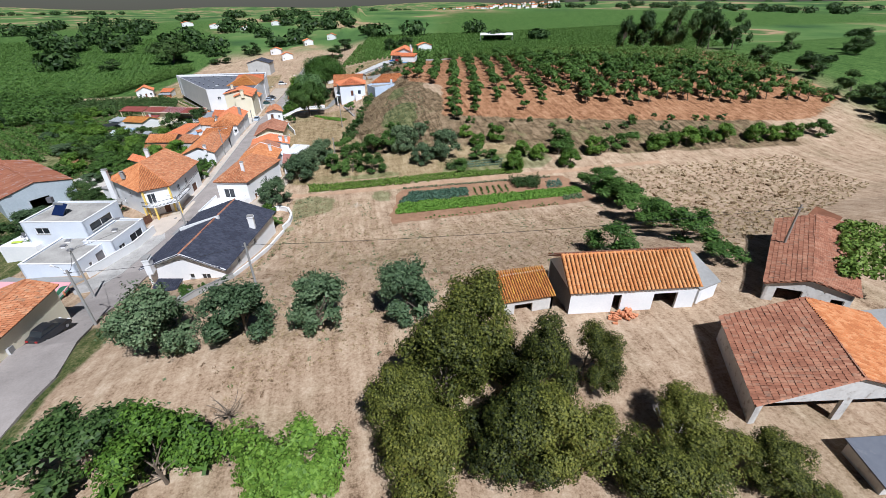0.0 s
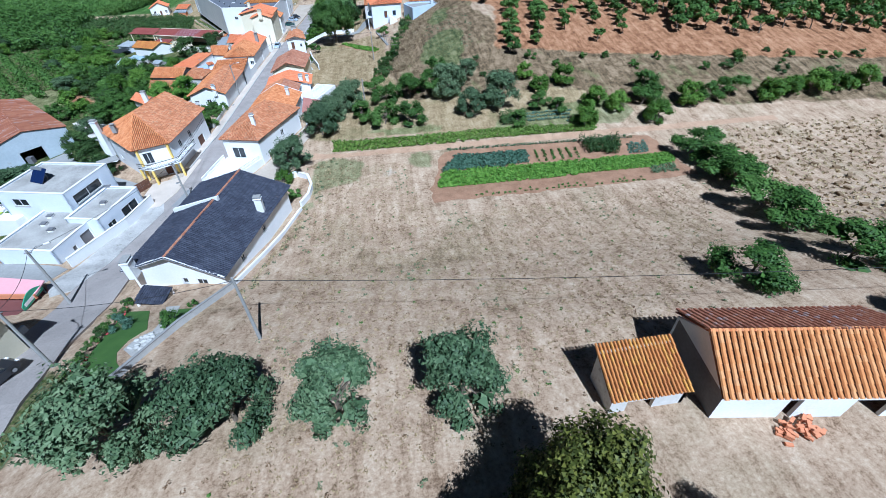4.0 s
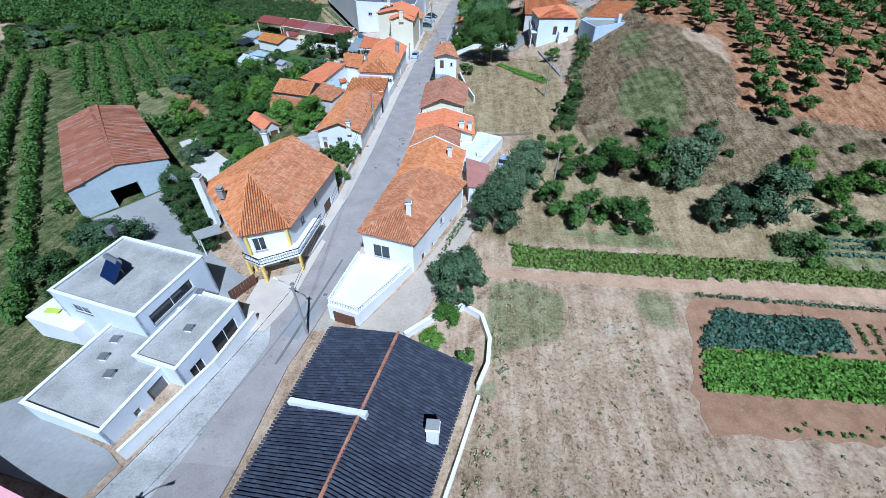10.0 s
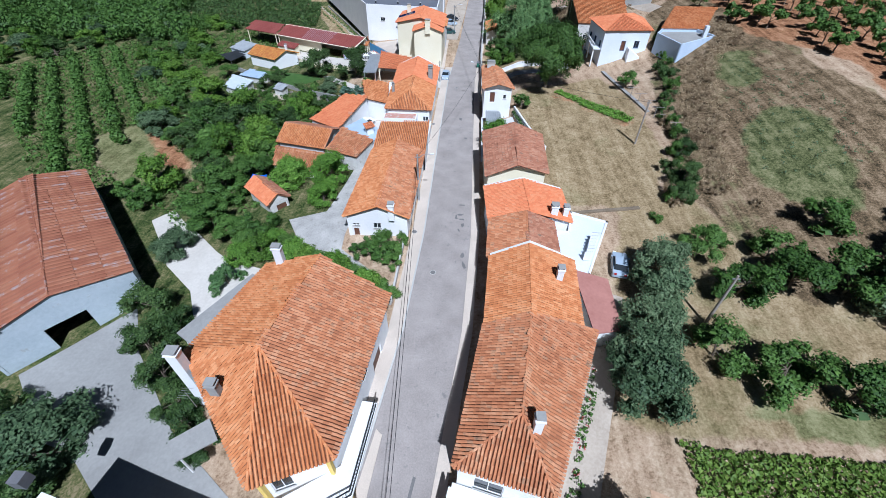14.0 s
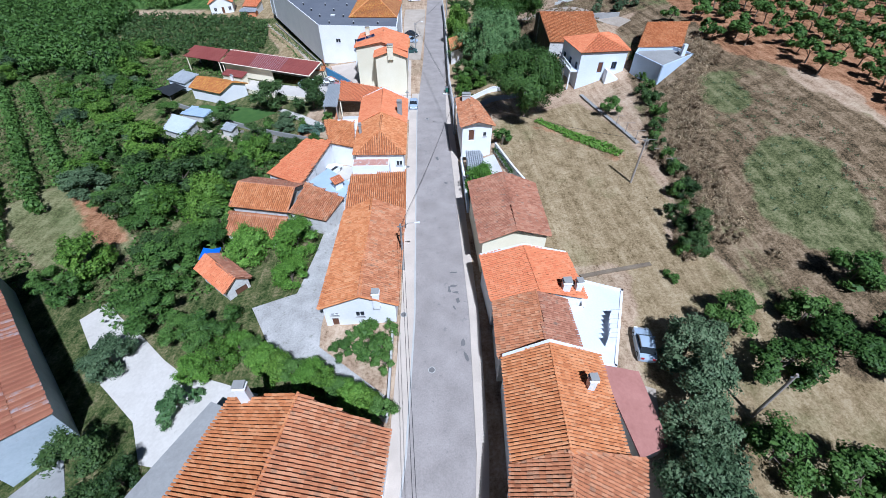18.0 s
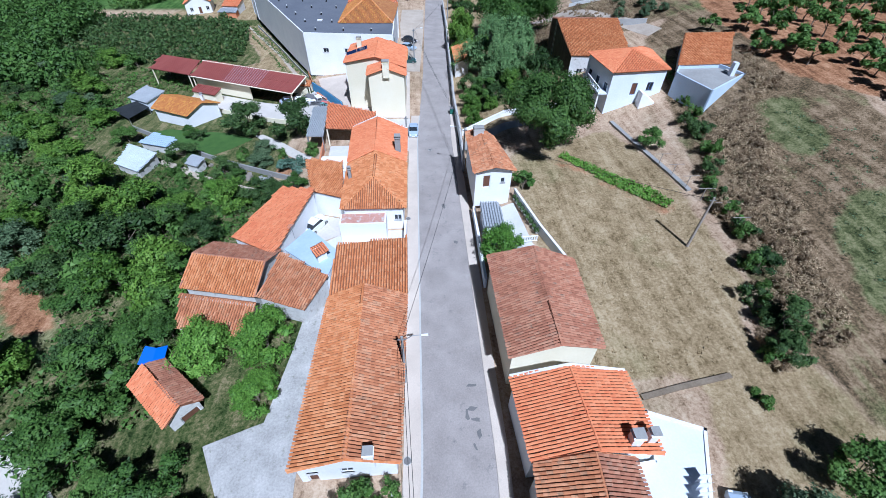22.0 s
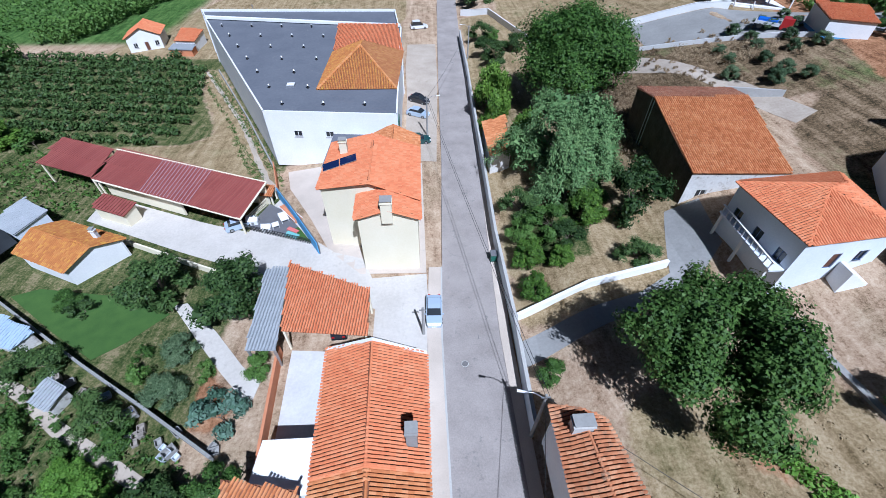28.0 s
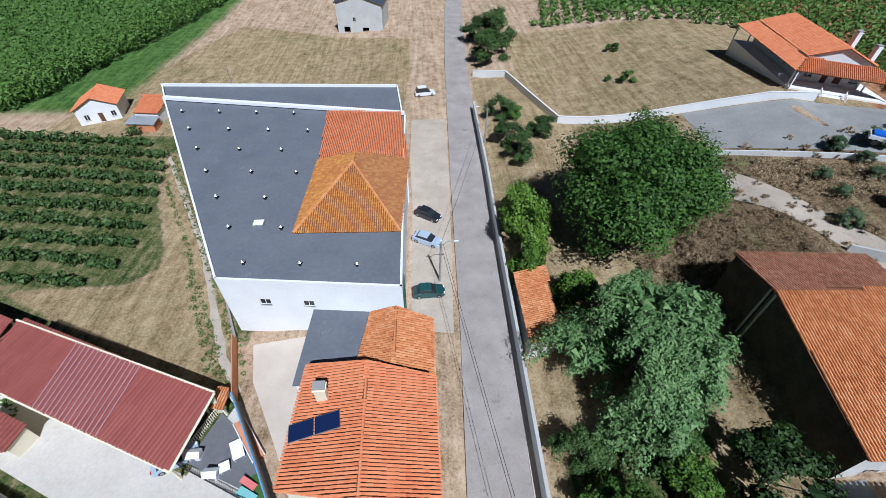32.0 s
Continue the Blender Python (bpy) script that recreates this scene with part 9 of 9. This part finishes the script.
def picket_fence(points, gap, height, material, label):
    """Posts, two rails and slats along a line on the ground."""
    (x0, y0), (x1, y1) = points
    ob = thing("fence", x0, y0, float(ground_z(x0, y0)), label, "fence")
    n = max(2, int(math.hypot(x1 - x0, y1 - y0) / gap))
    top = lambda t: (x0 + (x1 - x0) * t, y0 + (y1 - y0) * t, float(ground_z(x0 + (x1 - x0) * t, y0 + (y1 - y0) * t)) + 0.1)
    for k in range(n + 1):
        x, y, z = top(k / n)
        Bag().box(x - 0.035, y - 0.035, z - 0.1, x + 0.035, y + 0.035, z + height).to("slat", material, ob)
    for f in (0.3, 0.9):
        a, b2 = top(0), top(1)
        Bag().rod((a[0], a[1], a[2] + f * height), (b2[0], b2[1], b2[2] + f * height), 0.03, None, 5).to("rail", material, ob)


picket_fence(((-26.3, 76.3), (-28.2, 72.0)), 0.22, 1.1, MAT["cream_wall"], "pale lattice fence between shed and play mat")
picket_fence(((-28.4, 70.9), (-18.0, 65.7)), 0.28, 0.9, MAT["iron"], "low dark slatted fence along the concrete yard")
porch = lean_to("small porch roof of orange tiles beside the red shed", "porch", [(-27.9, 76.2, -2.5), (-25.2, 75.6, -2.5), (-25.0, 77.5, -2.1), (-26.0, 78.2, -2.1)], MAT["tiles_orange"], MAT["cream_wall"], 493, posts=True, name="porch")
z = float(ground_z(-60, 68))
net = thing("shade_net", -60, 68, z, "dark shade net over a low frame in the garden", "shade net")
NET = [(-63.6, 67.6), (-60.6, 71.4), (-56.8, 68.6), (-58.6, 63.6)]
Bag().prism(inset(NET, -0.05), z + 1.45, z + 1.5).to("net", MAT["net_black"], net)
for x, y in inset(NET, 0.1):
    Bag().rod((x, y, z - 0.1), (x, y, z + 1.46), 0.05, None, 6).to("pole", MAT["galvanised"], net)
grey_flat = thing("outbuilding", -14.5, 77, -3, "grey flat roof behind the yellow house", "outbuilding")
Bag().prism([(-16.8, 75.4), (-11.3, 75.4), (-10.4, 83.4), (-16.2, 84.0)], -4, 2.4).to("body", MAT["white_wall"], grey_flat)
Bag().prism([(-17.0, 75.2), (-11.2, 75.2), (-10.3, 83.6), (-16.4, 84.2)], 2.4, 2.55).to("roof", MAT["grey_roof"], grey_flat)
side_roof = lean_to("grey fibre sheet roof beside the carport", "lean-to", [(-20.6, 47.8, 0.8), (-17.7, 47.6, 0.8), (-18.3, 58.0, 1.2), (-20.8, 57.8, 1.2)], MAT["sheet_grey"], MAT["galvanised"], 491, posts=True, tiles=True, pitch_u=0.3, name="lean_to")

roadside_shed = lean_to("narrow roadside shed with an orange tile roof", "shed", [(7.2, 90.4, 0.6), (7.1, 79.8, 0.7), (10.5, 80.2, 1.9), (10.8, 90.4, 1.8)], MAT["tiles_orange"], MAT["dirty_wall"], 495)

# depot roof
for r in range(7):
    for c in range(6):
        x, y = -24.5 - r * 3.4 + c * 6.4, 89.0 + r * 6.2 - c * 0.4
        if not in_poly(np.array([x]), np.array([y]), inset(DEP, 1.2))[0] or in_poly(np.array([x]), np.array([y]), [(-20.6, 93), (-5, 93), (-5, 126), (-20.6, 126)])[0]:
            continue
        v = thing("roof_vent", x, y, 5.0, "small grey vent on the depot roof", "roof vent", "depot roof vents")
        Bag().rod((x, y, 5.0), (x, y, 5.5), 0.16, None, 8).to("pipe", MAT["iron"], v)
        Bag().rod((x, y, 5.55), (x, y, 5.75), 0.32, 0.1, 8).to("hood", MAT["galvanised"], v)
sky_l = thing("skylight", -24.5, 96.0, 5.0, "white square skylight on the grey roof", "skylight")
Bag().box(-25.2, 95.4, 5.0, -23.8, 96.6, 5.25).to("curb", MAT["galvanised"], sky_l)
Bag().box(-25.1, 95.5, 5.25, -23.9, 96.5, 5.3).to("pane", MAT["white_paint"], sky_l)
for y0, y1 in ((85.2, 86.8),):
    Bag().box(-6.75, 85.0, -3.2, -6.45, 88.0, 3.6).to("gate", MAT["door_green"], depot)
strip_w = Bag()
strip_w.prism([(-50.0, 131.0), (-6.6, 123.9), (-6.6, 124.6), (-50.0, 131.8)], 5.2, 5.7).to("parapet", MAT["white_wall"], depot)

# cars ---------------------------------------------------------------------------
def car(x, y, rz, paint, label, length=4.2, width=1.75, tall=1.46, estate=False, z=None):
    zz = float(ground_z(x, y)) + 0.03 if z is None else z
    ob = thing("car", x, y, zz, label, "car", "", "", rz)
    m = pose(x, y, zz, 0, 0, rz)
    L, Wd = length / 2, width / 2

    def loft(sections):
        vs, fs = [], []
        for sx, hw, z0, z1 in sections:
            vs += [(sx, -hw, z0), (sx, hw, z0), (sx, hw * 0.96, z1), (sx, -hw * 0.96, z1)]
        n = len(sections)
        for i in range(n - 1):
            for k in range(4):
                fs.append((4 * i + k, 4 * i + (k + 1) % 4, 4 * i + 4 + (k + 1) % 4, 4 * i + 4 + k))
        fs += [(3, 2, 1, 0), (4 * n - 4, 4 * n - 3, 4 * n - 2, 4 * n - 1)]
        return [tuple(m @ Vector(v)) for v in vs], fs

    v, f = loft([(-L, Wd * 0.8, 0.32, 0.62), (-L + 0.12, Wd * 0.95, 0.22, 0.85), (-L + 0.7, Wd, 0.2, 0.94), (L - 1.1, Wd, 0.2, 0.92), (L - 0.3, Wd * 0.94, 0.22, 0.78), (L, Wd * 0.78, 0.32, 0.58)])
    body = part("body", v, f, paint, ob)
    back = -L + (0.25 if estate else 0.55)
    v, f = loft([(back, Wd * 0.86, 0.9, 0.96), (back + 0.45, Wd * 0.8, 0.9, tall - 0.04), (0.2, Wd * 0.8, 0.9, tall - 0.03), (L - 1.15, Wd * 0.88, 0.88, 0.94)])
    part("glazing", v, f, MAT["glass"], ob)
    v, f = loft([(back + 0.42, Wd * 0.79, tall - 0.07, tall - 0.01), (-0.2, Wd * 0.8, tall - 0.06, tall + 0.03), (0.32, Wd * 0.78, tall - 0.08, tall - 0.01)])
    part("roof", v, f, paint, ob)
    for sx in (-L + 0.8, L - 0.85):
        for sy in (-Wd + 0.1, Wd - 0.1):
            a, b3 = m @ Vector((sx, sy - 0.1, 0.31)), m @ Vector((sx, sy + 0.1, 0.31))
            w = Bag().rod(a, b3, 0.31, None, 14).to("wheel", MAT["rubber"], ob)
            Bag().rod(m @ Vector((sx, sy - 0.115, 0.31)), m @ Vector((sx, sy + 0.115, 0.31)), 0.19, None, 10).to("rim", MAT["galvanised"], w)
    for sy in (-Wd * 0.62, Wd * 0.62):
        Bag().add([tuple(m @ Vector(q)) for q in boxv((L - 0.2, sy - 0.16, 0.58), (1, 0, 0), (0, 1, 0), (0, 0, 1), 0.16, 0.32, 0.13)], BOX_FACES).to("headlight", MAT["white_paint"], ob)
        Bag().add([tuple(m @ Vector(q)) for q in boxv((-L - 0.01, sy - 0.14, 0.66), (1, 0, 0), (0, 1, 0), (0, 0, 1), 0.14, 0.28, 0.16)], BOX_FACES).to("tail_light", MAT["tail_red"], ob)
        Bag().add([tuple(m @ Vector(q)) for q in boxv((L - 1.35, math.copysign(Wd, sy) - (0.0 if sy > 0 else 0.16), 0.9), (1, 0, 0), (0, 1, 0), (0, 0, 1), 0.1, 0.16, 0.12)], BOX_FACES).to("mirror", paint, ob)
    Bag().add([tuple(m @ Vector(q)) for q in boxv((L - 0.03, -0.26, 0.38), (1, 0, 0), (0, 1, 0), (0, 0, 1), 0.04, 0.52, 0.11)], BOX_FACES).to("number_plate", MAT["white_paint"], ob)
    return ob


car(-2.55, 53.0, -92, MAT["paint_silver"], "silver-blue hatchback parked at the kerb", 4.1, z=-1.85)
car(20.6, -11.0, 78, MAT["paint_silver"], "silver-blue hatchback parked behind the houses", 4.0)
car(-3.2, 106.6, -35, MAT["paint_dark"], "dark saloon parked before the depot", 4.4)
car(-3.5, 100.6, -28, MAT["paint_silver"], "silver saloon parked before the depot", 4.4)
car(-3.6, 90.4, 3, MAT["paint_green"], "dark green car parked by the depot gate", 4.2)
car(-2.4, 152.0, 10, MAT["paint_white"], "white van parked on the verge", 4.8, 1.9, 2.0, True)
car(-3.6, -83.1, 72, MAT["paint_dark"], "black car parked by the roadside", 4.2)
car(-12.5, 52.0, 92, MAT["paint_dark"], "dark car under the carport", 4.0)
car(-29.0, 71.6, 25, MAT["paint_silver"], "grey car under the red shed", 4.2)
car(-15.9, 26.2, 60, MAT["paint_white"], "white van half under the courtyard roof", 4.0)
truck = thing("truck", 58.4, 101.4, float(ground_z(58.4, 101.4)), "red-cabbed truck with a white and blue load bed", "truck")
mt = pose(58.4, 101.4, float(ground_z(58.4, 101.4)) + 0.05, 0, 0, -40)
for nm, b0, sz, mat_ in (("cab", (1.3, -0.95, 0.4), (1.7, 1.9, 1.7), "paint_red"), ("bed", (-2.6, -1.0, 0.7), (3.8, 2.0, 0.5), "paint_white"), ("load", (-2.3, -0.8, 1.2), (3.0, 1.6, 0.3), "blue_plastic"), ("windscreen", (2.96, -0.8, 1.2), (0.06, 1.6, 0.7), "glass"), ("chassis", (-2.6, -0.5, 0.4), (4.2, 1.0, 0.28), "iron")):
    Bag().add([tuple(mt @ Vector(q)) for q in boxv(b0, (1, 0, 0), (0, 1, 0), (0, 0, 1), *sz)], BOX_FACES).to(nm, MAT[mat_], truck)
for sx in (-1.7, 2.1):
    for sy in (-0.9, 0.9):
        Bag().rod(mt @ Vector((sx, sy - 0.12, 0.4)), mt @ Vector((sx, sy + 0.12, 0.4)), 0.4, None, 14).to("wheel", MAT["rubber"], truck)

# poles, street lamps and cables ---------------------------------------------------
POLES = {}


def pole(key, x, y, height, lamp=None, material="concrete", label="grey concrete utility pole"):
    z = float(ground_z(x, y))
    ob = thing("utility_pole", x, y, z, label + (" with a street lamp" if lamp is not None else " beside the road"), "utility pole", "utility poles")
    Bag().rod((x, y, z - 0.5), (x, y, z + height), 0.17, 0.11, 8).to("shaft", MAT[material], ob)
    Bag().box(x - 0.35, y - 0.05, z + height - 0.45, x + 0.35, y + 0.05, z + height - 0.35).to("crossarm", MAT["galvanised"], ob)
    if lamp is not None:
        dx, dy = math.cos(radians(lamp)), math.sin(radians(lamp))
        arm = Bag().rod((x, y, z + height - 0.6), (x + dx * 0.9, y + dy * 0.9, z + height + 0.1), 0.04).rod((x + dx * 0.9, y + dy * 0.9, z + height + 0.1), (x + dx * 1.7, y + dy * 1.7, z + height + 0.15), 0.035)
        a = arm.to("lamp_arm", MAT["galvanised"], ob)
        Bag().rod((x + dx * 1.6, y + dy * 1.6, z + height + 0.13), (x + dx * 2.2, y + dy * 2.2, z + height + 0.18), 0.08, 0.13, 8).to("lamp_head", MAT["paint_white"], a)
    POLES[key] = (x, y, z + height - 0.3)
    return ob


pole("s2", -0.1, -81.6, 7.5, 150)
pole("s1", -6.9, -69.1, 8.0, 20)
pole("field", 18.3, -82.6, 7.5)
pole("cross", -1.3, -45.9, 7.5, 160)
pole("cott", -3.75, 2.3, 7.4, 0)
pole("r6", 5.15, 39.2, 7.6, 170)
pole("slope", 29.8, 16.9, 7.2, None, "wood_grey", "grey wooden utility pole")
pole("olive", 27.4, -18.6, 7.0, None, "wood_grey", "grey wooden utility pole")
pole("farm", 81.6, -92.9, 8.0, None, "wood_grey", "grey wooden utility pole")
pole("dep", -2.0, 92.6, 7.2, 0)
pole("north", 8.9, 129.7, 7.5, 180)
pole("far", -46, 152, 9.0, None, "wood_grey", "grey wooden utility pole")
pole("car", -3.75, 50.4, 4.5, None)


def cable(a, b2, sag=0.5, side=0.0):
    A, B = Vector(POLES[a]) + Vector((side, 0, 0)), Vector(POLES[b2]) + Vector((side, 0, 0))
    bag, n = Bag(), 12
    pts = [A.lerp(B, i / n) - Vector((0, 0, sag * 4 * (i / n) * (1 - i / n))) for i in range(n + 1)]
    q = (B - A).to_track_quat("Z", "Y")
    ring = [q @ Vector((0.022 * math.cos(6.28318 * i / 5), 0.022 * math.sin(6.28318 * i / 5), 0)) for i in range(5)]
    bag.add([p + v for p in pts for v in ring], [tuple(range(5))[::-1], tuple(range(5 * n, 5 * n + 5))] + [(5 * j + i, 5 * j + (i + 1) % 5, 5 * j + 5 + (i + 1) % 5, 5 * j + 5 + i) for j in range(n) for i in range(5)])
    tagged(bag.to("overhead_cable", MAT["iron"], None, "thin dark overhead cable between poles"), "", "cable", "overhead cables")


for a, b2 in (("s2", "s1"), ("s1", "cross"), ("cross", "cott"), ("cott", "r6"), ("r6", "dep"), ("dep", "north"), ("s2", "field"), ("r6", "slope"), ("field", "farm")):
    cable(a, b2, 0.7)
cable("cross", "cott", 0.9, 0.25)
cable("r6", "dep", 0.9, 0.3)

# road surface: patches, manholes, stains --------------------------------------------
def road_patch(x, y, w, l, rz, material, label, name="road_patch", lift=0.006):
    c, s = math.cos(radians(rz)), math.sin(radians(rz))
    q = [(x + c * i * w / 2 - s * j * l / 2, y + s * i * w / 2 + c * j * l / 2) for i, j in ((-1, -1), (1, -1), (1, 1), (-1, 1))]
    if name == "road_stain":
        rng = random.Random(int(x * 97 + y * 31))
        q = [(x + c * math.cos(k * 0.698) * w * 0.5 * g - s * math.sin(k * 0.698) * l * 0.5 * g, y + s * math.cos(k * 0.698) * w * 0.5 * g + c * math.sin(k * 0.698) * l * 0.5 * g) for k, g in ((k, rng.uniform(0.55, 1.25)) for k in range(9))]
    zs = [float(road_z(p[1])) + lift for p in q]
    tagged(Bag().prism(q, [z - 0.05 for z in zs], zs).to(name, material, None, label), "", name.replace("_", " "), "", "structure")


for x, y, w, l, a in ((1.7, -1.2, 0.4, 1.3, 8), (2.2, -0.6, 0.9, 0.5, 4), (2.4, -1.7, 1.0, 0.45, -8), (2.6, -2.9, 0.5, 0.9, 10), (2.4, 1.6, 0.9, 0.35, 0), (2.1, -4.0, 0.25, 0.9, 14), (2.7, -8.6, 0.6, 1.0, -6), (2.9, -10.4, 0.4, 1.4, 12), (1.5, 30, 0.5, 1.4, 5), (2.6, 22.0, 0.6, 0.8, 10)):
    road_patch(x, y, w, l, a, MAT["asphalt_patch"], "dark stain on the worn asphalt", "road_stain")
road_patch(-2.6, -44.0, 2.2, 5.0, -14, MAT["asphalt_pale"], "pale repaired patch in the asphalt")
road_patch(-1.9, -42.0, 0.25, 16, -10, MAT["asphalt_patch"], "long sealed trench across the asphalt", lift=0.008)
road_patch(1.9, 20, 0.06, 60, 0, MAT["asphalt_patch"], "long thin crack line in the asphalt", lift=0.008)
for x, y in ((-1.0, -40.2), (-0.7, -11.8), (0.2, 46.6), (-3.6, -4.9), (-3.5, 27.0), (-5.4, -39.0)):
    z = float(road_z(y)) + (0.13 if x < -3 else 0.01)
    mh = thing("manhole_cover", x, y, z, "round iron manhole cover in the paving", "manhole cover", "manhole covers")
    Bag().rod((x, y, z - 0.05), (x, y, z + 0.012), 0.36, None, 18).to("frame", MAT["stone_trim"], mh)
    Bag().rod((x, y, z), (x, y, z + 0.02), 0.3, None, 18).to("lid", MAT["asphalt_patch"], mh)
bin_ = thing("waste_bin", 5.0, 61.0, float(road_z(61)), "dark green wheeled waste bin at the wall", "waste bin")
zb = float(road_z(61)) + 0.06
Bag().prism([(4.7, 60.5), (5.4, 60.5), (5.4, 61.4), (4.7, 61.4)], zb + 0.1, zb + 1.1).to("body", MAT["door_green"], bin_)
Bag().prism([(4.65, 60.45), (5.45, 60.45), (5.45, 61.45), (4.65, 61.45)], zb + 1.1, zb + 1.2).to("lid", MAT["shutter_grey"], bin_)
for y in (60.6, 61.3):
    Bag().rod((4.75, y - 0.04, zb + 0.1), (4.75, y + 0.04, zb + 0.1), 0.1, None, 10).to("wheel", MAT["rubber"], bin_)
kerb = strip("kerb", np.arange(-34, 62, 2.0), -3.16, -2.98, 0.14, MAT["stone_trim"], "pale stone kerb along the footway", category="kerb")

# kitchen-garden clutter and trellis
rc = random.Random(12)
for i in range(26):
    t5 = rc.random()
    x, y = -41.0 + 18.0 * t5 + rc.uniform(-1.6, 1.6), 48.4 - 9.0 * t5 + rc.uniform(-1.6, 0.8)
    z, s = float(ground_z(x, y)), rc.uniform(0.25, 0.6)
    a = rc.uniform(0, 3.1)
    cr = thing("garden_crate", x, y, z, "weathered crate or tub in the kitchen garden", "crate", "garden clutter")
    m2 = rc.choice([MAT["wood_grey"], MAT["sheet_pale"], MAT["blue_plastic"], MAT["concrete"]])
    for k, (lx, ly, ox, oy) in enumerate(((2 * s, 0.05, 0, 0), (2 * s, 0.05, 0, 1.4 * s), (0.05, 1.4 * s, 0, 0), (0.05, 1.4 * s, 2 * s - 0.05, 0))):
        u, v = np.array((math.cos(a), math.sin(a), 0)), np.array((-math.sin(a), math.cos(a), 0))
        Bag().add(boxv(np.array((x, y, z)) + u * ox + v * oy, u, v, (0, 0, 1), lx, ly, s), BOX_FACES).to("side", m2, cr)
    Bag().add(boxv((x, y, z), (math.cos(a), math.sin(a), 0), (-math.sin(a), math.cos(a), 0), (0, 0, 1), 2 * s, 1.4 * s, 0.06), BOX_FACES).to("bottom", m2, cr)
trellis = thing("trellis", 60, -38.4, 0, "thin cane trellis along the vegetable rows", "trellis")
for i in range(30):
    x = 43 + i * 1.15
    Bag().rod((x, -37.4 - i * 0.04, 0.0), (x, -37.4 - i * 0.04, 1.1), 0.02, None, 5).to("cane", MAT["wood_grey"], trellis)
Bag().rod((43, -37.4, 0.9), (76.4, -38.6, 0.9), 0.02, None, 5).to("wire", MAT["galvanised"], trellis)
vine_fr = thing("vine_frame", 33, 26, 2, "wooden vine frame on the bank", "vine frame")
for i in range(6):
    x, y = 33.0 + i * 0.5, 33.0 - i * 3.0
    z = float(ground_z(x, y))
    Bag().rod((x, y, z), (x, y, z + 2.0), 0.05, None, 6).to("post", MAT["wood_grey"], vine_fr)
    Bag().rod((x - 1.0, y, z + 1.95), (x + 1.2, y, z + 1.95), 0.04, None, 6).to("crossbar", MAT["wood_grey"], vine_fr)


# dead trees, tarpaulin
def bare_tree(x, y, height, spread, material, label, seed):
    rr = random.Random(seed)
    z = float(ground_z(x, y))
    ob = thing("bare_tree", x, y, z, label, "dead tree", "dead trees")
    fork = Vector((x + rr.uniform(-0.2, 0.2), y + rr.uniform(-0.2, 0.2), z + height * 0.35))
    Bag().rod((x, y, z - 0.2), tuple(fork), 0.11, 0.08, 7).to("trunk", material, ob)
    for i in range(13):
        a, up = rr.uniform(0, 6.28), rr.uniform(0.45, 1.0)
        r = spread * rr.uniform(0.5, 1.0)
        mid = fork + Vector((math.cos(a) * r * 0.5, math.sin(a) * r * 0.5, height * 0.3 * up))
        tip = fork + Vector((math.cos(a + 0.2) * r, math.sin(a + 0.2) * r, height * 0.65 * up))
        limb = Bag().rod(tuple(fork), tuple(mid), 0.05, 0.03, 5).rod(tuple(mid), tuple(tip), 0.03, 0.012, 5)
        for k in range(3):
            q = mid.lerp(tip, 0.25 * k + 0.2)
            limb.rod(tuple(q), tuple(q + Vector((rr.uniform(-0.6, 0.6), rr.uniform(-0.6, 0.6), rr.uniform(0.1, 0.6)))), 0.018, 0.008, 4)
        limb.to("branch", material, ob)
    return ob


bare_tree(19.4, -102.6, 3.0, 1.6, MAT["bark"], "small bare dead tree on the dry field", 3)
bare_tree(44.6, -112.2, 4.6, 2.0, MAT["dead_wood"], "bleached bare tree among the acacias", 5)
bare_tree(51.0, -111.6, 3.6, 1.8, MAT["dead_wood"], "bleached bare tree beside the farm", 7)
tz = float(ground_z(-29, 7))
tarp = thing("tarpaulin", -29.0, 7.0, tz, "blue tarpaulin stretched over poles", "tarpaulin")
part("sheet", [(-30.2, 6.0, tz + 1.3), (-28.9, 5.9, tz + 1.15), (-27.7, 6.1, tz + 1.35), (-27.8, 7.8, tz + 1.7), (-29.0, 7.7, tz + 1.5), (-30.1, 7.9, tz + 1.65),
               (-30.2, 6.0, tz + 1.26), (-28.9, 5.9, tz + 1.11), (-27.7, 6.1, tz + 1.31), (-27.8, 7.8, tz + 1.66), (-29.0, 7.7, tz + 1.46), (-30.1, 7.9, tz + 1.61)],
     [(0, 1, 4, 5), (1, 2, 3, 4), (11, 10, 7, 6), (10, 9, 8, 7), (0, 6, 7, 1), (1, 7, 8, 2), (2, 8, 9, 3), (3, 9, 10, 4), (4, 10, 11, 5), (5, 11, 6, 0)], MAT["blue_plastic"], tarp)
for x, y, h in ((-30.15, 6.1, 1.26), (-27.75, 6.15, 1.3), (-27.85, 7.7, 1.62), (-30.05, 7.8, 1.58)):
    Bag().rod((x, y, tz - 0.2), (x, y, tz + h), 0.03, None, 6).to("pole", MAT["wood_grey"], tarp)
